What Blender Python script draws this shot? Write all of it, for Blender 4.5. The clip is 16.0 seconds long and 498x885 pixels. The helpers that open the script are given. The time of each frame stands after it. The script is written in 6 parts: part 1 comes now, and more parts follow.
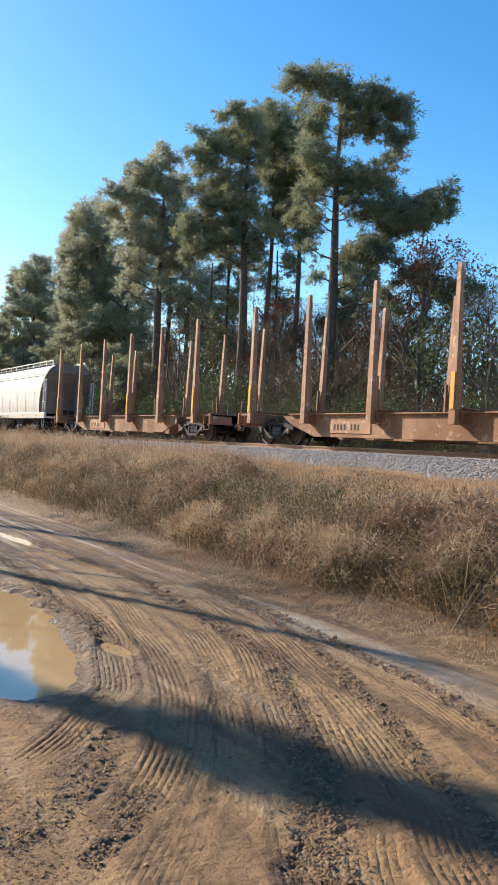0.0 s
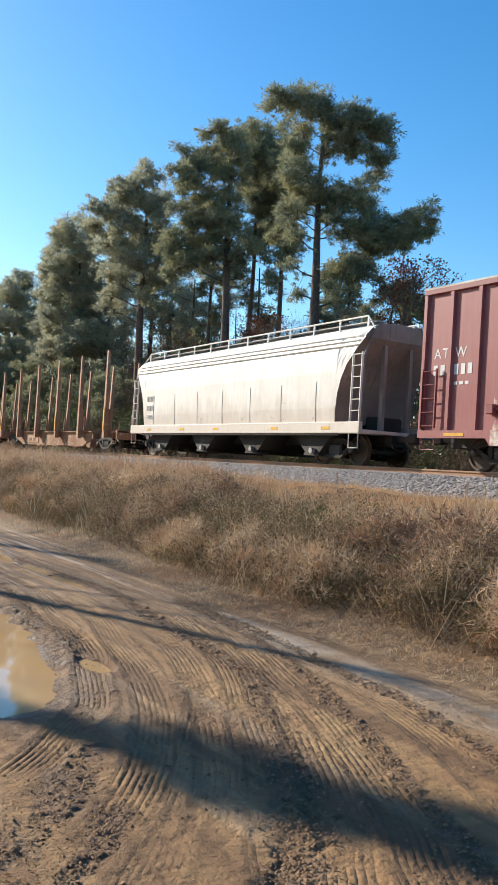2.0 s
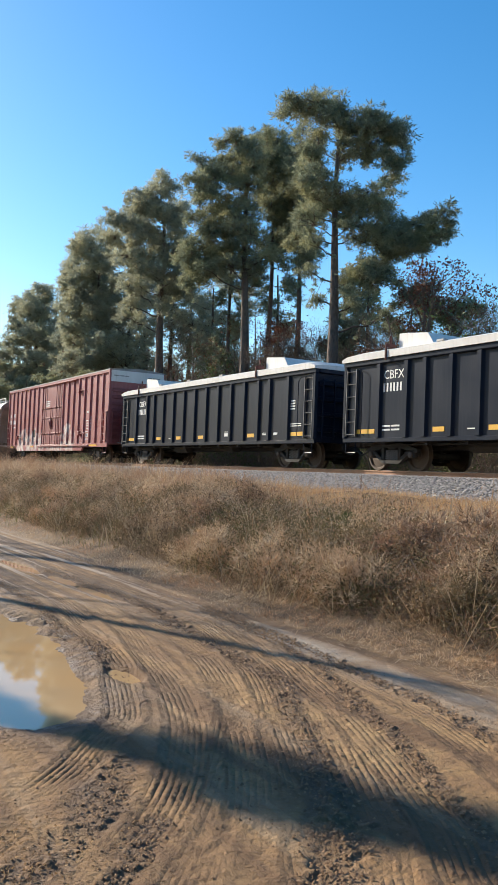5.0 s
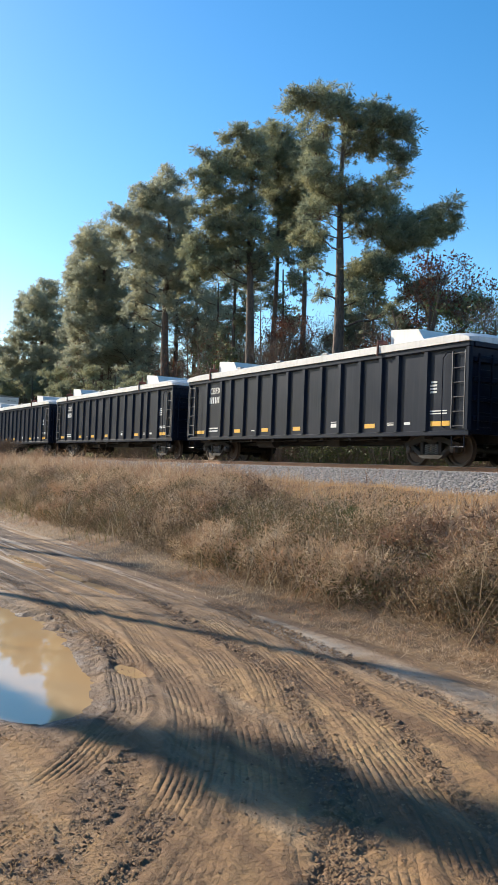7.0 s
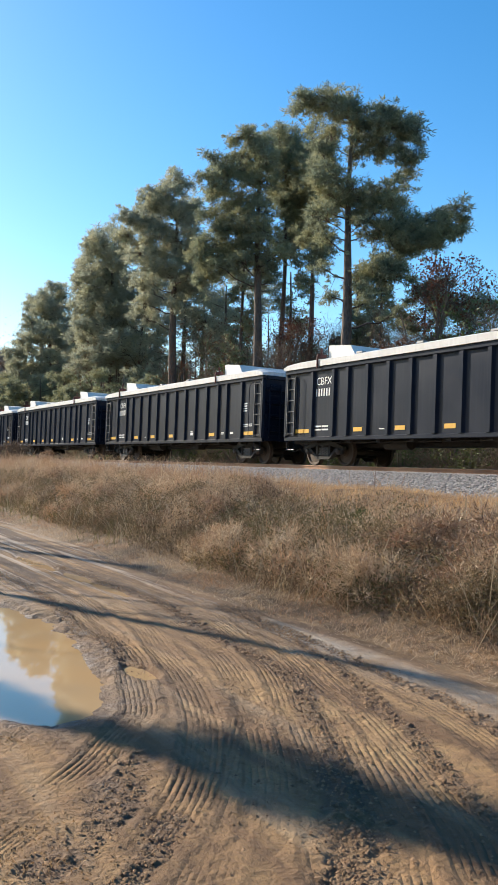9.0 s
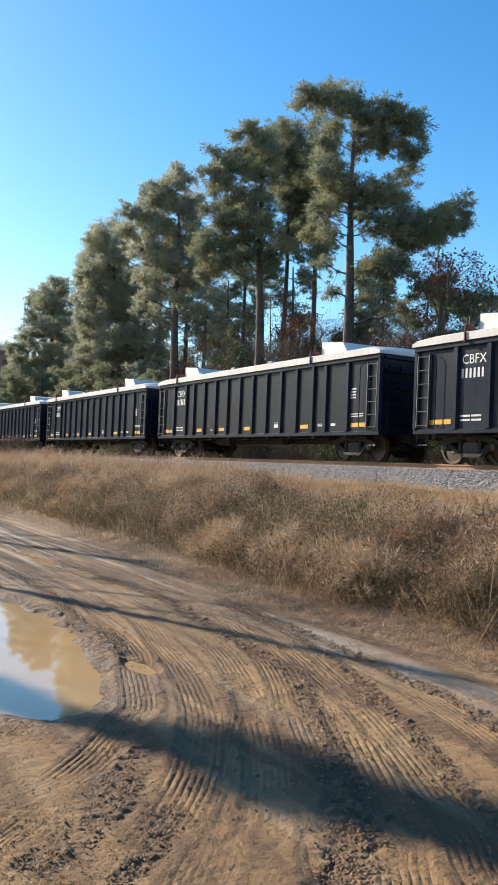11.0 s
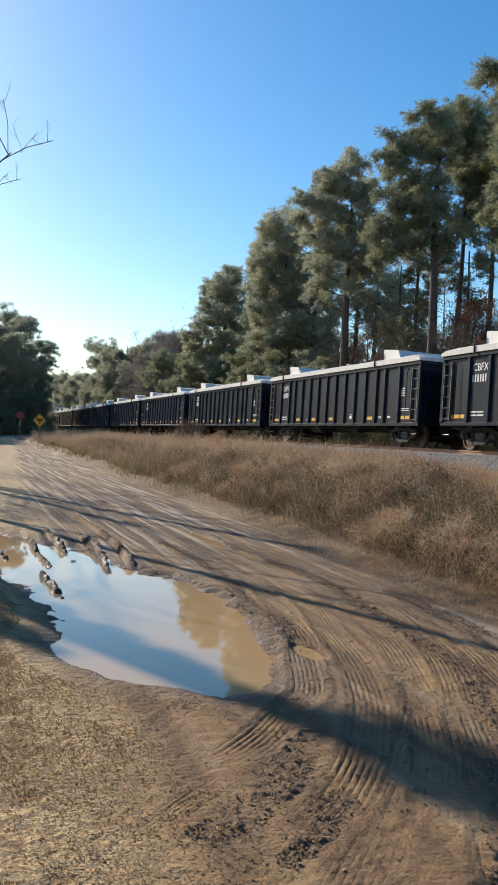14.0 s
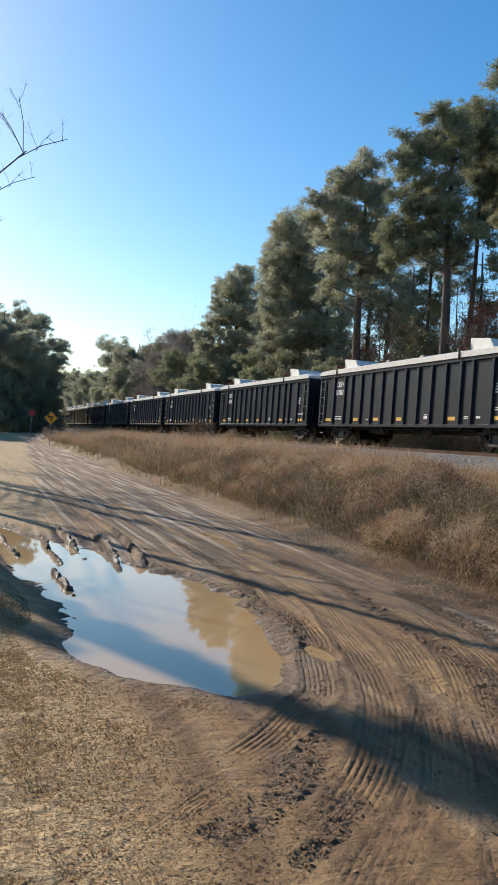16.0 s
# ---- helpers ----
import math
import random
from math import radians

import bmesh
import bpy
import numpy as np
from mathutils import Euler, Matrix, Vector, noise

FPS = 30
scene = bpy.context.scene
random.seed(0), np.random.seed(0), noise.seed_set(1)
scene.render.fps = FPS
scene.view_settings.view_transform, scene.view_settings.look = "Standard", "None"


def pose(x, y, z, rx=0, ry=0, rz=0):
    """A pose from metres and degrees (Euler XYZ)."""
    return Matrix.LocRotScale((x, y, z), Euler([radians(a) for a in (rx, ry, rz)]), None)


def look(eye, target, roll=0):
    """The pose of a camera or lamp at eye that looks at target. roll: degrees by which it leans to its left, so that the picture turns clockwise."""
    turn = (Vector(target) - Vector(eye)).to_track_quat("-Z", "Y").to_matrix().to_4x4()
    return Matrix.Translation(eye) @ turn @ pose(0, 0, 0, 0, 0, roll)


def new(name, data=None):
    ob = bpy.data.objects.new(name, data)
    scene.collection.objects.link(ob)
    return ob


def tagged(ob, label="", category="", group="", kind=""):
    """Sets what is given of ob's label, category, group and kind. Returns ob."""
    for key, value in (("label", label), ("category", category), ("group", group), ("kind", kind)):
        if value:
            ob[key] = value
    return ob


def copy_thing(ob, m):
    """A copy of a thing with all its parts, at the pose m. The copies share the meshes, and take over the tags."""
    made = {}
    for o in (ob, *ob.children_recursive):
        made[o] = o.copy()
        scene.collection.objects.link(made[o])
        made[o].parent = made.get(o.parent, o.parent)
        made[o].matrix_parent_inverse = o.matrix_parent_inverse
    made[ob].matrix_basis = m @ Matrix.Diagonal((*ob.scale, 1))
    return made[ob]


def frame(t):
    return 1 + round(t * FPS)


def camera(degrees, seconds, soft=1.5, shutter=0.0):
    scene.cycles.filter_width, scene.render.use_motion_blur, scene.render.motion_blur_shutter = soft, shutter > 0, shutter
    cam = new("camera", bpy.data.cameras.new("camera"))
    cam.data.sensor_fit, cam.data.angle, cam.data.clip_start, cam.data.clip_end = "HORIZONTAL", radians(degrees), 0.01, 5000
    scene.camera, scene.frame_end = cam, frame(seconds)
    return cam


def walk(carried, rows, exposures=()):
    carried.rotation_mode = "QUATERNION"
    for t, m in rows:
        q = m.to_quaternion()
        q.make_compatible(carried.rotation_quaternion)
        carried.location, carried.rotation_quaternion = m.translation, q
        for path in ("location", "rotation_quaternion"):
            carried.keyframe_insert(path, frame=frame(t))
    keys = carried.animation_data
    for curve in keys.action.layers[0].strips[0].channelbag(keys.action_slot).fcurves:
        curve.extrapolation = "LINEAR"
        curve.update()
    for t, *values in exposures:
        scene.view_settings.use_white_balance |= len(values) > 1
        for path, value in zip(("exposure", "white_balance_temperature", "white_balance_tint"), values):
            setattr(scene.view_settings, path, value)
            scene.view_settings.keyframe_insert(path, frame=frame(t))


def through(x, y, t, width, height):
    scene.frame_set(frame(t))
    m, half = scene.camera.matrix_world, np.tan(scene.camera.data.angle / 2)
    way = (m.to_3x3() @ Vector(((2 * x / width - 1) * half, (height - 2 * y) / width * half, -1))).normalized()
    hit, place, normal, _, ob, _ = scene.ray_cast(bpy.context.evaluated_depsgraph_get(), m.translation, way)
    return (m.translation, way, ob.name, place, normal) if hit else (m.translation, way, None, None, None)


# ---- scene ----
cam = camera(32.24, 16.0)
PATH = [
    (0.0, 0.008, 0.024, 1.587, 90.47, -3.33, 59.18),
    (0.5, 0.015, 0.016, 1.588, 90.93, -2.96, 59.29),
    (1.0, 0.014, 0.010, 1.586, 91.29, -2.93, 59.41),
    (1.5, 0.024, 0.010, 1.588, 91.78, -2.99, 58.94),
    (2.0, 0.025, 0.020, 1.584, 91.64, -3.57, 57.94),
    (2.5, 0.009, 0.022, 1.586, 91.85, -3.37, 57.97),
    (3.0, -0.005, 0.013, 1.588, 91.96, -3.08, 58.18),
    (3.5, -0.002, 0.013, 1.588, 92.03, -2.74, 58.68),
    (4.0, -0.007, 0.017, 1.584, 92.13, -2.55, 58.77),
    (4.5, -0.004, 0.015, 1.580, 92.18, -2.36, 59.19),
    (7.0, -0.000, 0.019, 1.583, 91.69, -2.17, 59.82),
    (7.5, 0.007, 0.015, 1.584, 91.73, -1.98, 59.90),
    (8.0, 0.003, 0.007, 1.585, 91.87, -1.92, 60.14),
    (8.5, 0.006, 0.004, 1.585, 91.91, -1.95, 60.19),
    (9.0, -0.006, 0.001, 1.581, 91.83, -2.20, 60.31),
    (11.5, -0.001, 0.011, 1.581, 91.34, -2.41, 60.60),
    (12.0, 0.005, -0.012, 1.580, 91.10, -2.37, 65.17),
    (12.5, -0.021, -0.020, 1.574, 90.64, -2.94, 70.77),
    (13.0, -0.005, -0.021, 1.580, 90.25, -3.35, 71.37),
    (13.5, -0.015, -0.018, 1.576, 90.15, -3.55, 71.44),
    (14.0, -0.013, -0.021, 1.579, 90.10, -3.59, 71.57),
    (14.5, -0.009, -0.026, 1.579, 90.13, -3.64, 71.60),
    (15.0, -0.009, -0.025, 1.580, 90.28, -3.63, 71.72),
    (15.5, -0.005, -0.034, 1.580, 90.25, -3.79, 72.19),
    (16.0, -0.016, -0.043, 1.579, 90.03, -4.21, 72.26),
]
walk(cam, [(t, pose(*p)) for t, *p in PATH], exposures=[(0.0, 0.76), (0.5, 0.9), (1.0, 0.88), (1.5, 0.68), (4.5, 0.64), (7.0, 0.72), (9.0, 0.74), (11.5, 0.72), (12.0, 0.72), (12.6, 0.42), (13.5, 0.30), (16.0, 0.26)])

# ---- world, sun ----
SUN_EL, SUN_AZ = 26.0, 248.5        # degrees; azimuth clockwise from +Y
world = bpy.data.worlds.new("world")
scene.world = world
world.use_nodes = True
wn = world.node_tree.nodes
sky = wn.new("ShaderNodeTexSky")
sky.sky_type = "NISHITA"
sky.sun_disc = False
sky.sun_elevation, sky.sun_rotation = radians(SUN_EL), radians(SUN_AZ)
sky.altitude, sky.air_density, sky.dust_density, sky.ozone_density = 50, 1.0, 0.4, 1.6
wn["Background"].inputs["Strength"].default_value = 0.132
clear = wn.new("ShaderNodeHueSaturation")
clear.inputs["Saturation"].default_value, clear.inputs["Hue"].default_value = 1.42, 0.498
world.node_tree.links.new(sky.outputs["Color"], clear.inputs["Color"])
world.node_tree.links.new(clear.outputs["Color"], wn["Background"].inputs["Color"])

sun_data = bpy.data.lights.new("sun", "SUN")
sun_data.energy, sun_data.angle, sun_data.color = 5.0, radians(0.53), (1.0, 0.90, 0.75)
sun = new("sun", sun_data)
a, e = radians(SUN_AZ), radians(SUN_EL)
SUN_DIR = Vector((math.sin(a) * math.cos(e), math.cos(a) * math.cos(e), math.sin(e)))
sun.matrix_world = look(SUN_DIR * 200, (0, 0, 0))

TRACK_Y, RAIL_Z = 17.3, 1.83


# ---- mesh and material helpers ----
class Buf:
    """Collects vertices and faces for one mesh."""

    def __init__(self):
        self.v, self.f = [], []

    def add(self, verts, faces):
        o = len(self.v)
        self.v += [tuple(p) for p in verts]
        self.f += [tuple(i + o for i in q) for q in faces]
        return self

    def box(self, x0, x1, y0, y1, z0, z1, c=0.0, m=None):
        """A box, its upright and lying edges cut by a chamfer c."""
        if c <= 0:
            vs = [(x, y, z) for z in (z0, z1) for x, y in ((x0, y0), (x1, y0), (x1, y1), (x0, y1))]
            fs = [(3, 2, 1, 0), (4, 5, 6, 7)] + [(i, (i + 1) % 4, 4 + (i + 1) % 4, 4 + i) for i in range(4)]
        else:
            vs = []
            for z, k in ((z0, c), (z0 + c, 0), (z1 - c, 0), (z1, c)):
                a0, a1, b0, b1 = x0 + k, x1 - k, y0 + k, y1 - k
                vs += [(a0 + c, b0, z), (a1 - c, b0, z), (a1, b0 + c, z), (a1, b1 - c, z),
                       (a1 - c, b1, z), (a0 + c, b1, z), (a0, b1 - c, z), (a0, b0 + c, z)]
            fs = [tuple(range(7, -1, -1)), tuple(range(24, 32))]
            for r in range(3):
                fs += [(r * 8 + i, r * 8 + (i + 1) % 8, r * 8 + 8 + (i + 1) % 8, r * 8 + 8 + i) for i in range(8)]
        if m is not None:
            vs = [m @ Vector(p) for p in vs]
        return self.add(vs, fs)

    def tube(self, pts, radii, n=8, caps=True):
        """A round bar through the points."""
        pts = [Vector(p) for p in pts]
        if not isinstance(radii, (list, tuple)):
            radii = [radii] * len(pts)
        vs, fs = [], []
        for i, p in enumerate(pts):
            d = (pts[min(i + 1, len(pts) - 1)] - pts[max(i - 1, 0)]).normalized()
            u = d.orthogonal().normalized() if i == 0 else (u - d * u.dot(d)).normalized()
            w = d.cross(u)
            vs += [p + (u * math.cos(2 * math.pi * k / n) + w * math.sin(2 * math.pi * k / n)) * radii[i] for k in range(n)]
        for i in range(len(pts) - 1):
            fs += [(i * n + k, i * n + (k + 1) % n, (i + 1) * n + (k + 1) % n, (i + 1) * n + k) for k in range(n)]
        if caps:
            fs += [tuple(range(n - 1, -1, -1)), tuple(range((len(pts) - 1) * n, len(pts) * n))]
        return self.add(vs, fs)

    def lathe_y(self, prof, cx, cz, n=20):
        """Turns (radius, y) pairs round an axis that runs along y."""
        vs, fs = [], []
        for r, y in prof:
            vs += [(cx + r * math.cos(2 * math.pi * k / n), y, cz + r * math.sin(2 * math.pi * k / n)) for k in range(n)]
        for i in range(len(prof) - 1):
            fs += [(i * n + k, (i + 1) * n + k, (i + 1) * n + (k + 1) % n, i * n + (k + 1) % n) for k in range(n)]
        fs += [tuple(range(n)), tuple(range(len(prof) * n - 1, (len(prof) - 1) * n - 1, -1))]
        return self.add(vs, fs)

    def prism_y(self, outline, y0, y1):
        """An outline of (x, z) drawn out along y."""
        n = len(outline)
        vs = [(x, y0, z) for x, z in outline] + [(x, y1, z) for x, z in outline]
        fs = [tuple(range(n)), tuple(range(2 * n - 1, n - 1, -1))]
        fs += [(i, n + i, n + (i + 1) % n, (i + 1) % n) for i in range(n)]
        return self.add(vs, fs)

    def prism_x(self, outline, x0, x1):
        """An outline of (y, z) drawn out along x."""
        n = len(outline)
        vs = [(x0, y, z) for y, z in outline] + [(x1, y, z) for y, z in outline]
        fs = [tuple(range(n - 1, -1, -1)), tuple(range(n, 2 * n))]
        fs += [(i, (i + 1) % n, n + (i + 1) % n, n + i) for i in range(n)]
        return self.add(vs, fs)

    def prism_z(self, outline, z0, z1):
        n = len(outline)
        vs = [(x, y, z0) for x, y in outline] + [(x, y, z1) for x, y in outline]
        fs = [tuple(range(n - 1, -1, -1)), tuple(range(n, 2 * n))]
        fs += [(i, (i + 1) % n, n + (i + 1) % n, n + i) for i in range(n)]
        return self.add(vs, fs)


def mesh_of(name, buf, material, smooth=False):
    me = bpy.data.meshes.new(name)
    me.from_pydata(buf.v, [], buf.f)
    me.materials.append(material)
    if smooth:
        me.shade_smooth()
    return me


def part(name, buf, material, parent=None, label="", smooth=False):
    """One mesh object from a Buf, under its thing."""
    ob = new(name, mesh_of(name, buf, material, smooth))
    ob.parent = parent
    return tagged(ob, label)


def tri_mesh(name, verts, material, per=3, uv=None):
    """Loose faces of `per` corners each from an (n*per, 3) array."""
    me = bpy.data.meshes.new(name)
    nv = len(verts)
    me.vertices.add(nv)
    me.vertices.foreach_set("co", np.ascontiguousarray(verts, dtype=np.float32).ravel())
    me.loops.add(nv)
    me.loops.foreach_set("vertex_index", np.arange(nv, dtype=np.int32))
    me.polygons.add(nv // per)
    me.polygons.foreach_set("loop_start", np.arange(0, nv, per, dtype=np.int32))
    me.update(calc_edges=True)
    me.materials.append(material)
    return me


class Nodes:
    """A small writer of node materials."""

    def __init__(self, name, rough=0.6, metal=0.0):
        self.m = bpy.data.materials.new(name)
        self.m.use_nodes = True
        self.t = self.m.node_tree
        self.b = self.t.nodes["Principled BSDF"]
        self.b.inputs["Roughness"].default_value, self.b.inputs["Metallic"].default_value = rough, metal

    def n(self, kind, **inputs):
        nd = self.t.nodes.new("ShaderNode" + kind)
        for k, v in inputs.items():
            self.put(nd.inputs[k.replace("_", " ")], v)
        return nd

    def put(self, socket, v):
        if isinstance(v, bpy.types.NodeSocket):
            self.t.links.new(v, socket)
        else:
            socket.default_value = v

    def coords(self, kind="Object"):
        return self.t.nodes.new("ShaderNodeTexCoord").outputs[kind]

    def noise(self, vec, scale, detail=4.0, rough=0.55):
        return self.n("TexNoise", Vector=vec, Scale=scale, Detail=detail, Roughness=rough).outputs["Fac"]

    def ramp(self, fac, *stops):
        nd = self.t.nodes.new("ShaderNodeValToRGB")
        self.put(nd.inputs["Fac"], fac)
        el = nd.color_ramp.elements
        while len(el) < len(stops):
            el.new(0.5)
        for q, (p, c) in zip(el, stops):
            q.position, q.color = p, ((c, c, c, 1) if isinstance(c, (int, float)) else (*c, 1))
        return nd.outputs["Color"]

    def mix(self, fac, a, b, mode="MIX"):
        nd = self.t.nodes.new("ShaderNodeMix")
        nd.data_type, nd.blend_type = "RGBA", mode
        self.put(nd.inputs[0], fac)
        for i, v in ((6, a), (7, b)):
            self.put(nd.inputs[i], (*v, 1) if isinstance(v, tuple) and len(v) == 3 else v)
        return nd.outputs[2]

    def math(self, op, a, b=0.0):
        nd = self.t.nodes.new("ShaderNodeMath")
        nd.operation = op
        self.put(nd.inputs[0], a), self.put(nd.inputs[1], b)
        return nd.outputs[0]

    def axis(self, vec, i):
        return self.n("SeparateXYZ", Vector=vec).outputs[i]

    def stretch(self, vec, x, y, z):
        return self.n("Mapping", Vector=vec, Scale=(x, y, z)).outputs[0]

    def bump(self, height, strength=0.3, distance=0.02):
        self.put(self.b.inputs["Normal"], self.n("Bump", Height=height, Strength=strength, Distance=distance).outputs[0])

    def color(self, v):
        self.put(self.b.inputs["Base Color"], (*v, 1) if isinstance(v, tuple) else v)
        return self

    def rough(self, v):
        self.put(self.b.inputs["Roughness"], v)


def worn_paint(name, base, dirt, rough=0.5, metal=0.0, amount=0.5, streak=True, rust=None, bump=0.15):
    """Paint on steel: broad fading, streaks that run down, grain."""
    k = Nodes(name, rough, metal)
    o = k.coords()
    big = k.noise(o, 0.7, 5)
    run = k.noise(k.stretch(o, 6, 6, 0.35), 1.5, 5, 0.6)
    col = k.mix(k.ramp(big, (0.35, 0.0), (0.7, amount)), base, dirt)
    if streak:
        col = k.mix(k.ramp(run, (0.5, 0.0), (0.72, amount)), col, dirt)
    if rust:
        spots = k.noise(o, 3.5, 8, 0.68)
        col = k.mix(k.ramp(spots, (0.56, 0.0), (0.66, 0.85)), col, rust)
    k.color(col)
    k.rough(k.ramp(big, (0.3, rough * 0.85), (0.7, min(1, rough * 1.25))))
    k.bump(k.noise(o, 14, 6), bump, 0.01)
    return k


black_k = worn_paint("black_car_paint", (0.009, 0.014, 0.028), (0.020, 0.026, 0.040), 0.34, 0, 0.7, bump=0.06)
black_k.b.inputs["Specular IOR Level"].default_value = 0.12
BLACK = black_k.m
BLACK_FRAME = worn_paint("dark_underframe", (0.014, 0.013, 0.012), (0.05, 0.04, 0.03), 0.75, 0, 0.6).m
COVER = worn_paint("white_cover", (0.72, 0.71, 0.68), (0.5, 0.47, 0.42), 0.55, 0, 0.45).m
STEEL = worn_paint("brown_wheel_steel", (0.06, 0.045, 0.036), (0.12, 0.085, 0.06), 0.6, 0.4, 0.7).m
TREAD = worn_paint("bright_tread", (0.45, 0.42, 0.40), (0.3, 0.26, 0.22), 0.35, 0.9, 0.3, streak=False).m
GREY_METAL = worn_paint("grey_metal", (0.33, 0.32, 0.31), (0.16, 0.14, 0.12), 0.5, 0.3, 0.6).m
LADDER = worn_paint("dull_ladder_paint", (0.10, 0.10, 0.105), (0.05, 0.048, 0.045), 0.5, 0.2, 0.5).m
YELLOW = worn_paint("yellow_reflector", (0.75, 0.40, 0.02), (0.5, 0.28, 0.03), 0.45, 0, 0.4, streak=False).m
WHITE_MARK = worn_paint("white_stencil", (0.75, 0.75, 0.73), (0.45, 0.45, 0.44), 0.6, 0, 0.5).m


def hopper_paint():
    """Pale paint, with brown road dust and rust thrown up from the sill in ragged patches."""
    k = worn_paint("pale_hopper_paint", (0.82, 0.79, 0.73), (0.60, 0.54, 0.46), 0.5, 0, 0.45)
    o = k.coords()
    old = k.b.inputs["Base Color"].links[0].from_socket
    ragged = k.math("ADD", k.axis(o, 2), k.math("MULTIPLY", k.noise(k.stretch(o, 1.0, 1, 0.35), 1.6, 6, 0.65), -2.6))
    dust = k.ramp(ragged, (0.0, 0.55), (0.45, 0.35), (0.9, 0.0))
    spots = k.math("MULTIPLY", k.ramp(k.noise(o, 4.5, 7, 0.7), (0.60, 0.0), (0.70, 0.8)), k.ramp(ragged, (0.0, 1.0), (0.75, 0.0)))
    k.color(k.mix(spots, k.mix(dust, old, (0.55, 0.44, 0.34)), (0.33, 0.22, 0.15)))
    return k.m


HOPPER = hopper_paint()
LOGCAR = worn_paint("rusty_orange_steel", (0.37, 0.185, 0.09), (0.20, 0.095, 0.05), 0.75, 0, 0.9, rust=(0.48, 0.31, 0.18), bump=0.3).m
STAKE = worn_paint("sun_bleached_stake", (0.46, 0.235, 0.125), (0.29, 0.13, 0.07), 0.7, 0, 0.8, rust=(0.60, 0.46, 0.32), bump=0.3).m
# grime of the hopper ends, with their shade put into the colour
SHADED_GRIMY_END = worn_paint("shaded_grimy_hopper_end", (0.26, 0.22, 0.19), (0.14, 0.11, 0.09), 0.7, 0, 0.8).m
LATCH = worn_paint("dark_red_latch", (0.13, 0.035, 0.028), (0.09, 0.04, 0.03), 0.7, 0, 0.7).m
RAIL = worn_paint("rusty_rail", (0.36, 0.205, 0.125), (0.24, 0.14, 0.085), 0.6, 0.3, 0.6, streak=False).m
TIE = worn_paint("weathered_tie", (0.14, 0.105, 0.08), (0.25, 0.20, 0.16), 0.9, 0, 0.7, streak=False, bump=0.5).m


def boxcar_paint():
    k = worn_paint("oxide_red_boxcar", (0.27, 0.060, 0.058), (0.33, 0.125, 0.12), 0.5, 0, 0.6)
    o = k.coords()
    old = k.b.inputs["Base Color"].links[0].from_socket
    # pale old lettering and overpaint on the lower middle of the side
    z, x = k.axis(o, 2), k.axis(o, 0)
    low = k.math("LESS_THAN", k.math("ADD", z, k.math("MULTIPLY", k.noise(k.stretch(o, 1.3, 1, 0.5), 1.3, 4), 1.9)), 2.9)
    blot = k.ramp(k.noise(k.stretch(o, 1.0, 1, 0.7), 2.6, 6, 0.62), (0.42, 0.0), (0.58, 1.0))
    inside = k.math("LESS_THAN", k.math("ABSOLUTE", k.math("ADD", x, 1.3)), 5.6)
    fac = k.math("MULTIPLY", k.math("MULTIPLY", low, blot), inside)
    fac = k.math("MULTIPLY", fac, k.ramp(k.noise(o, 7, 5, 0.7), (0.35, 0.35), (0.6, 0.9)))
    pale = k.mix(k.noise(o, 5, 3), (0.62, 0.55, 0.46), (0.72, 0.69, 0.62))
    k.color(k.mix(fac, old, pale))
    return k.m


OXIDE = boxcar_paint()
OXIDE_PLAIN = worn_paint("oxide_red_plain", (0.22, 0.048, 0.047), (0.26, 0.088, 0.085), 0.5, 0, 0.5).m


def bark():
    k = Nodes("pine_bark", 0.9)
    o = k.coords()
    c = k.n("TexVoronoi", Vector=k.stretch(o, 5, 5, 1.6), Scale=2.0).outputs["Distance"]
    col = k.mix(k.ramp(c, (0.1, 0.0), (0.6, 1.0)), (0.035, 0.024, 0.019), (0.15, 0.098, 0.07))
    k.color(k.mix(k.noise(o, 1.2), col, (0.11, 0.085, 0.07)))
    k.bump(c, 0.8, 0.04)
    return k.m


def leafy(name, c0, c1, c2, rough=0.6, through=0.25):
    """Foliage: the colour changes from leaf to leaf and over the crown."""
    k = Nodes(name, rough)
    g = k.t.nodes.new("ShaderNodeNewGeometry").outputs["Random Per Island"]
    o = k.coords()
    k.b.inputs["Specular IOR Level"].default_value = 0.25
    col = k.mix(k.ramp(g, (0.0, 0.0), (1.0, 1.0)), c0, c1)
    col = k.mix(k.ramp(k.noise(o, 0.8, 3), (0.42, 0.0), (0.62, 0.9)), col, c2)
    k.color(col)
    tr = k.n("BsdfTranslucent", Color=col)
    mx = k.n("MixShader", Fac=through)
    k.t.links.new(k.b.outputs[0], mx.inputs[1])
    k.t.links.new(tr.outputs[0], mx.inputs[2])
    k.t.links.new(mx.outputs[0], k.t.nodes["Material Output"].inputs["Surface"])
    return k.m


BARK = bark()
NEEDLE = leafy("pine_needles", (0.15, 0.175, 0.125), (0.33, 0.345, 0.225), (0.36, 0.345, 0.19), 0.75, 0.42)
# paler, greyer needles for the farther pines: distance haze put into the colour
HAZED_NEEDLE = leafy("haze_greyed_pine_needles", (0.25, 0.27, 0.22), (0.46, 0.47, 0.35), (0.46, 0.44, 0.29), 0.75, 0.48)
TWIG = leafy("bare_twigs", (0.12, 0.09, 0.075), (0.18, 0.14, 0.115), (0.15, 0.12, 0.10), 0.85, 0.0)
GREY_TWIG = leafy("grey_twig_haze", (0.27, 0.23, 0.20), (0.42, 0.37, 0.33), (0.36, 0.31, 0.26), 0.85, 0.15)
RUSSET = leafy("russet_leaves", (0.15, 0.05, 0.03), (0.22, 0.085, 0.045), (0.13, 0.06, 0.035))
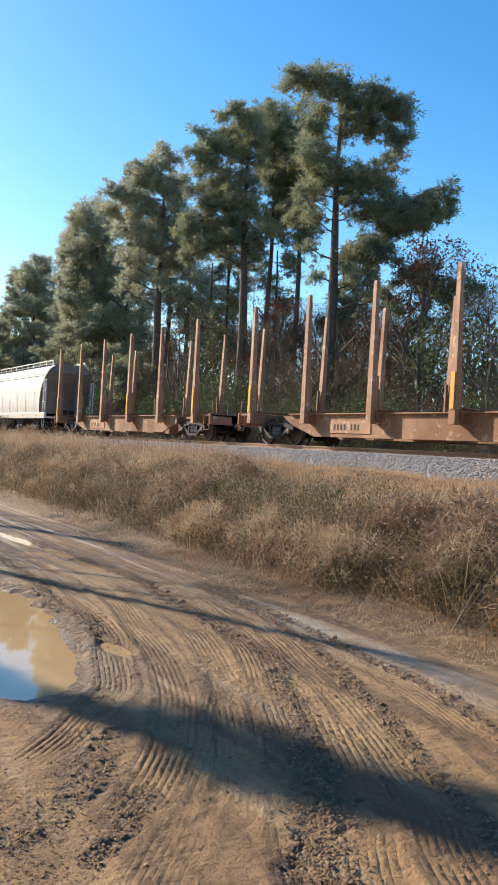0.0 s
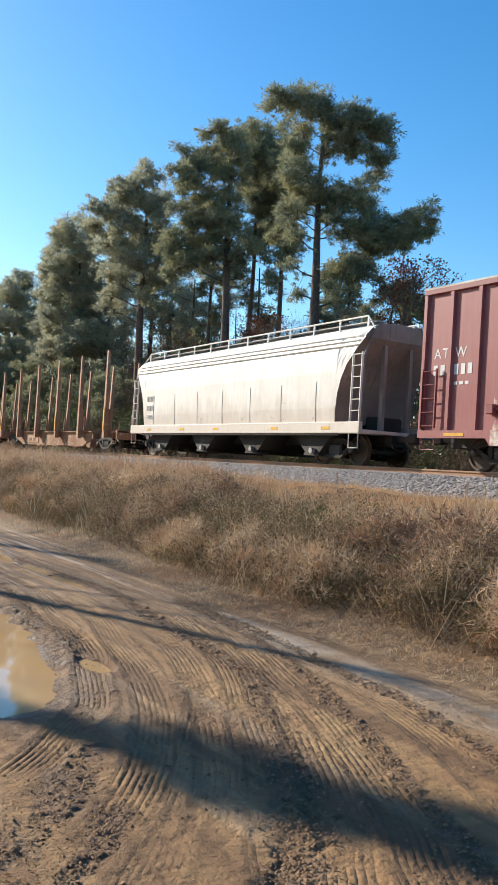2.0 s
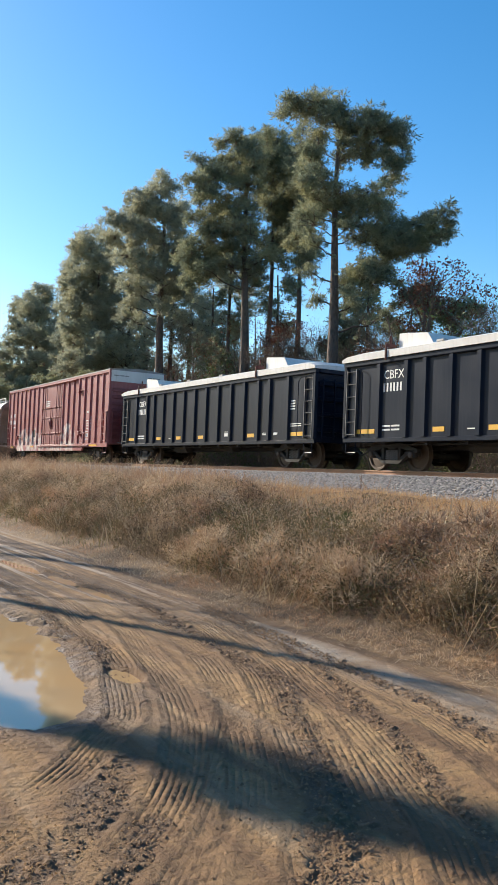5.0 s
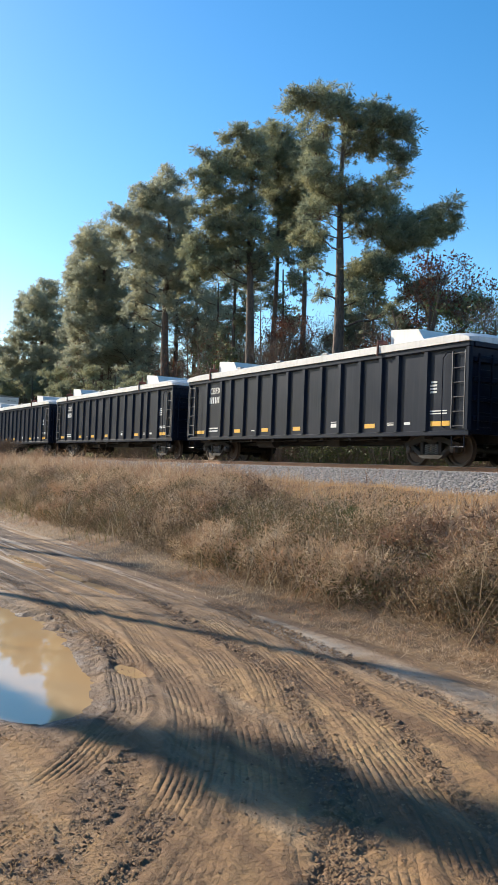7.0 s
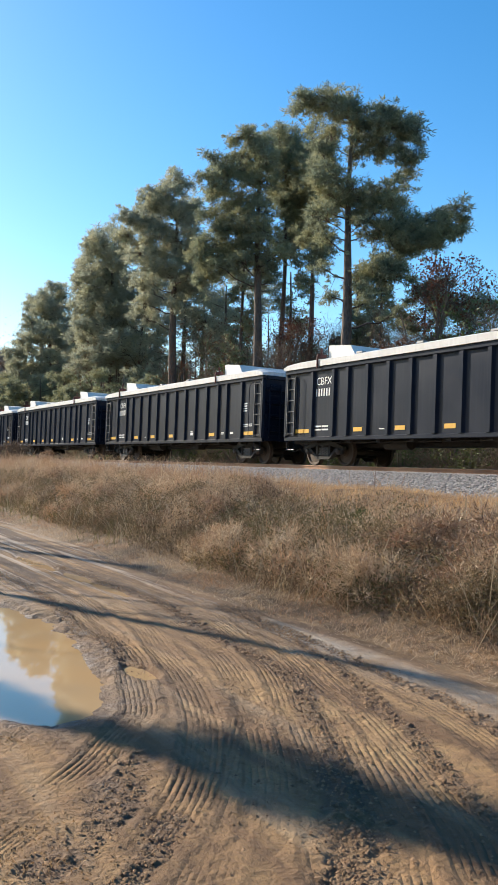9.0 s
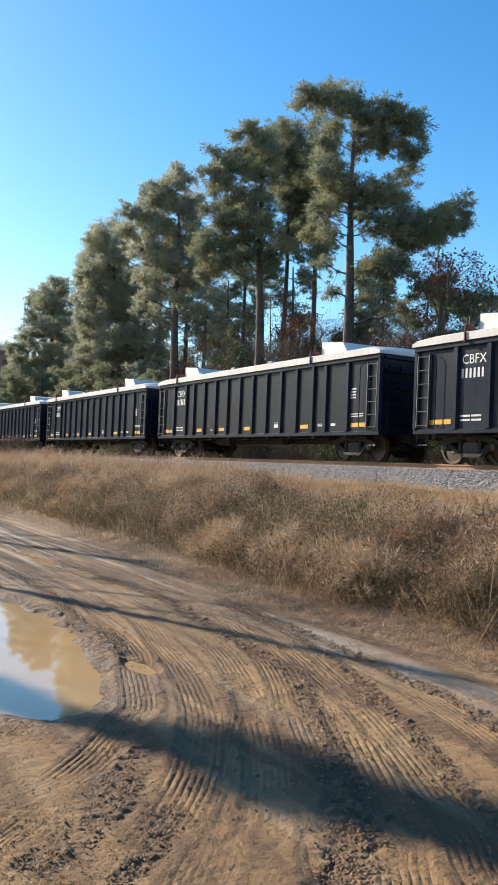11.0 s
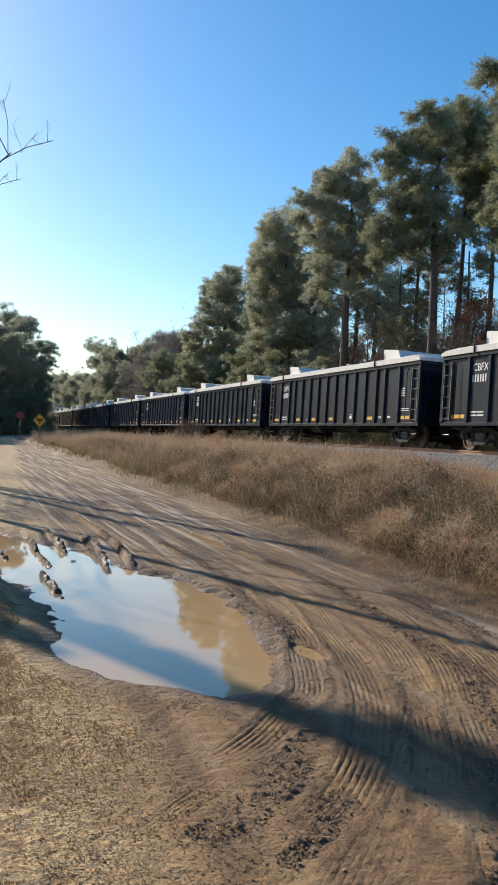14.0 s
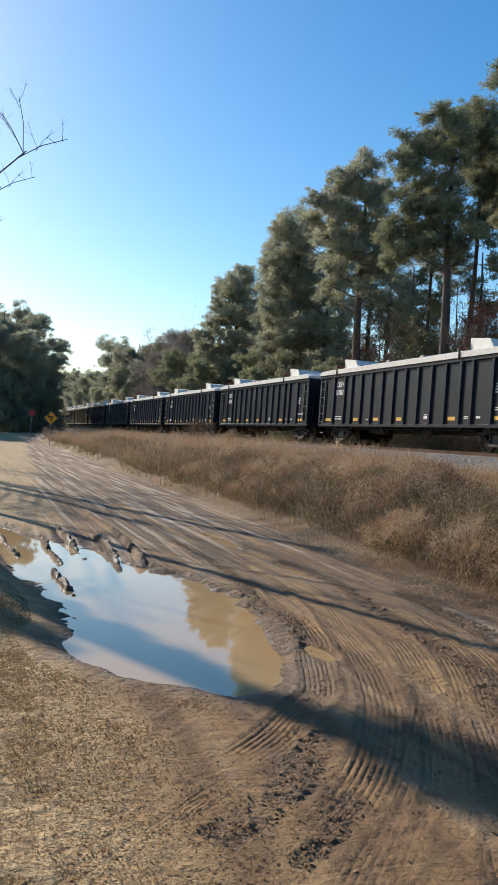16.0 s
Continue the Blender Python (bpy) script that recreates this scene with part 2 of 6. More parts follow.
THICKET = leafy("thicket_twigs", (0.12, 0.088, 0.064), (0.24, 0.175, 0.125), (0.17, 0.115, 0.075), 0.85, 0.15)
BRUSH_LEAF = leafy("brush_leaves", (0.085, 0.10, 0.038), (0.16, 0.16, 0.06), (0.18, 0.14, 0.07))
VINE = leafy("green_vine_leaves", (0.055, 0.085, 0.032), (0.12, 0.15, 0.05), (0.085, 0.12, 0.042))
STRAW = leafy("dry_grass_blades", (0.40, 0.28, 0.17), (0.84, 0.68, 0.47), (0.52, 0.30, 0.17), 0.75, 0.25)
TANGLE = leafy("brown_bramble", (0.17, 0.11, 0.073), (0.60, 0.44, 0.29), (0.37, 0.215, 0.135), 0.8, 0.2)
GREEN_GRASS = leafy("green_grass_blades", (0.10, 0.11, 0.035), (0.19, 0.19, 0.06), (0.24, 0.20, 0.08), 0.65, 0.3)
CHALK = leafy("sunlit_stem", (0.5, 0.4, 0.26), (0.66, 0.55, 0.38), (0.5, 0.4, 0.27), 0.7, 0.2)


# ---- the ground: one sheet with road, bank, track bed and woods floor ----
def spread(*runs):
    """Grid lines: runs of (start, end, first step, last step)."""
    out = []
    for a0, a1, s0, s1 in runs:
        p, n = a0, 0
        while p < a1 - 1e-6:
            out.append(p)
            u = (p - a0) / (a1 - a0)
            p += s0 * (s1 / s0) ** u
    return np.array(out + [runs[-1][1]])


def far_lines(a0, a1, n):
    """Grid lines that thin out towards the horizon."""
    return a0 + np.sign(a1 - a0) * np.geomspace(2.5, abs(a1 - a0), n)


XS = np.unique(np.concatenate([far_lines(-60, -2600, 22), spread((-60, -16, 1.2, 0.12), (-16, -9.0, 0.09, 0.02), (-9.0, -2.3, 0.013, 0.012), (-2.3, 0.5, 0.05, 0.3), (0.5, 8, 0.3, 1.5)), far_lines(8, 2600, 22)]))
YS = np.unique(np.concatenate([far_lines(-6, -2600, 22), spread((-6, 0, 0.5, 0.04), (0, 5.3, 0.013, 0.014), (5.3, 8, 0.04, 0.14), (8, 20, 0.15, 0.2), (20, 60, 0.6, 4)), far_lines(60, 2600, 16)]))

PUDDLE = [(-14.2, 0.35), (-13.2, 0.75), (-12.67, 1.05), (-12.3, 1.3), (-11.62, 1.6), (-10.66, 1.85), (-9.9, 2.0), (-9.75, 2.38), (-9.3, 2.46), (-8.36, 2.48), (-7.66, 2.52), (-6.93, 2.39), (-6.27, 2.29), (-5.65, 2.14),
          (-5.35, 1.95), (-5.19, 1.64), (-5.36, 1.48), (-5.5, 1.33), (-5.73, 1.01), (-6.13, 0.8), (-6.63, 0.74), (-7.09, 0.88), (-7.87, 0.93), (-8.99, 0.76), (-10.35, 0.46), (-11.5, 0.25), (-13.0, 0.1)]
# small pools left in the wheel tracks: middle, half length, half width
POOLS = [(-6.25, 2.66, 0.26, 0.085), (-10.55, 4.02, 0.55, 0.10), (-11.8, 4.0, 0.5, 0.11), (-13.6, 3.9, 0.9, 0.13)]
WATER_Z = -0.042


def poly_sd(px, py, poly):
    """Signed distance to a closed outline, negative inside."""
    d = np.full(px.shape, 1e9)
    inside = np.zeros(px.shape, bool)
    for (x0, y0), (x1, y1) in zip(poly, poly[1:] + poly[:1]):
        ex, ey = x1 - x0, y1 - y0
        u = np.clip(((px - x0) * ex + (py - y0) * ey) / (ex * ex + ey * ey), 0, 1)
        d = np.minimum(d, np.hypot(px - x0 - u * ex, py - y0 - u * ey))
        c = (y0 > py) != (y1 > py)
        inside ^= c & (px < (x1 - x0) * (py - y0) / (y1 - y0 + 1e-12) + x0)
    return np.where(inside, -d, d)


def value_noise(x, y, scale, seed=0):
    """Smooth noise over the plan, about -1 to 1."""
    x, y = x * scale, y * scale
    xi, yi = np.floor(x).astype(np.int64), np.floor(y).astype(np.int64)
    fx, fy = x - xi, y - yi
    fx, fy = fx * fx * (3 - 2 * fx), fy * fy * (3 - 2 * fy)

    def h(i, j):
        n = (i * 374761393 + j * 668265263 + seed * 974711) & 0x7FFFFFFF
        n = ((n ^ (n >> 13)) * 1274126177) & 0x7FFFFFFF
        return ((n ^ (n >> 16)) & 0xFFFF) / 32767.5 - 1
    a0, b0, c0, d0 = h(xi, yi), h(xi + 1, yi), h(xi, yi + 1), h(xi + 1, yi + 1)
    return (a0 * (1 - fx) + b0 * fx) * (1 - fy) + (c0 * (1 - fx) + d0 * fx) * fy


def fbm(x, y, scale, octaves=4, seed=0):
    s, amp = 0, 1
    for o in range(octaves):
        s = s + amp * value_noise(x, y, scale * 2 ** o, seed + o)
        amp *= 0.5
    return s / 1.9


def smooth(a0, a1, v):
    u = np.clip((v - a0) / (a1 - a0), 0, 1)
    return u * u * (3 - 2 * u)


def edge_y(x):
    """Where the road ends and the grass of the bank begins."""
    return 5.15 + np.clip(-x - 8, 0, 60) * 0.022 + 0.18 * value_noise(x, x * 0, 0.45, 5)


def base_z(x, y):
    """The large forms of the ground."""
    e = edge_y(x)
    road = 0.02 * fbm(x, y, 0.35, 3, 2)
    far_bank = np.interp(y, [5.2, 6.3, 8.5, 11.5, 13.9, 14.3, 15.55, 19.05, 20.6, 23, 40, 60, 3000],
                         [0.0, 0.24, 0.62, 0.98, 1.13, 1.16, 1.66, 1.66, 0.95, 0.85, 1.1, 1.3, 1.3])
    wob = (0.24 * fbm(x, y, 0.5, 3, 9) + 0.22 * fbm(x, y, 1.3, 2, 19)) * smooth(5.5, 7.5, y) * (1 - smooth(12.8, 14, y))
    z = np.where(y > e - 0.3, far_bank * smooth(e - 0.3, e + 0.6, y) + wob, 0) + road * (1 - smooth(5, 7, y))
    # the near verge
    z = z + 0.22 * smooth(0.25, -1.6, y) * (1 + 0.5 * fbm(x, y, 0.7, 3, 4))
    z = z + 0.10 * smooth(0.55, 0.15, y) * smooth(-6.2, -7.4, x) * (1 - smooth(-12, -14, x))
    # the cross road climbs to the rails
    z = z + smooth(-84, -97, x) * (1 - smooth(-108, -122, x)) * np.clip(np.interp(y, [-30, 0, 8, 15.4, 19.2, 24], [0, 0.35, 1.0, 1.74, 1.74, 1.2]) - z, 0, 2)
    return z


def curve_pts(ctrl, step=0.03):
    """A smooth line through the control points."""
    c = np.array(ctrl)
    p = np.vstack([2 * c[0] - c[1], c, 2 * c[-1] - c[-2]])
    out = []
    for i in range(1, len(p) - 2):
        n = max(2, int(np.linalg.norm(p[i + 1] - p[i]) / step))
        u = np.linspace(0, 1, n, endpoint=False)[:, None]
        out.append(0.5 * (2 * p[i] + (p[i + 1] - p[i - 1]) * u + (2 * p[i - 1] - 5 * p[i] + 4 * p[i + 1] - p[i + 2]) * u ** 2
                          + (3 * p[i] - p[i - 1] - 3 * p[i + 1] + p[i + 2]) * u ** 3))
    return np.vstack(out)


# wheel tracks over the road: control points, depth, half width, tread depth
TRACKS = [
    ([(-9.5, 3.1), (-8.2, 2.98), (-6.94, 2.81), (-6.1, 2.54), (-5.32, 2.27), (-5.04, 2.11), (-4.73, 1.87), (-4.32, 1.56), (-3.96, 1.2)], 0.035, 0.12, 0.018),
    ([(-9.5, 3.55), (-8.14, 3.42), (-6.95, 3.12), (-5.96, 2.89), (-5.23, 2.65), (-4.71, 2.43), (-3.98, 2.02), (-3.5, 1.66), (-3.12, 1.29)], 0.03, 0.13, 0.016),
    ([(-14, 4.15), (-10, 4.35), (-8.03, 4.26), (-6.33, 3.79), (-5.46, 3.46), (-4.54, 2.98), (-3.96, 2.7), (-3.26, 2.32), (-2.77, 2.05), (-1.9, 1.6)], 0.03, 0.13, 0.016),
    ([(-24, 4.4), (-14, 4.5), (-9.5, 4.62), (-8.3, 4.54), (-6.25, 4.01), (-4.69, 3.4), (-3.86, 3.0), (-3.32, 2.72), (-2.91, 2.49), (-2.64, 2.29), (-1.8, 1.75)], 0.03, 0.14, 0.016),
    ([(-30, 4.8), (-16, 4.8), (-10, 4.85), (-7.89, 4.66), (-5.56, 3.89), (-4.62, 3.58), (-3.75, 3.23), (-3.37, 3.05), (-2.91, 2.84), (-2.5, 2.58), (-1.7, 2.2)], 0.03, 0.14, 0.014),
    ([(-22, 3.2), (-14, 3.25), (-11.51, 3.34), (-10.45, 3.39), (-8.68, 3.18), (-7.16, 2.89), (-6.44, 2.72), (-5.8, 2.42)], 0.035, 0.12, 0.016),
    ([(-16, 3.9), (-12, 3.95), (-10.23, 3.98), (-8.18, 3.81), (-6.56, 3.5), (-5.34, 3.08), (-4.5, 2.73), (-3.7, 2.3), (-3.0, 1.85)], 0.022, 0.13, 0.016),
    ([(-5.18, 1.52), (-4.92, 1.32), (-4.57, 1.04), (-4.27, 0.77)], 0.02, 0.08, 0.016),
    ([(-3.89, 1.3), (-3.62, 1.01), (-3.47, 0.88), (-3.2, 0.62)], 0.02, 0.08, 0.016),
    ([(-5.6, 3.3), (-4.6, 2.7), (-3.85, 2.2), (-3.2, 1.72), (-2.6, 1.25)], 0.018, 0.12, 0.016),
    ([(-30, 4.0), (-16, 4.2), (-10.95, 4.5), (-9.02, 4.62), (-7.13, 4.6), (-5.63, 4.35), (-4.38, 4.08), (-3.37, 3.71), (-2.2, 3.2)], 0.03, 0.14, 0.012),
    ([(-34, 3.3), (-22, 3.0), (-15, 2.75), (-12, 2.8), (-10, 2.75)], 0.04, 0.14, 0.012),
    ([(-40, 2.2), (-28, 2.1), (-18, 2.4), (-13, 2.6)], 0.04, 0.14, 0.012),
    ([(-8.35, 1.04), (-9.27, 0.96), (-10.44, 0.91)], -0.14, 0.045, 0.004),
    ([(-10.3, 1.08), (-10.91, 1.05), (-11.95, 1.02), (-13.0, 1.0)], -0.14, 0.045, 0.004),
    ([(-10.75, 1.42), (-12.31, 1.37), (-14, 1.3)], -0.135, 0.045, 0.004),
    ([(-9.6, 1.67), (-10.76, 1.76), (-11.52, 1.81), (-13.5, 1.8)], -0.13, 0.045, 0.004),
    ([(-10.4, 2.05), (-12.78, 2.21), (-14.64, 2.18), (-17, 2.1)], -0.11, 0.045, 0.004),
    ([(-10.7, 0.62), (-11.87, 0.52), (-13.5, 0.4)], -0.135, 0.045, 0.004),
]
# strips where wheels tore the crust into crumbs: control points, half width
CHURNED = [
    ([(-4.38, 1.83), (-3.92, 1.59), (-3.61, 1.36), (-3.28, 0.98)], 0.14),
    ([(-30, 4.0), (-20, 3.9), (-12.5, 4.1), (-10.72, 4.12), (-9.49, 4.19), (-8.05, 3.98), (-7.04, 3.86), (-6.46, 3.78), (-5.57, 3.64), (-4.7, 3.23), (-4.04, 2.94), (-3.63, 2.68), (-3.16, 2.38), (-2.74, 2.1), (-2.0, 1.6)], 0.12),
    ([(-9, 4.75), (-7.2, 4.55), (-5.83, 4.22), (-4.62, 3.76), (-4.04, 3.55), (-3.56, 3.32), (-3.24, 3.16), (-2.9, 3.05), (-2.2, 2.7)], 0.08),
    ([(-9, 4.85), (-6.66, 4.61), (-5.27, 4.39), (-4.66, 4.35), (-3.96, 4.15), (-3.0, 3.8)], 0.09),
    ([(-20, 2.8), (-14, 2.95), (-12.2, 3.06), (-10.55, 3.05), (-8.92, 2.91), (-7.88, 2.74), (-7.56, 2.84), (-6.75, 2.7)], 0.11),
    ([(-3.2, 2.55), (-2.9, 2.2), (-2.6, 1.9)], 0.10),
    ([(-3.6, 1.75), (-3.3, 1.5), (-3.0, 1.2)], 0.07),
]


def along_strip(c, qx, qy):
    """Distance to a line of points."""
    best = np.full(qx.shape, 1e9)
    for j in range(0, len(c), 3):
        best = np.minimum(best, (qx - c[j, 0]) ** 2 + (qy - c[j, 1]) ** 2)
    return np.sqrt(best)


def build_ground():
    gx, gy = np.meshgrid(XS, YS)
    z = base_z(gx, gy)
    near = smooth(16, 10, np.hypot(gx + 5.5, (gy - 2.5) * 1.4))
    on_road = smooth(0.1, 0.7, gy) * (1 - smooth(-0.35, 0.05, gy - edge_y(gx)))
    sd = poly_sd(gx, gy, PUDDLE) + 0.07 * fbm(gx, gy, 2.6, 4, 31)
    basin = smooth(0.32, -0.30, sd)
    z = z - basin * 0.092
    wet = smooth(0.55, 0.0, sd)
    churn = np.zeros_like(z)
    flat = np.zeros_like(z)
    tread_uv = np.zeros((*z.shape, 3))
    for i, (ctrl, deep, half, tread) in enumerate(TRACKS):
        c = curve_pts(ctrl)
        s = np.concatenate([[0], np.cumsum(np.hypot(*np.diff(c, axis=0).T))])
        x0, y0 = c.min(0) - 0.5
        x1, y1 = c.max(0) + 0.5
        ix = np.where((XS > x0) & (XS < x1))[0]
        iy = np.where((YS > y0) & (YS < y1))[0]
        sub = np.ix_(iy, ix)
        qx, qy = gx[sub].ravel(), gy[sub].ravel()
        best, k = np.full(qx.shape, 1e9), np.zeros(qx.shape, int)
        for j in range(0, len(c), 3):
            d = (qx - c[j, 0]) ** 2 + (qy - c[j, 1]) ** 2
            m = d < best
            best[m], k[m] = d[m], j
        nxt = np.minimum(k + 3, len(c) - 1)
        prv = np.maximum(k - 3, 0)
        tx, ty = c[nxt, 0] - c[prv, 0], c[nxt, 1] - c[prv, 1]
        ln = np.hypot(tx, ty) + 1e-9
        across = ((qx - c[k, 0]) * -ty + (qy - c[k, 1]) * tx) / ln
        along = s[k] + ((qx - c[k, 0]) * tx + (qy - c[k, 1]) * ty) / ln
        ends = smooth(0, 0.4, along) * smooth(s[-1], s[-1] - 0.6, along)
        w = np.abs(across) / half
        worn = 0.55 + 0.45 * value_noise(qx, qy, 0.9, 50 + i)
        dip = np.where(w < 1.6, np.interp(w, [0, 0.75, 1.0, 1.22, 1.6], [-1, -0.9, -0.1, 0.45, 0]), 0) * deep * (0.5 if deep > 0 else 1.0) * (0.5 + 0.5 * worn) * (1 if deep > 0 else 0.8 + 0.75 * fbm(qx, qy, 7, 3, 60 + i))
        ribs = np.abs(np.cos(across / half * math.pi * 3.5)) ** 0.6 - 0.5
        dip = dip + np.where(w < 1, ribs * tread * smooth(1, 0.9, w) * worn * smooth(-0.35, 0.25, fbm(qx, qy, 2.2, 3, 140 + i)), 0) * (deep > 0)
        press = (deep > 0) * smooth(1.12, 0.98, w) * ends * (0.35 + 0.65 * smooth(0.3, 0.75, worn))
        old = tread_uv[sub].reshape(-1, 3)
        win = press > old[:, 2]
        old[win] = np.stack([across / half, along, press], -1)[win]
        tread_uv[sub] = old.reshape(len(iy), len(ix), 3)
        add = (dip * ends).reshape(len(iy), len(ix))
        z[sub] += add
        churn[sub] = np.maximum(churn[sub], (np.interp(w, [0, 0.9, 1.2, 1.7], [0.45, 0.6, 1, 0]) * ends * worn * 0.4).reshape(add.shape))
    for i, (ctrl, half) in enumerate(CHURNED):
        c = curve_pts(ctrl)
        x0, y0 = c.min(0) - 0.5
        x1, y1 = c.max(0) + 0.5
        sub = np.ix_(np.where((YS > y0) & (YS < y1))[0], np.where((XS > x0) & (XS < x1))[0])
        d = along_strip(c, gx[sub], gy[sub]) / half + 0.55 * fbm(gx[sub], gy[sub], 6, 3, 120 + i)
        torn = smooth(1.15, 0.7, d)
        churn[sub] = np.maximum(churn[sub], torn)
        tread_uv[sub][..., 2] *= 1 - 0.8 * torn
        z[sub] -= 0.012 * torn
    for px, py, hx, hy in POOLS:
        hole = smooth(1.5, 0.75, np.hypot((gx - px) / hx, (gy - py) / hy) + 0.15 * fbm(gx, gy, 5, 2, 40))
        z = z * (1 - hole) - 0.06 * hole
    # a pale sandy strip beside the grass, and pale crust by the pool
    flat = np.exp(-((gy - 4.62 - 0.10 * np.clip(-gx - 6, 0, 20) * 0.3) / 0.26) ** 2) * smooth(-13, -7, gx) + 0.7 * np.exp(-(np.hypot((gx + 5.6) / 0.7, (gy - 2.45) / 0.22)) ** 2)
    lumps = np.clip(fbm(gx, gy, 19, 4, 77) - 0.08, 0, 1) * (0.10 + churn)
    z = z + near * on_road * (lumps * 0.034 + 0.006 * fbm(gx, gy, 14, 3, 5))
    z = z + near * (1 - on_road) * 0.02 * fbm(gx, gy, 6, 3, 8)
    # broken lumps along the pool and its ridges
    z = z + wet * smooth(-6.5, -8.0, gx) * (0.045 * fbm(gx, gy, 5.5, 3, 61) - 0.012)
    # broken ground at the far edge of the pool
    clod = 0.5 * smooth(1, 0.3, np.hypot((gx + 6.6) / 1.2, (gy - 2.75) / 0.3))
    z = z + near * clod * np.clip(fbm(gx, gy, 11, 4, 15), 0, 1) * 0.045
    ny, nx = gx.shape
    me = bpy.data.meshes.new("ground")
    co = np.stack([gx, gy, z], -1).reshape(-1, 3).astype(np.float32)
    me.vertices.add(nx * ny)
    me.vertices.foreach_set("co", co.ravel())
    i = (np.arange(ny - 1)[:, None] * nx + np.arange(nx - 1)[None, :]).ravel()
    q = np.stack([i, i + 1, i + nx + 1, i + nx], -1).astype(np.int32)
    me.loops.add(q.size)
    me.loops.foreach_set("vertex_index", q.ravel())
    me.polygons.add(len(q))
    me.polygons.foreach_set("loop_start", np.arange(0, q.size, 4, dtype=np.int32))
    me.update(calc_edges=True)
    me.shade_smooth()
    # zones: soil moisture and churn, grass litter, ballast stone
    litter = smooth(-0.25, 0.35, gy - edge_y(gx)) * (1 - smooth(13.7, 14.2, gy))
    verge = smooth(1.05, 0.4, gy + 0.35 * fbm(gx, gy, 1.1, 4, 21) + 0.05 * (gx + 4)) * (1 - wet)
    bed = smooth(14.0, 14.35, gy + 0.25 * fbm(gx, gy, 1.5, 3, 6)) * (1 - smooth(20.2, 20.8, gy))
    woods = smooth(20.2, 21, gy)
    for name, a0, b0, c0 in (("soil", np.clip(wet + 0.55 * churn, 0, 1), flat, basin), ("cover", np.clip(litter + woods, 0, 1), verge, bed),
                           ("tread", tread_uv[..., 0], tread_uv[..., 1], tread_uv[..., 2])):
        at = me.color_attributes.new(name, "FLOAT_COLOR", "POINT")
        col = np.ones((nx * ny, 4), np.float32)
        col[:, 0], col[:, 1], col[:, 2] = a0.ravel(), b0.ravel(), c0.ravel()
        at.data.foreach_set("color", col.ravel())
    return me


def attr(k, name):
    nd = k.t.nodes.new("ShaderNodeAttribute")
    nd.attribute_name = name
    sp = k.n("SeparateColor", Color=nd.outputs["Color"])
    return sp.outputs[0], sp.outputs[1], sp.outputs[2]


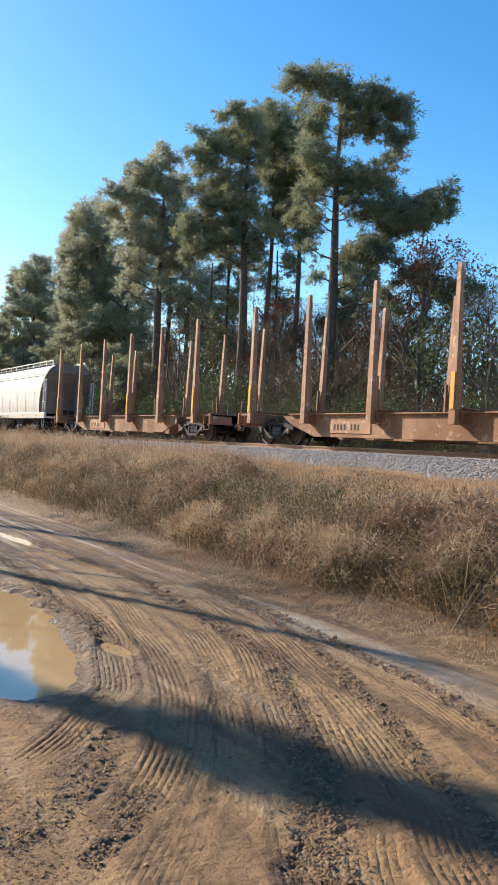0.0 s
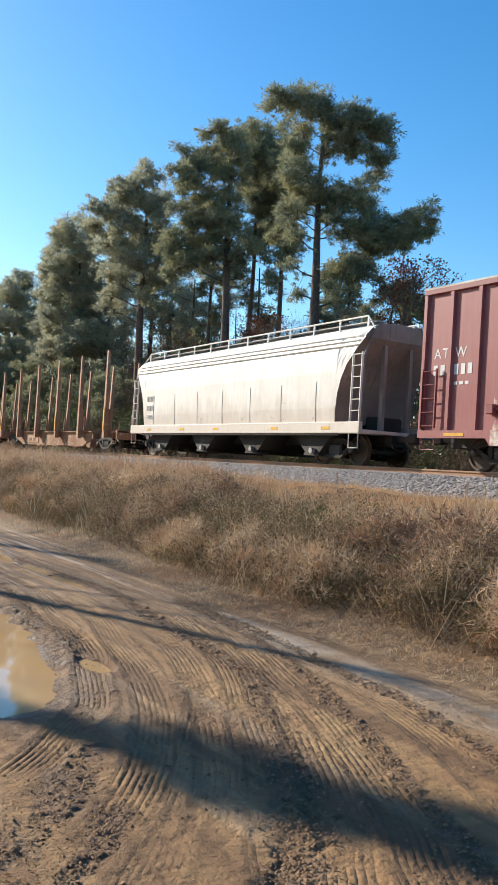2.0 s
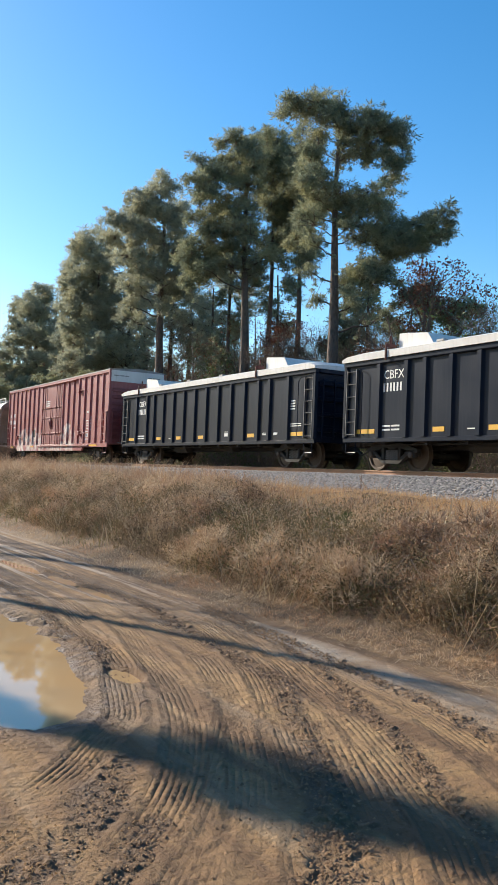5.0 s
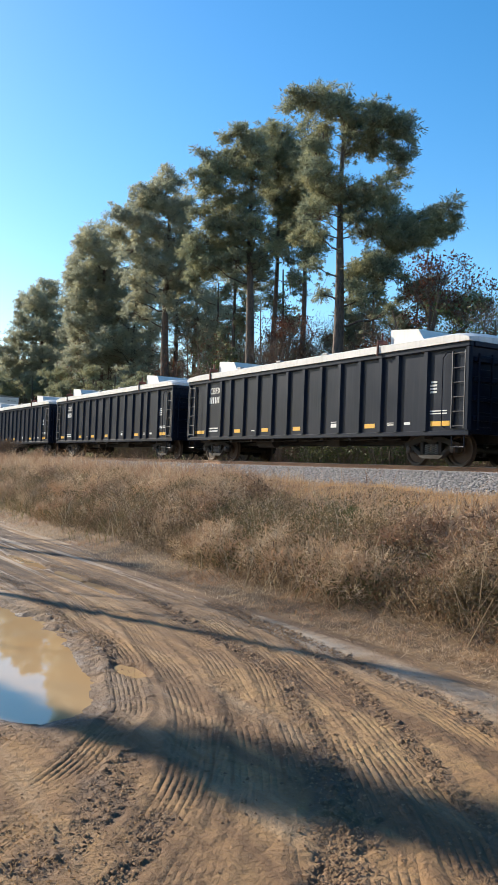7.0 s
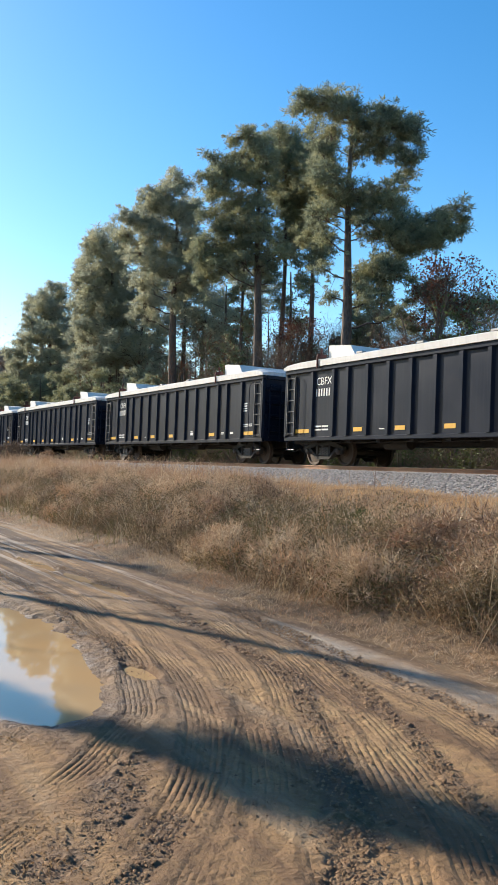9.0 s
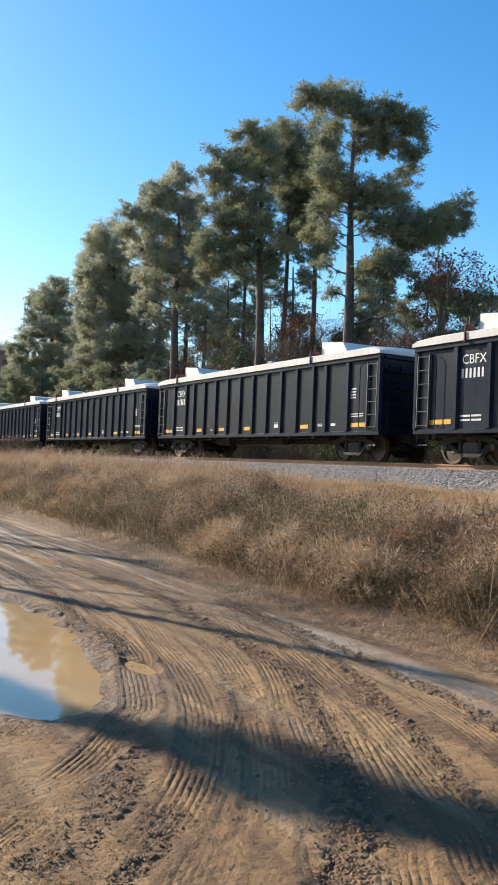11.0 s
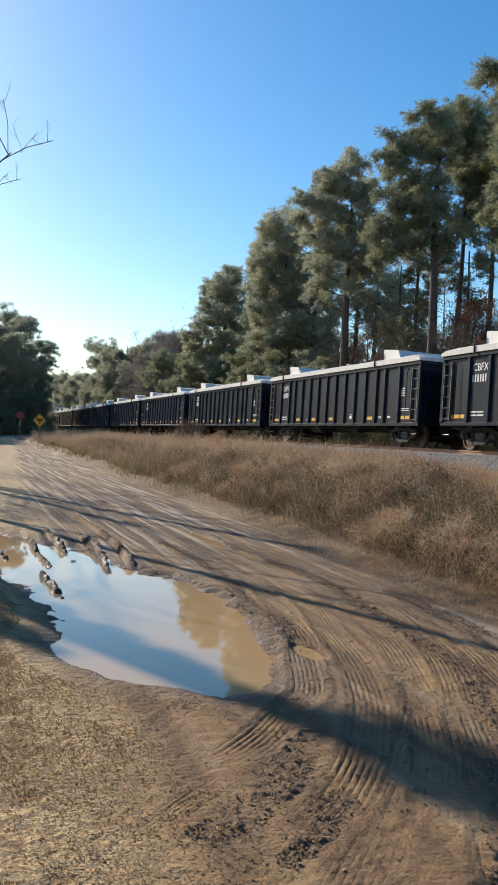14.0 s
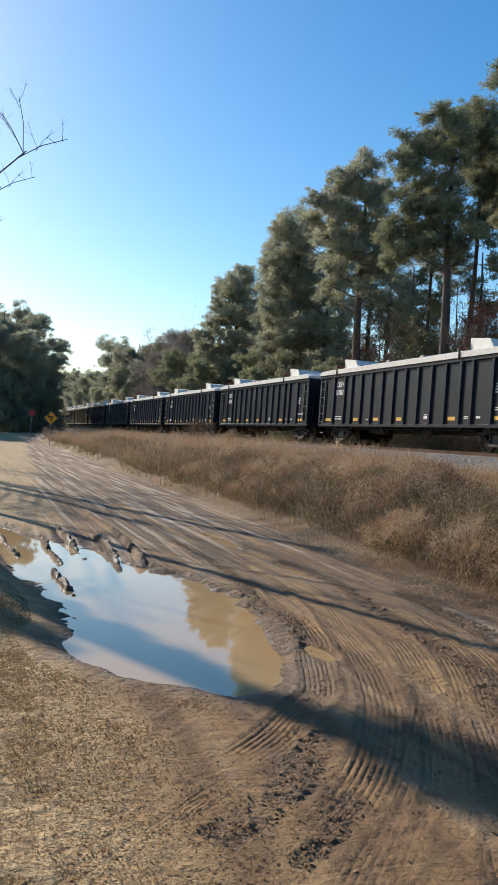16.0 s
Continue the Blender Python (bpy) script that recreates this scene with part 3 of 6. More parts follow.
def soil_material():
    k = Nodes("packed_orange_dirt", 0.85)
    o = k.coords()
    moist, flat, basin = attr(k, "soil")
    litter, verge, bed = attr(k, "cover")
    big, fine, tiny = k.noise(o, 0.55, 4), k.noise(o, 3.2, 6, 0.65), k.noise(o, 38, 5, 0.7)
    dirt = k.mix(k.ramp(big, (0.35, 0.0), (0.65, 1.0)), (0.275, 0.15, 0.056), (0.365, 0.228, 0.102))
    dirt = k.mix(k.ramp(fine, (0.42, 0.0), (0.62, 0.75)), dirt, (0.205, 0.112, 0.052))
    dirt = k.mix(k.ramp(tiny, (0.45, 0.0), (0.7, 0.5)), dirt, (0.18, 0.108, 0.06))
    dirt = k.mix(k.math("MULTIPLY", flat, k.ramp(k.noise(o, 1.8, 5, 0.6), (0.35, 0.15), (0.6, 1.0))), dirt, k.mix(fine, (0.44, 0.37, 0.29), (0.36, 0.28, 0.205)))
    streak = k.ramp(k.noise(k.stretch(o, 0.10, 1.9, 1), 1.3, 5, 0.6), (0.44, 0.0), (0.56, 0.9))
    dirt = k.mix(streak, dirt, (0.15, 0.082, 0.038))
    pale = k.ramp(k.noise(k.stretch(o, 0.07, 1.5, 1), 2.1, 5, 0.65), (0.52, 0.0), (0.64, 0.5))
    dirt = k.mix(k.math("MULTIPLY", pale, k.ramp(k.noise(o, 1.3, 4), (0.4, 0.2), (0.6, 1.0))), dirt, (0.43, 0.31, 0.19))
    wheel = k.ramp(k.noise(k.stretch(o, 0.05, 2.4, 1), 2.6, 6, 0.6), (0.47, 0.0), (0.53, 1.0))
    away = k.ramp(k.math("MULTIPLY", k.axis(o, 0), -0.05), (0.42, 0.0), (0.65, 0.9))
    dirt = k.mix(k.math("MULTIPLY", wheel, away), dirt, (0.10, 0.062, 0.040))
    crust = k.ramp(k.noise(k.stretch(o, 0.04, 2.0, 1), 3.4, 6, 0.6), (0.52, 0.0), (0.58, 0.9))
    dirt = k.mix(k.math("MULTIPLY", crust, away), dirt, (0.46, 0.36, 0.27))
    damp = k.math("MULTIPLY", moist, k.ramp(k.noise(o, 2.4, 5, 0.6), (0.3, 0.25), (0.6, 1.0)))
    dirt = k.mix(damp, dirt, (0.105, 0.066, 0.042))
    dry = k.mix(tiny, (0.14, 0.085, 0.042), (0.29, 0.185, 0.095))
    dry = k.mix(k.ramp(fine, (0.4, 0.0), (0.6, 0.8)), dry, (0.12, 0.08, 0.045))
    dirt = k.mix(k.math("MULTIPLY", verge, k.ramp(k.noise(o, 7, 6, 0.7), (0.36, 0.1), (0.50, 0.95))), dirt, k.mix(k.ramp(k.noise(o, 60, 4, 0.7), (0.4, 0.0), (0.6, 1.0)), (0.26, 0.165, 0.072), (0.62, 0.44, 0.235)))
    col = k.mix(litter, dirt, dry)
    cells = k.n("TexVoronoi", Vector=o, Scale=16.0)
    stone = k.mix(k.axis(cells.outputs["Color"], 0), (0.24, 0.23, 0.235), (0.47, 0.45, 0.44))
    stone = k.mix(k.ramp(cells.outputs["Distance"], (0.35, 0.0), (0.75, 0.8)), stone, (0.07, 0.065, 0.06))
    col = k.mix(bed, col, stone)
    k.color(col)
    k.rough(k.ramp(damp, (0.0, 0.92), (0.7, 0.8), (1.0, 0.5)))
    mid = k.noise(o, 14, 4, 0.6)
    rel = k.math("ADD", k.math("MULTIPLY", tiny, 0.35), k.math("MULTIPLY", fine, 0.8))
    rel = k.math("ADD", rel, k.math("MULTIPLY", mid, k.math("ADD", k.math("ADD", k.math("MULTIPLY", moist, 1.2), k.math("MULTIPLY", verge, 0.7)), 0.5)))
    # tyre prints: ribs that run with the wheel, lugs across them
    across, along, press = attr(k, "tread")
    rib = k.math("COSINE", k.math("MULTIPLY", k.math("ADD", across, k.math("MULTIPLY", k.math("SUBTRACT", k.noise(o, 9, 2), 0.5), 0.10)), 11.0))
    rib = k.math("POWER", k.math("ABSOLUTE", rib), 0.6)
    slant = k.math("ADD", k.math("MULTIPLY", along, 84.0), k.math("MULTIPLY", k.math("ABSOLUTE", across), 5.0))
    lug = k.math("COSINE", slant)
    worn = k.math("MULTIPLY", k.ramp(k.noise(o, 1.1, 4), (0.42, 0.08), (0.60, 1.0)), k.ramp(k.noise(o, 5, 5, 0.7), (0.40, 0.05), (0.56, 1.0)))
    prints = k.math("MULTIPLY", k.math("MULTIPLY", k.math("ADD", k.math("MULTIPLY", rib, 1.0), k.math("MULTIPLY", lug, 0.14)), press), worn)
    rel = k.math("ADD", rel, k.math("MULTIPLY", prints, 0.55))
    rel = k.math("ADD", rel, k.math("MULTIPLY", bed, k.math("MULTIPLY", cells.outputs["Distance"], -3.0)))
    k.bump(rel, 0.9, 0.035)
    return k.m


ground = tagged(new("ground", build_ground()), "rutted orange dirt road with a dry grassy bank and a stone track bed", "ground", kind="structure")
ground.data.materials.append(soil_material())


def puddle_material():
    k = Nodes("muddy_water", 0.015)
    o = k.coords()
    k.color(k.mix(k.ramp(k.noise(o, 0.9, 4), (0.35, 0.0), (0.7, 1.0)), (0.52, 0.33, 0.16), (0.46, 0.32, 0.18)))
    k.b.inputs["IOR"].default_value = 1.33
    k.bump(k.noise(o, 3.0, 2), 0.012, 0.02)
    return k.m


def build_puddle():
    n = len(PUDDLE)
    out = []
    for i, (x, y) in enumerate(PUDDLE):
        (ax, ay), (bx, by) = PUDDLE[i - 1], PUDDLE[(i + 1) % n]
        t = Vector((bx - ax, by - ay)).normalized()
        out.append((x - t.y * 0.2, y + t.x * 0.2))
    b = Buf().add([(x, y, WATER_Z) for x, y in out], [tuple(range(len(out) - 1, -1, -1))])
    ob = new("puddle", mesh_of("puddle", b, puddle_material()))
    return tagged(ob, "muddy brown puddle that mirrors the sky", "puddle", kind="structure")


build_puddle()


def build_pools():
    """Small pools that stand in the wheel tracks."""
    water = puddle_material()
    for x, y, hx, hy in POOLS:
        b = Buf().add([(x + 1.3 * hx * math.cos(i * 0.3927), y + 1.3 * hy * math.sin(i * 0.3927), -0.038) for i in range(16)], [tuple(range(16))])
        tagged(new("small_puddle", mesh_of("small_puddle", b, water)), "small pool of muddy water in a wheel track", "puddle", kind="structure")


build_pools()


# ---- the track ----
def build_track():
    track = tagged(new("railway_track"), "single railway track of rusty rails on wooden ties", "railway track", kind="structure")
    prof = [(-0.075, 0), (0.075, 0), (0.075, 0.012), (0.012, 0.03), (0.012, 0.125), (0.036, 0.135), (0.036, 0.168), (0.028, 0.172),
            (-0.028, 0.172), (-0.036, 0.168), (-0.036, 0.135), (-0.012, 0.125), (-0.012, 0.03), (-0.075, 0.012)]
    for side in (-1, 1):
        y = TRACK_Y + side * 0.755
        part("rail", Buf().prism_x([(y + py, RAIL_Z - 0.172 + pz) for py, pz in prof], -420, 160), RAIL, track, "rust-brown steel rail with a polished head")
        part("rail_head", Buf().box(-420, 160, y - 0.024, y + 0.024, RAIL_Z + 0.0005, RAIL_Z + 0.003), TREAD, track, "bright worn running surface")
    tie = Buf().box(-0.115, 0.115, -1.3, 1.3, -0.17, 0.0, 0.012)
    me = mesh_of("tie", tie, TIE)
    rnd = random.Random(4)
    x, count = -6.0, 0
    rest = Buf()
    while x > -300:
        m = pose(x, TRACK_Y + rnd.uniform(-0.05, 0.05), RAIL_Z - 0.172 + rnd.uniform(-0.012, 0.0), 0, 0, rnd.uniform(-1.5, 1.5))
        if count < 160:
            ob = new("tie", me)
            ob.parent, ob.matrix_basis = track, m
        else:
            rest.add([m @ Vector(p) for p in tie.v], tie.f)
        count, x = count + 1, x - 0.53
    tagged(part("distant_ties", rest, TIE, track), kind="stuff")


build_track()


def scatter_stones(name, label, category, x, y, r, material, rs, lift=0.01):
    """Many small angular stones or clods on the ground, as one mesh."""
    n = len(x)
    z = base_z(x, y)
    octa = np.array([(1, 0, 0), (0, 1, 0), (-1, 0, 0), (0, -1, 0), (0, 0, 0.8), (0, 0, -0.8)])
    tri = np.array([(0, 1, 4), (1, 2, 4), (2, 3, 4), (3, 0, 4)])
    v = octa[None] * rs.uniform(0.55, 1.3, (n, 6, 1))
    an = rs.rand(n) * 6.28
    c, s = np.cos(an)[:, None], np.sin(an)[:, None]
    vx, vy, vz = v[..., 0] * c - v[..., 1] * s, v[..., 0] * s + v[..., 1] * c, v[..., 2] + v[..., 0] * rs.uniform(-0.5, 0.5, (n, 1))
    v = np.stack([vx, vy, vz], -1) * r[:, None, None] + np.stack([x, y, z + lift], -1)[:, None]
    me = bpy.data.meshes.new(name)
    verts = v.reshape(-1, 3).astype(np.float32)
    f = (tri[None] + np.arange(n)[:, None, None] * 6).reshape(-1, 3).astype(np.int32)
    me.vertices.add(len(verts))
    me.vertices.foreach_set("co", verts.ravel())
    me.loops.add(f.size)
    me.loops.foreach_set("vertex_index", f.ravel())
    me.polygons.add(len(f))
    me.polygons.foreach_set("loop_start", np.arange(0, f.size, 3, dtype=np.int32))
    me.update(calc_edges=True)
    me.materials.append(material)
    return tagged(new(name, me), label, category, kind="stuff")


def build_ballast():
    """Loose crushed stone on the bed's near slope and shoulder, clods on the road."""
    rs = np.random.RandomState(8)
    k = Nodes("crushed_stone", 0.85)
    g = k.t.nodes.new("ShaderNodeNewGeometry").outputs["Random Per Island"]
    k.color(k.mix(k.noise(k.coords(), 30), k.ramp(g, (0.0, (0.20, 0.19, 0.19)), (0.5, (0.38, 0.36, 0.35)), (1.0, (0.55, 0.52, 0.50))), (0.32, 0.28, 0.25)))
    n = 26000
    x, y = -7 - rs.rand(n) ** 1.6 * 75, 14.15 + rs.rand(n) * 2.3
    scatter_stones("ballast", "loose grey crushed stone along the track", "ballast", x, y, rs.uniform(0.022, 0.05, n), k.m, rs)
    k = Nodes("earth_clods", 0.95)
    g = k.t.nodes.new("ShaderNodeNewGeometry").outputs["Random Per Island"]
    k.color(k.ramp(g, (0.0, (0.15, 0.085, 0.045)), (0.6, (0.25, 0.145, 0.07)), (1.0, (0.34, 0.21, 0.115))))
    xs, ys, big = [], [], []
    for ctrl, half in CHURNED:
        c = curve_pts(ctrl)
        c = c[(c[:, 0] > -13) & (c[:, 0] < -2.0)]
        m = int(len(c) * 9)
        p = c[rs.randint(0, len(c), m)] + rs.normal(size=(m, 2)) * half * 0.55
        xs.append(p[:, 0]), ys.append(p[:, 1]), big.append(np.full(m, 0.011))
    for ctrl, deep, half, tread in TRACKS[:9]:
        c = curve_pts(ctrl)
        c = c[(c[:, 0] > -10) & (c[:, 0] < -2.0)]
        m = int(len(c) * 2)
        p = c[rs.randint(0, len(c), m)] + rs.normal(size=(m, 2)) * half * 0.9
        xs.append(p[:, 0]), ys.append(p[:, 1]), big.append(np.full(m, 0.009))
    xs.append(-2.2 - rs.rand(1200) * 6), ys.append(rs.uniform(1.2, 5.0, 1200)), big.append(np.full(1200, 0.009))
    x, y, big = np.concatenate(xs), np.concatenate(ys), np.concatenate(big)
    keep = poly_sd(x, y, PUDDLE) > 0.1
    x, y, big = x[keep], y[keep], big[keep]
    scatter_stones("earth_clods", "dark clods of earth thrown up along the wheel tracks", "earth", x, y, 0.004 + big * rs.rand(len(x)) ** 2.2, k.m, rs, -0.002)


build_ballast()


# ---- trees ----
def unit_rows(a):
    return a / (np.linalg.norm(a, axis=1, keepdims=True) + 1e-9)


def tufts(rs, centres, radii, per, length, width, up=0.45, squash=0.7):
    """Needles or leaves in loose clumps: one narrow triangle each."""
    c = np.repeat(np.array(centres), per, axis=0)
    r = np.repeat(np.array(radii), per)[:, None]
    n = len(c)
    d = unit_rows(rs.normal(size=(n, 3)))
    p = c + d * r * (rs.rand(n, 1) ** 0.38) * np.array([1, 1, squash])
    way = unit_rows(d * 0.8 + np.array([0, 0, up]) + rs.normal(size=(n, 3)) * 0.45)
    side = unit_rows(np.cross(way, rs.normal(size=(n, 3))))
    ln = length * rs.uniform(0.6, 1.3, (n, 1))
    w = width * rs.uniform(0.6, 1.2, (n, 1))
    return np.stack([p - side * w, p + side * w, p + way * ln], 1).reshape(-1, 3)


def bend(p0, p1, sag, rnd, n=5):
    """Points of a limb from p0 to p1, crooked and sagging."""
    p0, p1 = Vector(p0), Vector(p1)
    ln = (p1 - p0).length
    out = []
    for i in range(n):
        u = i / (n - 1)
        q = p0.lerp(p1, u)
        q.z += sag * ln * 4 * u * (1 - u)
        if 0 < i < n - 1:
            q += Vector((rnd.uniform(-1, 1), rnd.uniform(-1, 1), rnd.uniform(-1, 1))) * ln * 0.04
        out.append(q)
    return out


def sprays(rs, centres, radii, per, width, up=0.3, squash=0.75):
    """Needle tufts: narrow triangles that stand out from the middle of each clump."""
    c = np.repeat(np.array(centres), per, axis=0)
    r = np.repeat(np.array(radii), per)[:, None]
    n = len(c)
    d = unit_rows(rs.normal(size=(n, 3)) + np.array([0, 0, up])) * np.array([1, 1, squash])
    p = c + d * r * rs.uniform(0.1, 0.8, (n, 1))
    side = unit_rows(np.cross(d, rs.normal(size=(n, 3)))) * width * rs.uniform(0.6, 1.3, (n, 1))
    way = unit_rows(d + rs.normal(size=(n, 3)) * 0.5)
    return np.stack([p - side, p + side, p + way * r * rs.uniform(0.25, 0.6, (n, 1))], 1).reshape(-1, 3)


def pine(x, y, masses, seed, label, top, radius=0.36, turn=0.0, per=72, needle=None, depth=1.3, group="pines behind the track", clump=(0.30, 0.50), width=0.028, thick=24.0, sparse=2.4, fill=1.08, lean=0.15):
    """A pine: trunk, limbs to each mass of needles, the crown in tufted clumps.
    masses: (along, height, half width, half height); turn: the heading of the crown's broad side."""
    rnd, rs = random.Random(seed), np.random.RandomState(seed)
    z0 = float(base_z(np.array([x]), np.array([y]))[0]) - 0.15
    tree = tagged(new("pine_tree"), label, "tree", group)
    tree.location, tree.rotation_euler = (x, y, z0), (0, 0, radians(turn))
    high = [b[0] for b in masses if b[1] > top * 0.8] or [0]
    mid = sum(high) / len(high)
    line = [Vector((mid * max(0, (u - 0.5) / 0.5) ** 1.4 * lean + 0.10 * math.sin(u * 7 + seed), 0.08 * math.sin(u * 5 + seed * 2), top * u)) for u in np.linspace(0, 1, 12)]
    t = Buf().tube(line, [radius * (1.25 - 0.25 * min(1, i * 1.2)) * (1 - 0.80 * i / 11) for i in range(12)], 10)
    part("trunk", t, BARK, tree, smooth=True)
    cs, rr, hubs = [], [], []
    full = list(masses)
    for i, a in enumerate(masses):
        for b in masses[i + 1:]:
            if fill and math.hypot(a[0] - b[0], a[1] - b[1]) < fill * (a[2] + b[2]):
                full.append(tuple((p + q) / 2 * (1 if k < 2 else 0.7) for k, (p, q) in enumerate(zip(a, b))))
    for bx, bz, rx, rz in sorted(full, key=lambda m: abs(m[0]) + 0.02 * m[1]):
        by = rnd.uniform(-1, 1) * depth * (0.6 + 0.5 * rx)
        limb = Buf()
        u = min(0.95, max(0.34, (bz - 0.30 * math.hypot(bx, by) - 0.5 * rz) / top))
        k = u * 11
        s = line[int(k)].lerp(line[min(11, int(k) + 1)], k - int(k))
        c = Vector((bx, by, bz))
        r0 = max(0.03, radius * (1.05 - u) * 0.30)
        near = min(hubs, key=lambda h: (h - c).length) if hubs else None
        if near and (near - c).length < 0.5 * (s - c).length and (s - c).length > 1.2:
            s, r0 = near, 0.035
        pts = bend(s, c, -0.07, rnd, 6)
        hubs += [c, pts[3]]
        limb.tube(pts, [r0 * (1 - 0.75 * i / 5) for i in range(6)], 6)
        for _ in range(max(4, int(thick * rx * max(rz, 0.4)) + 3)):
            d = Vector((rnd.gauss(0, 1), rnd.gauss(0, 1), rnd.gauss(0, 1))).normalized() * rnd.uniform(0.3, 1.0)
            q = c + Vector((d.x * rx * 1.08, d.y * (rx + rz) * 0.62, d.z * rz * 1.12))
            cs.append(q)
            rr.append(rnd.uniform(*clump))
            limb.tube([pts[rnd.choice((3, 4, 5))], q], [0.02, 0.008], 3, False)
        # smaller tufts on side twigs along the limb, and hanging below the mass
        for _ in range(int(sparse * ((c - s).length + 1.5 * rx))):
            p = pts[rnd.choice((2, 3, 3, 4, 4))].lerp(pts[5], rnd.random())
            q = p + Vector((rnd.gauss(0, 0.45) * rx, rnd.gauss(0, 0.6), rnd.gauss(-0.15, 0.3)))
            cs.append(q)
            rr.append(rnd.uniform(0.55, 0.85) * clump[0])
            limb.tube([p, q], [0.016, 0.007], 3, False)
        part("limb", limb, BARK, tree, smooth=True)
    crown = new("crown", tri_mesh("crown", sprays(rs, cs, rr, per, width), needle or NEEDLE))
    crown.parent = tree
    return tree


CROWN_A = [(-1.8, 19.5, 1, 0.6), (-0.4, 19.6, 0.8, 0.5), (-2.7, 19, 0.8, 0.6), (-0.9, 18.9, 1.2, 0.7), (0.5, 19, 0.9, 0.6), (1.7, 18.8, 0.9, 0.6),
      (2.7, 18.5, 0.8, 0.6), (3.2, 17.8, 0.5, 0.7), (2, 17.9, 1.2, 0.6), (0.7, 18.1, 1, 0.5), (3.2, 16.8, 0.5, 0.6), (2.9, 15.9, 0.7, 0.6),
      (-0.8, 15.4, 0.8, 0.4), (0.2, 15, 0.9, 0.4), (1.5, 14.9, 1.1, 0.5), (2.6, 14.4, 0.5, 0.4), (0.7, 14.3, 0.9, 0.4), (2.8, 13.6, 0.7, 0.4)]
LIMBS_A = [(3.5, 12.9, 0.9, 0.5), (4.2, 13.6, 0.7, 0.4), (5.2, 13.8, 0.8, 0.4), (5.7, 13.3, 0.4, 0.3), (4.9, 12.9, 0.9, 0.5), (4.4, 12.3, 0.6, 0.3),
      (3.6, 12.2, 0.7, 0.4), (2.8, 12.5, 0.7, 0.5), (2.1, 12.2, 0.8, 0.4), (2.2, 11.4, 0.8, 0.3), (1.1, 11.4, 0.7, 0.3), (0.8, 10.7, 0.8, 0.4),
      (1.9, 10.6, 0.8, 0.3), (3.6, 10, 0.8, 0.3), (4.7, 10.2, 0.7, 0.3), (5.3, 9.2, 0.9, 0.3), (6.4, 9.4, 0.9, 0.4), (7.2, 9.3, 0.5, 0.3),
      (4.5, 9.3, 0.7, 0.3), (6.1, 8.5, 0.5, 0.2)]
INNER_A = [(-1.6, 17.4, 0.8, 0.6), (-1.2, 16.4, 0.7, 0.5), (-1.7, 15.2, 0.8, 0.5), (-1.5, 13.6, 0.8, 0.5), (-1.0, 12.4, 0.7, 0.4), (-0.6, 14.4, 0.7, 0.4), (1.1, 17.1, 0.6, 0.3), (2.1, 16.9, 0.5, 0.25), (0.1, 17.0, 0.5, 0.3),
      (1.8, 13.4, 0.7, 0.3), (0.9, 12.8, 0.5, 0.25), (0.4, 13.5, 0.5, 0.25), (-1.2, 11.0, 0.6, 0.3), (-0.8, 9.8, 0.5, 0.25), (0.9, 9.4, 0.5, 0.25), (2.6, 9.0, 0.6, 0.25), (3.3, 8.2, 0.5, 0.2), (-2.3, 12.6, 0.5, 0.3), (2.4, 10.9, 0.7, 0.3)]
CROWN_B = [(-3.3, 20.4, 0.7, 0.4), (-3.7, 19, 0.6, 0.4), (-1.8, 21.6, 0.9, 0.6), (-0.4, 22.1, 1, 0.6), (-1.1, 20.7, 1.3, 0.9), (-2.6, 19.8, 1, 0.6),
      (0.5, 21.1, 1.1, 0.9), (-3, 18.2, 1.1, 0.6), (-1.7, 18.7, 1.3, 0.7), (-0.1, 19.2, 1.3, 0.9), (-3.2, 16.5, 1.1, 0.6), (-1.8, 16.8, 1.3, 0.7),
      (-0.2, 17.1, 1.3, 0.8), (-3.1, 14.9, 1.2, 0.7), (-1.5, 15.2, 1.3, 0.8), (0.3, 15.5, 1.2, 0.8), (-3.1, 13.3, 1.1, 0.6), (-1.9, 13.6, 1.2, 0.6),
      (-0.4, 13.9, 1.1, 0.5), (1.2, 14.4, 1, 0.5), (-4, 14.5, 0.9, 0.8), (0.6, 13, 0.7, 0.3), (-3.7, 12.6, 0.7, 0.4)]
SLIM_A = [(-0.9, 22.6, 0.9, 0.6), (-0.8, 21.4, 0.9, 0.6), (-0.9, 19.6, 0.9, 0.6), (0.6, 18.0, 0.9, 0.6), (-0.6, 16.2, 0.8, 0.5), (0.5, 15.2, 0.7, 0.4), (-0.6, 24, 1.1, 0.8), (0.7, 22.8, 1.2, 1), (1, 21.3, 1, 1), (0, 20.6, 1.2, 0.9), (1, 19.2, 1, 0.9), (0.4, 17, 1.2, 0.8),
      (1.4, 16.5, 1, 0.8), (-0.1, 18.4, 1.1, 0.7)]
SLIM_B = [(-0.9, 21.4, 0.8, 0.6), (-0.6, 20.6, 0.9, 0.5), (0.9, 20.0, 0.9, 0.5), (-0.9, 18.8, 0.8, 0.5), (0.3, 18.8, 0.8, 0.5), (-0.7, 16.4, 0.8, 0.5), (0.3, 15.2, 0.7, 0.4), (-0.4, 13.0, 0.6, 0.3), (-0.1, 22.7, 1, 1), (0.8, 21.2, 0.7, 0.6), (0, 19.7, 1.1, 0.6), (-0.1, 17.8, 1.1, 0.7), (1, 18.1, 0.9, 0.5), (0.4, 16.8, 0.9, 0.6),
      (1, 15.4, 1, 0.7), (-0.5, 14.1, 1, 0.5), (1.1, 22.5, 0.7, 0.6)]
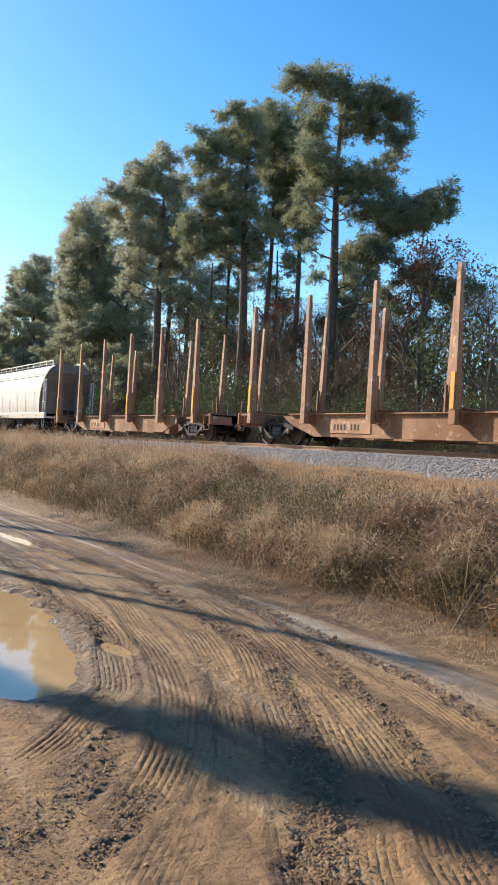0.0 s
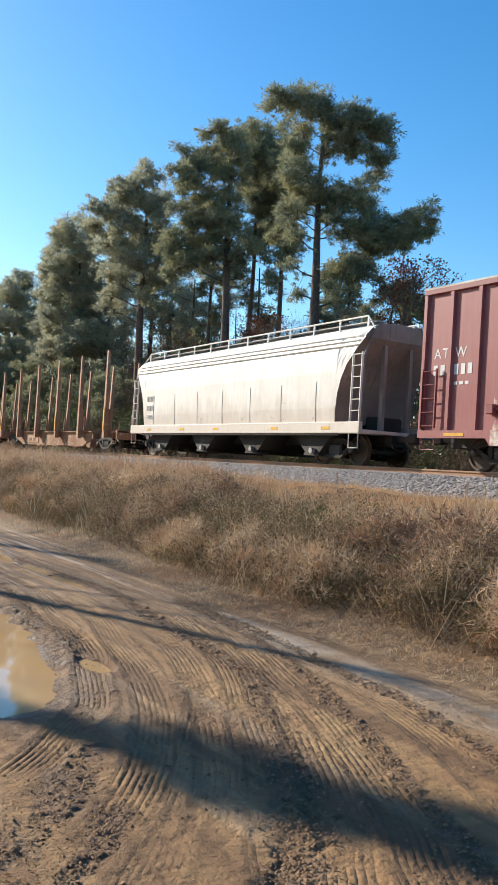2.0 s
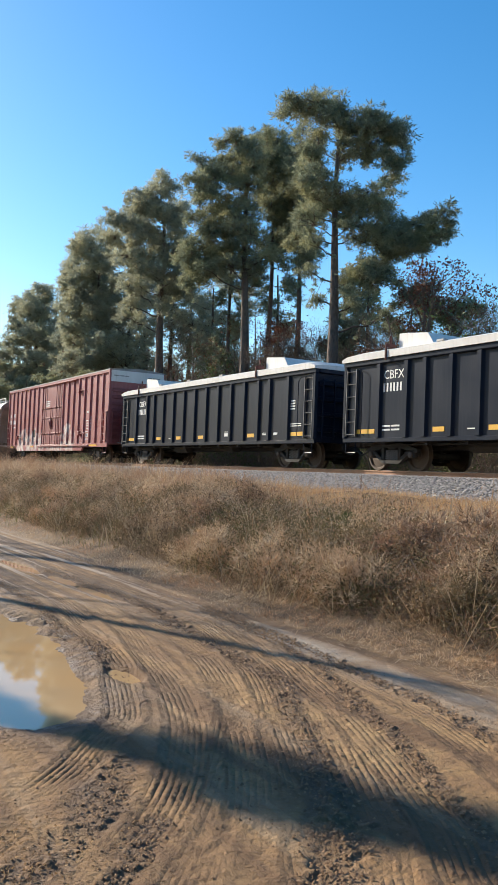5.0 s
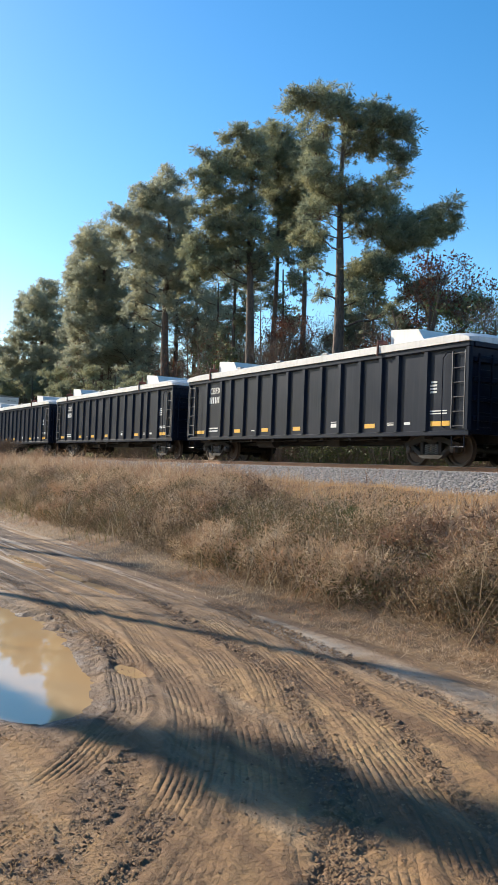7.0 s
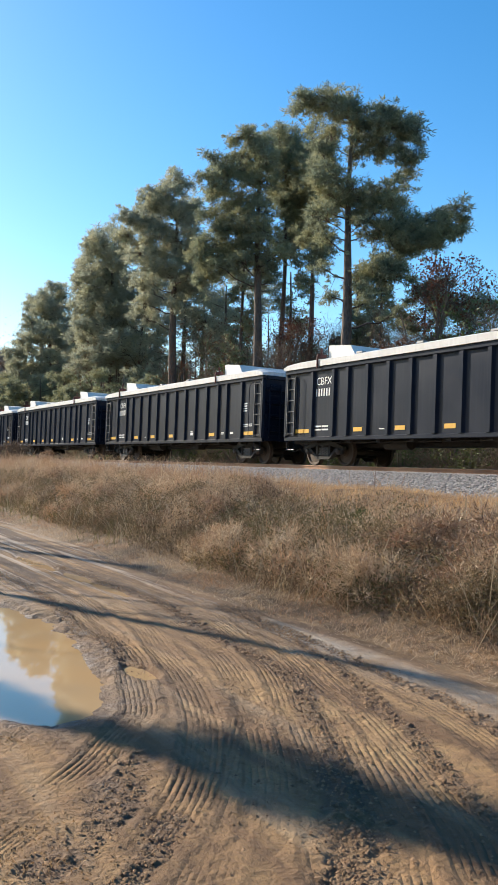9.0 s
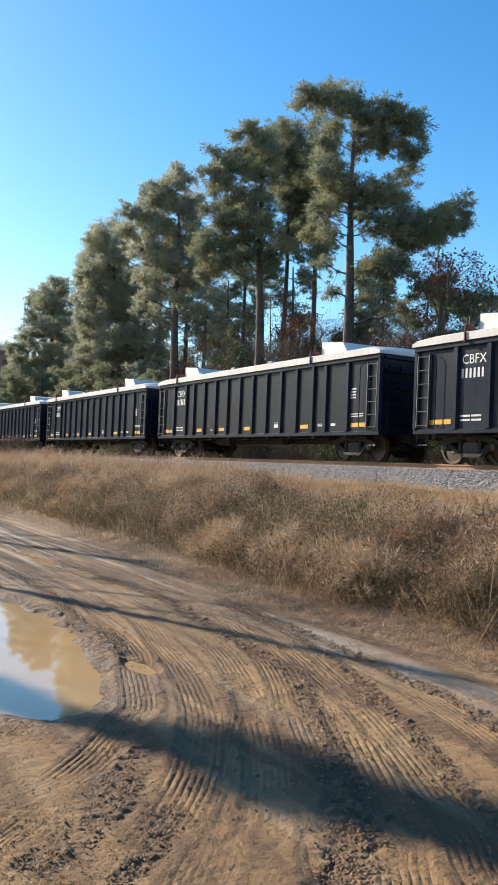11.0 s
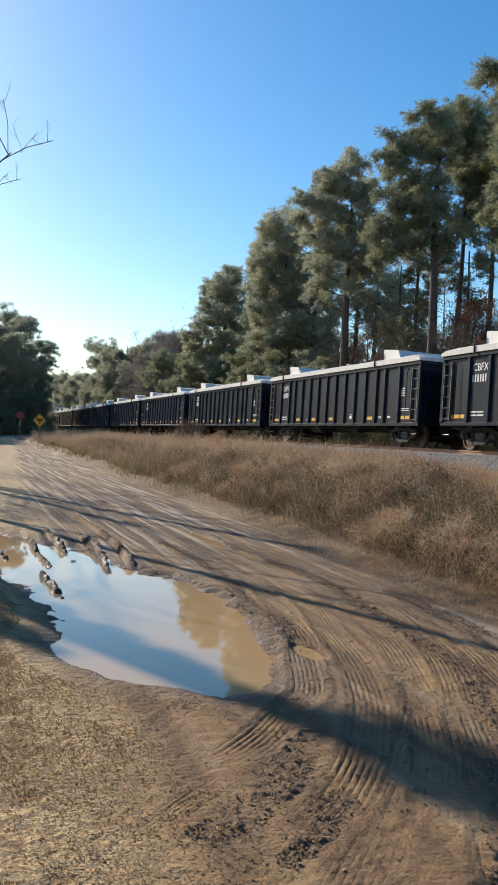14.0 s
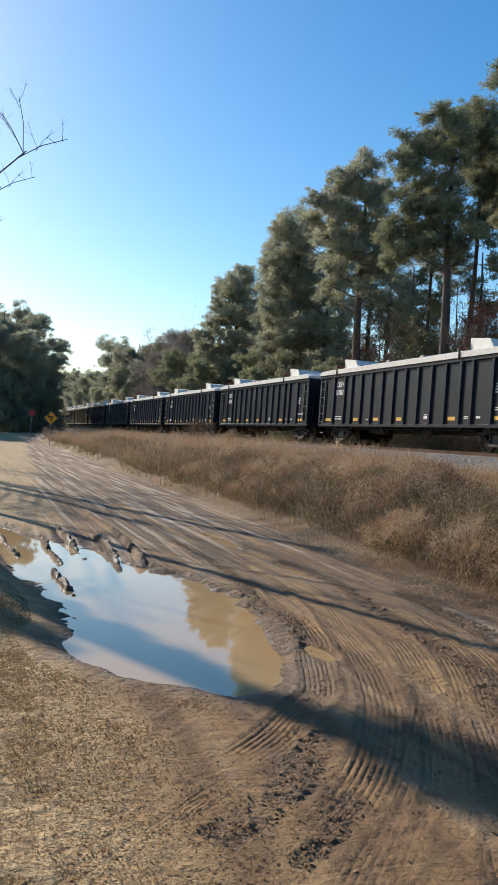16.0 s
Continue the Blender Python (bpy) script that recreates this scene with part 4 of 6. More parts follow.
CROWN_C = [(-0.4, 22.2, 1.2, 0.7), (-1.5, 21.6, 1, 0.8), (0.9, 21.4, 0.8, 0.8), (-2.5, 21, 0.8, 0.7), (-0.5, 20.6, 1.7, 1), (-2.9, 20, 1, 0.7),
      (-1.7, 19.3, 1.4, 0.9), (1.2, 19.7, 1, 1), (-4.1, 19.3, 0.8, 0.5), (0.3, 18.5, 1.4, 1), (1.7, 18, 0.7, 1), (-3.1, 18.3, 1.4, 0.9),
      (-4.5, 18.4, 0.6, 0.4), (-1.4, 17.1, 1.4, 0.9), (0.8, 16.5, 1.4, 0.9), (-2.8, 16.3, 1.4, 0.9), (2, 16.1, 0.8, 0.7), (-1.1, 15.5, 1.2, 0.7),
      (0.4, 14.4, 0.9, 0.5), (-2.5, 14.4, 1.1, 0.8), (1.8, 14.6, 0.7, 0.5), (0.1, 13.1, 0.9, 0.5), (-2.4, 12.5, 1.1, 0.6)]
CROWN_D = [(-1.4, 21.6, 0.8, 0.6), (-2.2, 20.7, 0.7, 0.7), (-0.6, 21.1, 1.4, 0.8), (-1.4, 19.9, 1.6, 1), (-2.7, 19, 1, 1), (0.3, 19.5, 1.6, 1.1),
      (-3.2, 17.5, 0.7, 0.7), (-1.8, 17.6, 1.6, 1.1), (0.1, 17.4, 1.6, 1.1), (-2.9, 16.1, 1, 1), (-1.2, 15.3, 1.9, 1.1), (1.1, 15.2, 1.6, 1),
      (-3.1, 14.7, 1.1, 0.8), (-1.1, 13.5, 1.5, 0.8), (1.3, 12.9, 1.4, 0.7), (-2.8, 13, 1.1, 0.8), (2.1, 11.5, 1.7, 0.8), (0.3, 10.6, 1.6, 0.8),
      (-1.9, 11, 1.3, 0.8), (-2.6, 9.6, 1.3, 0.8), (-0.4, 8.8, 1.9, 0.8), (2.7, 9.8, 1.7, 0.8), (4.4, 10.5, 1.1, 0.6), (3.9, 8.5, 1.4, 0.7)]
CROWN_E = [(0.1, 19.6, 1.2, 0.6), (-1.7, 18.9, 1, 0.7), (-2.5, 17.5, 0.5, 0.7), (1.3, 19.1, 0.9, 0.9), (-0.3, 17.6, 2, 1.1), (-1.6, 16.5, 1.3, 0.7),
      (1.1, 16.3, 1.6, 1.1), (-2.6, 15, 1, 0.6), (-0.5, 14.5, 2, 0.9), (1.9, 13.6, 1.6, 1), (-3.2, 13.6, 1, 0.6), (-1.8, 12.7, 1.6, 0.7),
      (0.2, 11.7, 2, 0.9), (-3.7, 11.2, 1, 0.7), (-2.7, 9.8, 1.6, 0.7), (2, 10.1, 1.6, 1), (-0.7, 9.3, 2, 0.8), (-4.3, 11.8, 0.9, 0.6),
      (-4.3, 9.1, 1, 0.9)]

THIN = "slender pine with bare lower trunk among taller pines"
pine(-34.8, 25.0, CROWN_A + LIMBS_A + INNER_A, 11, "tall old pine with an open crown and a long low limb", 17.6, 0.40, 54.3, needle=NEEDLE)
pine(-47.0, 27.0, CROWN_B, 12, "tall pine with a dense dark green crown", 20.8, 0.42, 60.1, clump=(0.36, 0.56), width=0.034, thick=19.0)
pine(-49.0, 30.0, SLIM_A, 16, THIN, 22.5, 0.26, 58.5, clump=(0.36, 0.56), width=0.034, thick=19.0)
pine(-46.3, 30.5, SLIM_B, 17, THIN, 21.5, 0.26, 56.6, clump=(0.36, 0.56), width=0.034, thick=19.0)
pine(-59.7, 27.0, CROWN_C, 13, "broad pine with a rounded dense crown", 20.5, 0.46, 65.7, depth=2.2, clump=(0.40, 0.64), width=0.040, thick=15.0, needle=HAZED_NEEDLE)
pine(-73.4, 27.0, CROWN_D, 14, "broad pine with a rounded dense crown", 20.0, 0.44, 69.8, depth=2.4, clump=(0.42, 0.68), width=0.046, thick=13.0, needle=HAZED_NEEDLE)
pine(-92.3, 27.0, CROWN_E, 15, "bushy pine of middle height in the row", 18.0, 0.42, 73.7, depth=2.4, clump=(0.45, 0.74), width=0.054, thick=11.0, needle=HAZED_NEEDLE)


def random_pine(x, y, height, seed, label, crown=0.5, wide=2.6, per=60, n=20, group="pines behind the track", clump=(0.45, 0.75), width=0.050, needle=None):
    rnd = random.Random(seed)
    masses = []
    for i in range(n):
        u = i / (n - 1)
        h = height * (1 - crown * (1 - u) ** 0.9)
        w = wide * (1.05 - 0.8 * u ** 2.2)
        masses.append((rnd.uniform(-1, 1) * w, h - 0.6, rnd.uniform(0.8, 1.4) * wide / 2.4, rnd.uniform(0.6, 1.0) * wide / 2.4))
    return pine(x, y, masses, seed, label, height - 0.4, 0.016 * height, 0.0, per, needle, wide * 0.9, group, clump, width, 11.0, 2.0, 0.0)


for i, (x, y, h) in enumerate([(-50.5, 31.5, 15.0), (-45.2, 33.5, 14.0), (-54.5, 30.0, 17.0), (-41.5, 32.5, 12.5), (-38.0, 33.0, 11.5)]):
    random_pine(x, y, h, 40 + i, THIN, 0.55, 1.7, 80, 11)
row_pine = random_pine(-66.5, 31.0, 20.0, 43, "dense pine in the row behind the track", 0.78, 3.3, 60, 26, needle=HAZED_NEEDLE)
rnd = random.Random(5)
for x, y, s in [(-72, 29.5, 1.06), (-82.5, 30, 1.0), (-86, 28.5, 0.93), (-60, 31.5, 0.78), (-98.5, 30, 0.8), (-69, 34, 0.95), (-95, 33, 0.85), (-79, 34, 1.0)]:
    copy_thing(row_pine, pose(x, y, 0.8, 0, 0, rnd.uniform(0, 360)) @ Matrix.Scale(s, 4))
far_pine = random_pine(-128, 6.2, 15.5, 61, "dark pine in the far wood", 0.9, 3.6, 70, 24, "pines of the far wood", (0.5, 0.9), 0.055, HAZED_NEEDLE)
low_pine = random_pine(-97.0, 24.0, 11.0, 62, "young bushy pine beside the track", 0.92, 3.2, 80, group="young pines")
for x, y, s in [(-121, 2.8, 1.08), (-133, 1.0, 1.1), (-124, -2.5, 1.1), (-119, -8, 1.15), (-128, -15, 1.2), (-131, 4.0, 1.12), (-150, 3, 1.2), (-117, 4.6, 0.9), (-122, -5.5, 1.15), (-112, -17, 1.1), (-116, 0.5, 1.05),
                (-124, 7.2, 0.76), (-140, 7.0, 1.0), (-230, 8, 1.2), (-205, 22.5, 0.92), (-225, 23, 1.0), (-190, 22.5, 0.85), (-172, 22, 0.8), (-240, 26, 1.05), (-180, 25, 0.9), (-160, 22.5, 0.75), (-148, 22.5, 0.75),
                (-136, 24, 1.02), (-129, 23.5, 0.96), (-133, 27.5, 1.05), (-143, 25, 1.05), (-138, 22.5, 0.9), (-155, 25.5, 1.1), (-168, 27, 1.1), (-126, 22.6, 0.85), (-110, 34, 1.1), (-126, 38, 1.1), (-128, 9.4, 0.45), (-134, 11.0, 0.5), (-140, 12.0, 0.5), (-121, 8.4, 0.38), (-300, 30, 1.3), (-290, 24, 1.2)]:
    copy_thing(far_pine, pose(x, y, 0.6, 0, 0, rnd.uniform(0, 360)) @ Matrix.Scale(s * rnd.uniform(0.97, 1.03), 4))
for x, y, s in [(-58, 24.4, 0.62), (-64, 24.8, 0.75), (-76, 24.2, 0.8), (-84, 23.8, 0.85), (-91, 24.5, 0.9), (-69.5, 24.6, 0.7)]:
    copy_thing(low_pine, pose(x, y, 0.8, 0, 0, rnd.uniform(0, 360)) @ Matrix.Scale(s, 4))
# pines off to the sunny side, whose shadows cross the road
SIDE = "tall pine beside the dirt road"
pine(-20.9, -4.48, [(0.25, 5.8, 0.16, 0.3), (0.2, 6.4, 0.16, 0.3), (0.2, 7.0, 0.14, 0.3), (0.15, 7.6, 0.14, 0.3), (0.15, 8.1, 0.14, 0.25), (0.2, 8.6, 0.24, 0.25), (0.15, 9.0, 0.38, 0.2), (0.28, 9.35, 0.28, 0.25), (0.3, 9.6, 0.26, 0.25),
     (0.25, 9.8, 0.2, 0.25), (-0.5, 5.9, 0.22, 0.3), (-0.6, 6.5, 0.24, 0.3), (-0.55, 7.05, 0.2, 0.25), (0.3, 10.3, 0.5, 0.4), (0.1, 11.0, 0.6, 0.5), (0.4, 11.8, 0.7, 0.5), (-0.1, 12.6, 0.6, 0.5)],
     71, SIDE, 13.0, 0.30, 111.5, per=70, depth=0.25, group="roadside pines", clump=(0.18, 0.28), width=0.03, thick=110.0, sparse=0.5, fill=0.0)


def bare_tree(x, y, height, seed, label, material=TWIG, radius=0.12, levels=4, spread=0.6, leaf=None, first=0.25, z0=None, taper=0.42, twigs=(5, 0.12, 0.05)):
    """A leafless tree: a trunk that forks down to fine twigs; leaf adds a few last leaves."""
    rnd, rs = random.Random(seed), np.random.RandomState(seed)
    z0 = float(base_z(np.array([x]), np.array([y]))[0]) - 0.1 if z0 is None else z0
    tree = tagged(new("bare_tree"), label, "tree", "bare trees")
    tree.location = (x, y, z0)
    trunk, tips = Buf(), []

    def grow(p, d, ln, r, lev, into):
        q = p + d * ln
        k = 4 if lev < 2 else 3
        mids = bend(p, q, 0.03, rnd, k)
        into.tube(mids, [r, r * 0.88, r * 0.76, r * 0.62] if k == 4 else [r, r * 0.82, r * 0.62], 7 if lev == 0 else (4 if lev < 3 else 3), False)
        if lev >= levels:
            tips.append(q)
            return
        for i in range(rnd.choice((3, 4, 5)) if lev else 9):
            u = rnd.uniform(first if lev == 0 else 0.25, 1.0)
            s = mids[0].lerp(mids[-1], u)
            side = Vector((rnd.gauss(0, 1), rnd.gauss(0, 1), rnd.uniform(-0.1, 0.9))).normalized()
            nd = (d * (1 - spread) + side * spread).normalized()
            own = Buf() if lev == 0 else into
            grow(s, nd, ln * rnd.uniform(0.4, 0.62) * (1.1 - 0.4 * u), r * (0.42 if lev else taper), lev + 1, own)
            if lev == 0:
                part("branch", own, TWIG, tree)

    grow(Vector((0, 0, 0)), Vector((rnd.uniform(-0.06, 0.06), rnd.uniform(-0.06, 0.06), 1)).normalized(), height * 0.72, radius, 0, trunk)
    part("trunk", trunk, TWIG, tree, smooth=True)
    if leaf:
        me = tri_mesh("leaves", tufts(rs, [tuple(t) for t in tips], [0.35 if twigs[1] < 0.2 else 0.7] * len(tips), *twigs), leaf)
        new("leaves", me).parent = tree
    return tree


GREYTREE = "leafless grey-brown tree with fine twigs"
bt = [bare_tree(-30.7, 27.5, 12.5, 81, "almost leafless tree with scattered brown leaves", leaf=RUSSET),
      bare_tree(-33.0, 28.5, 9.5, 82, GREYTREE, leaf=THICKET, twigs=(7, 0.35, 0.008)), bare_tree(-37.5, 27.0, 9.0, 83, GREYTREE)]
for x, y, s, v in [(-25, 26, 0.85, 1), (-29, 29, 1.0, 2), (-41, 26, 0.9, 1), (-45, 29, 0.95, 2), (-50, 26, 0.85, 1), (-57, 30, 1.0, 2), (-34, 31, 1.1, 1), (-22.5, 24.5, 0.75, 2),
                   (-38, 33, 1.2, 2), (-31.5, 34, 1.15, 1), (-50, 34, 1.2, 1), (-20, 28, 0.9, 1), (-26.5, 33, 1.0, 2), (-44, 31, 1.05, 1), (-47, 34, 1.2, 1), (-51, 32, 1.1, 1), (-42, 33, 1.15, 1), (-54, 33, 1.1, 1), (-40, 31, 1.0, 1), (-37, 30.5, 1.0, 1), (-46, 29, 0.95, 0), (-49.5, 30, 0.9, 2), (-57, 31, 1.0, 1),  (-124, 27, 1.75, 1)]:
    copy_thing(bt[v], pose(x, y, 0.9, 0, 0, rnd.uniform(0, 360)) @ Matrix.Scale(s, 4))
hazy = bare_tree(-112, 25.6, 16.5, 85, "tall leafless tree with a haze of grey twigs", radius=0.2, leaf=GREY_TWIG, twigs=(30, 0.8, 0.020))
for x, y, sc in [(-116, 28, 1.05), (-120, 26.2, 0.95), (-107, 26.2, 0.85), (-119, 30.5, 1.05), (-105, 28.8, 0.9), (-124, 29, 1.1), (-114, 24.2, 0.7), (-109, 31, 0.9)]:
    copy_thing(hazy, pose(x, y, 0.9, 0, 0, rnd.uniform(0, 360)) @ Matrix.Scale(sc, 4))
# the bare tree beside the road whose twigs reach over it
side = bare_tree(-22.0, -2.0, 12.4, 92, "leafless roadside tree with thin spreading branches", radius=0.125, taper=0.28, spread=0.62, first=0.3)
for x, y, s in [(-39.0, -6.2, 1.4), (-50, -9.0, 1.6), (-33.5, -3.1, 1.25)]:
    copy_thing(side, pose(x, y, 0.1, 0, 0, rnd.uniform(0, 360)) @ Matrix.Scale(s, 4))


def shrub(x, y, wide, high, seed, label, leaf, name="shrub", group="brush behind the track", per=60, size=0.14, count=26, z0=None, thin=0.045):
    """A bush: stems from one foot, and leaves in loose clumps."""
    rnd, rs = random.Random(seed), np.random.RandomState(seed)
    z0 = float(base_z(np.array([x]), np.array([y]))[0]) - 0.05 if z0 is None else z0
    bush = tagged(new(name), label, "bush", group)
    bush.location = (x, y, z0)
    stems, cs, rr = Buf(), [], []
    for _ in range(count):
        a, u = rnd.uniform(0, 6.28), rnd.random() ** 0.6
        q = Vector((math.cos(a) * wide * u, math.sin(a) * wide * u, high * rnd.uniform(0.25, 1.0) * (1 - 0.35 * u * u)))
        stems.tube(bend((q.x * 0.15, q.y * 0.15, 0), q, 0.05, rnd, 4), [0.03 * high / 3, 0.02 * high / 3, 0.014 * high / 3, 0.006], 4, False)
        cs.append(q), rr.append(rnd.uniform(0.16, 0.3) * high)
    tagged(part("wood", stems, TWIG, bush), kind="stuff")
    new("foliage", tri_mesh("foliage", tufts(rs, cs, rr, per, size, thin, 0.2), leaf)).parent = bush
    return bush


shrub(-54.0, 14.0, 0.9, 1.7, 105, "withered brown bush beside the track bed", THICKET, "trackside_bush", "bushes beside the track", 110, 0.22, 26, thin=0.012)
shrub(-47.0, 13.9, 0.6, 1.0, 106, "low withered bush beside the track bed", TANGLE, "trackside_bush", "bushes beside the track", 80, 0.16, 20, thin=0.012)
kinds = [shrub(-30, 22.3, 1.6, 2.6, 101, "bushy green shrub behind the track", BRUSH_LEAF), shrub(-36, 22.6, 1.7, 3.0, 102, "brown tangled brush behind the track", THICKET, per=110, size=0.30, count=32, thin=0.010),
         shrub(-53.0, 26.0, 2.0, 10.5, 103, "russet-leaved small tree among the pines", RUSSET, per=90, size=0.11, count=34, thin=0.035), shrub(-42, 23.0, 1.6, 4.2, 104, "dark evergreen shrub behind the track", VINE, per=150, size=0.09, count=32, thin=0.03)]
for i in range(58):
    x = -12 - i * 1.75 - rnd.uniform(0, 1.2)
    v = rnd.choice((0, 1, 1, 1, 3, 3))
    copy_thing(kinds[v], pose(x, rnd.uniform(22.0, 25.5), 0.85, 0, 0, rnd.uniform(0, 360)) @ Matrix.Scale(rnd.uniform(0.7, 1.35), 4))
for i in range(54):
    x = -14 - i * 2.0 - rnd.uniform(0, 1.5)
    v = rnd.choice((1, 1, 1, 3, 2))
    copy_thing(kinds[v], pose(x, rnd.uniform(27, 36), 0.95, 0, 0, rnd.uniform(0, 360)) @ Matrix.Scale(rnd.uniform(1.5, 2.3) * (0.7 if v == 2 else 1), 4))


def far_and_unseen_woods():
    """The closed wood in the distance behind the first trees, on both sides, and an unseen added one behind the camera.
    """
    rs = np.random.RandomState(3)
    cs, rr = [], []
    for i in range(330):
        u = rs.rand()
        if i % 3:
            x, y = 30 - 330 * u, rs.uniform(44, 60)
        else:
            x, y = rs.uniform(-330, -232), -90 + 200 * u
        h = (rs.uniform(9.0, 12.5) if x < -110 or x > -35 else rs.uniform(4.5, 7.5)) if i % 3 else rs.uniform(9, 15)
        for z in np.arange(1.0, h, 1.7):
            cs.append((x + rs.uniform(-1.5, 1.5), y + rs.uniform(-1.5, 1.5), 1 + z))
            rr.append(rs.uniform(1.2, 2.1))
    # unseen trees added behind the camera to cut sky light and darken reflections
    for i in range(130):
        x, y = (rs.uniform(-28, 40), rs.uniform(-22, -12)) if i % 4 else (rs.uniform(30, 60), rs.uniform(-20, 14))
        for z in np.arange(1.0, rs.uniform(13, 18), 1.8):
            cs.append((x + rs.uniform(-1.5, 1.5), y + rs.uniform(-1.5, 1.5), z))
            rr.append(rs.uniform(1.4, 2.3))
    new_ob = new("far_and_unseen_wood", tri_mesh("far_and_unseen_wood", tufts(rs, cs, rr, 55, 0.8, 0.16, 0.3), leafy("far_wood_leaves", (0.05, 0.06, 0.03), (0.11, 0.09, 0.055), (0.09, 0.07, 0.05))))
    tagged(new_ob, "closed dark wood in the distance, with unseen trees added behind the camera", "woods", kind="stuff")


far_and_unseen_woods()


# ---- the grass bank ----
def blades(rs, x, y, length, width, lean, droop, segs=2):
    """Curved blades of grass, each a narrow strip of quads that ends in a point."""
    n = len(x)
    z = base_z(x, y) - 0.02
    an = rs.rand(n) * 2 * np.pi
    d = np.stack([np.cos(an), np.sin(an), np.zeros(n)], -1)
    s = np.stack([-np.sin(an + rs.normal(size=n)), np.cos(an + rs.normal(size=n)), np.zeros(n)], -1)
    p0 = np.stack([x, y, z], -1)
    ln, k = length[:, None], lean[:, None]
    up = np.array([0, 0, 1.0])
    p1 = p0 + ln * 0.55 * unit_rows(up + d * k * 0.6)
    p2 = p1 + ln * 0.45 * unit_rows(up * (1 - droop[:, None]) + d * (k + droop[:, None]))
    w = width[:, None]
    quad = np.stack([p0 - s * w, p0 + s * w, p1 + s * w * 0.7, p1 - s * w * 0.7], 1)
    tip = np.stack([p1 - s * w * 0.7, p1 + s * w * 0.7, p2 + s * w * 0.12, p2 - s * w * 0.12], 1)
    return np.stack([quad, tip], 1).reshape(-1, 3)


def strewn(rs, n, near_power=1.7, y0=5.2, y1=13.9, x_far=95):
    u = rs.rand(n) ** near_power
    x = -1.0 - u * x_far
    y = edge_y(x) + (y0 - 5.2) + rs.rand(n) * (y1 - y0)
    return x, np.minimum(y, y1)


def build_grass():
    rs = np.random.RandomState(21)
    # tall pale straw
    x, y = strewn(rs, 46000)
    patch = fbm(x, y, 0.35, 3, 3)
    tall = (0.36 + 0.42 * smooth(5.8, 7.5, y)) * (1 + 0.35 * smooth(-14, -24, x)) * (1 - 0.45 * smooth(11.0, 13.5, y) * smooth(-30, -15, x)) * (1 - 0.55 * smooth(11.5, 13, y) * smooth(-22, -12, x))
    ln = tall * rs.uniform(0.5, 1.3, len(x)) * (1 + 0.55 * patch) * (1 + 0.5 * fbm(x, y, 1.6, 2, 71))
    ln = np.where(y < edge_y(x) + 0.62, np.minimum(ln, 0.11), ln)
    ln = ln * (1 - 0.5 * smooth(10.2, 11.6, y) * smooth(-26, -16, x))
    far = 1 + np.clip(-x - 14, 0, 60) * 0.03
    v = blades(rs, x, y, np.clip(ln, 0.08, 1.5), rs.uniform(0.002, 0.006, len(x)) * far, rs.uniform(0.2, 1.5, len(x)), rs.uniform(0.2, 0.95, len(x)))
    tagged(new("dry_grass", tri_mesh("dry_grass", v, STRAW, 4)), "tall dry straw-coloured grass on the bank", "grass", kind="stuff")
    # brown brambles and dead weeds, thick in the middle of the bank
    x, y = strewn(rs, 66000)
    keep = fbm(x, y, 0.4, 3, 14) + 0.75 - 0.75 * smooth(9.6, 11.0, y) * smooth(-26, -14, x) > rs.rand(len(x)) * 0.8
    x, y = x[keep], y[keep]
    far = 1 + np.clip(-x - 14, 0, 60) * 0.03
    ln = (0.40 + 0.42 * smooth(5.5, 7.5, y)) * rs.uniform(0.5, 1.3, len(x)) * (1 + 0.6 * fbm(x, y, 0.9, 3, 81))
    ln = np.where(y < edge_y(x) + 0.62, np.minimum(ln, 0.10), ln)
    v = blades(rs, x, y, ln, rs.uniform(0.0018, 0.006, len(x)) * far, rs.uniform(0.5, 2.4, len(x)), rs.uniform(0.2, 1.1, len(x)))
    tagged(new("dead_weeds", tri_mesh("dead_weeds", v, TANGLE, 4)), "tangled brown dead weeds and brambles on the bank", "weeds", kind="stuff")
    # small leaves in the tangle
    n = 17000
    x, y = strewn(rs, n, 1.6, 5.8, 9.0, 60)
    keep = (fbm(x, y, 0.5, 3, 33) > -0.08) | (y < edge_y(x) + 2.2)
    x, y = x[keep], y[keep]
    z = base_z(x, y) + rs.uniform(0.03, 0.58, len(x)) * (0.35 + 0.65 * smooth(0.5, 1.6, y - edge_y(x)))
    v = tufts(rs, np.stack([x, y, z], -1), np.full(len(x), 0.24), 13, 0.045, 0.012, 0.1)
    tagged(new("bramble_leaves", tri_mesh("bramble_leaves", v, leafy("bramble_leaf", (0.095, 0.072, 0.042), (0.40, 0.29, 0.18), (0.13, 0.115, 0.05), 0.85))), "withered small leaves in the brambles", "leaves", kind="stuff")
    # greener grass low on the bank and far along it
    x, y = strewn(rs, 17000, 1.1, 5.4, 10.5, 75)
    keep = fbm(x, y, 0.45, 2, 44) + 0.45 * smooth(-18, -32, x) > 0.18
    x, y = x[keep], y[keep]
    far = 1 + np.clip(-x - 14, 0, 60) * 0.03
    ln = rs.uniform(0.2, 0.6, len(x))
    v = blades(rs, x, y, ln, rs.uniform(0.002, 0.005, len(x)) * far, rs.uniform(0.1, 0.8, len(x)), rs.uniform(0.1, 0.7, len(x)))
    tagged(new("green_grass", tri_mesh("green_grass", v, GREEN_GRASS, 4)), "patches of green grass among the dry stems", "grass", kind="stuff")
    # low tangle along the foot of the bank
    n = 34000
    x = -1.2 - rs.rand(n) ** 1.5 * 34
    y = edge_y(x) + 0.6 + rs.rand(n) * 1.9
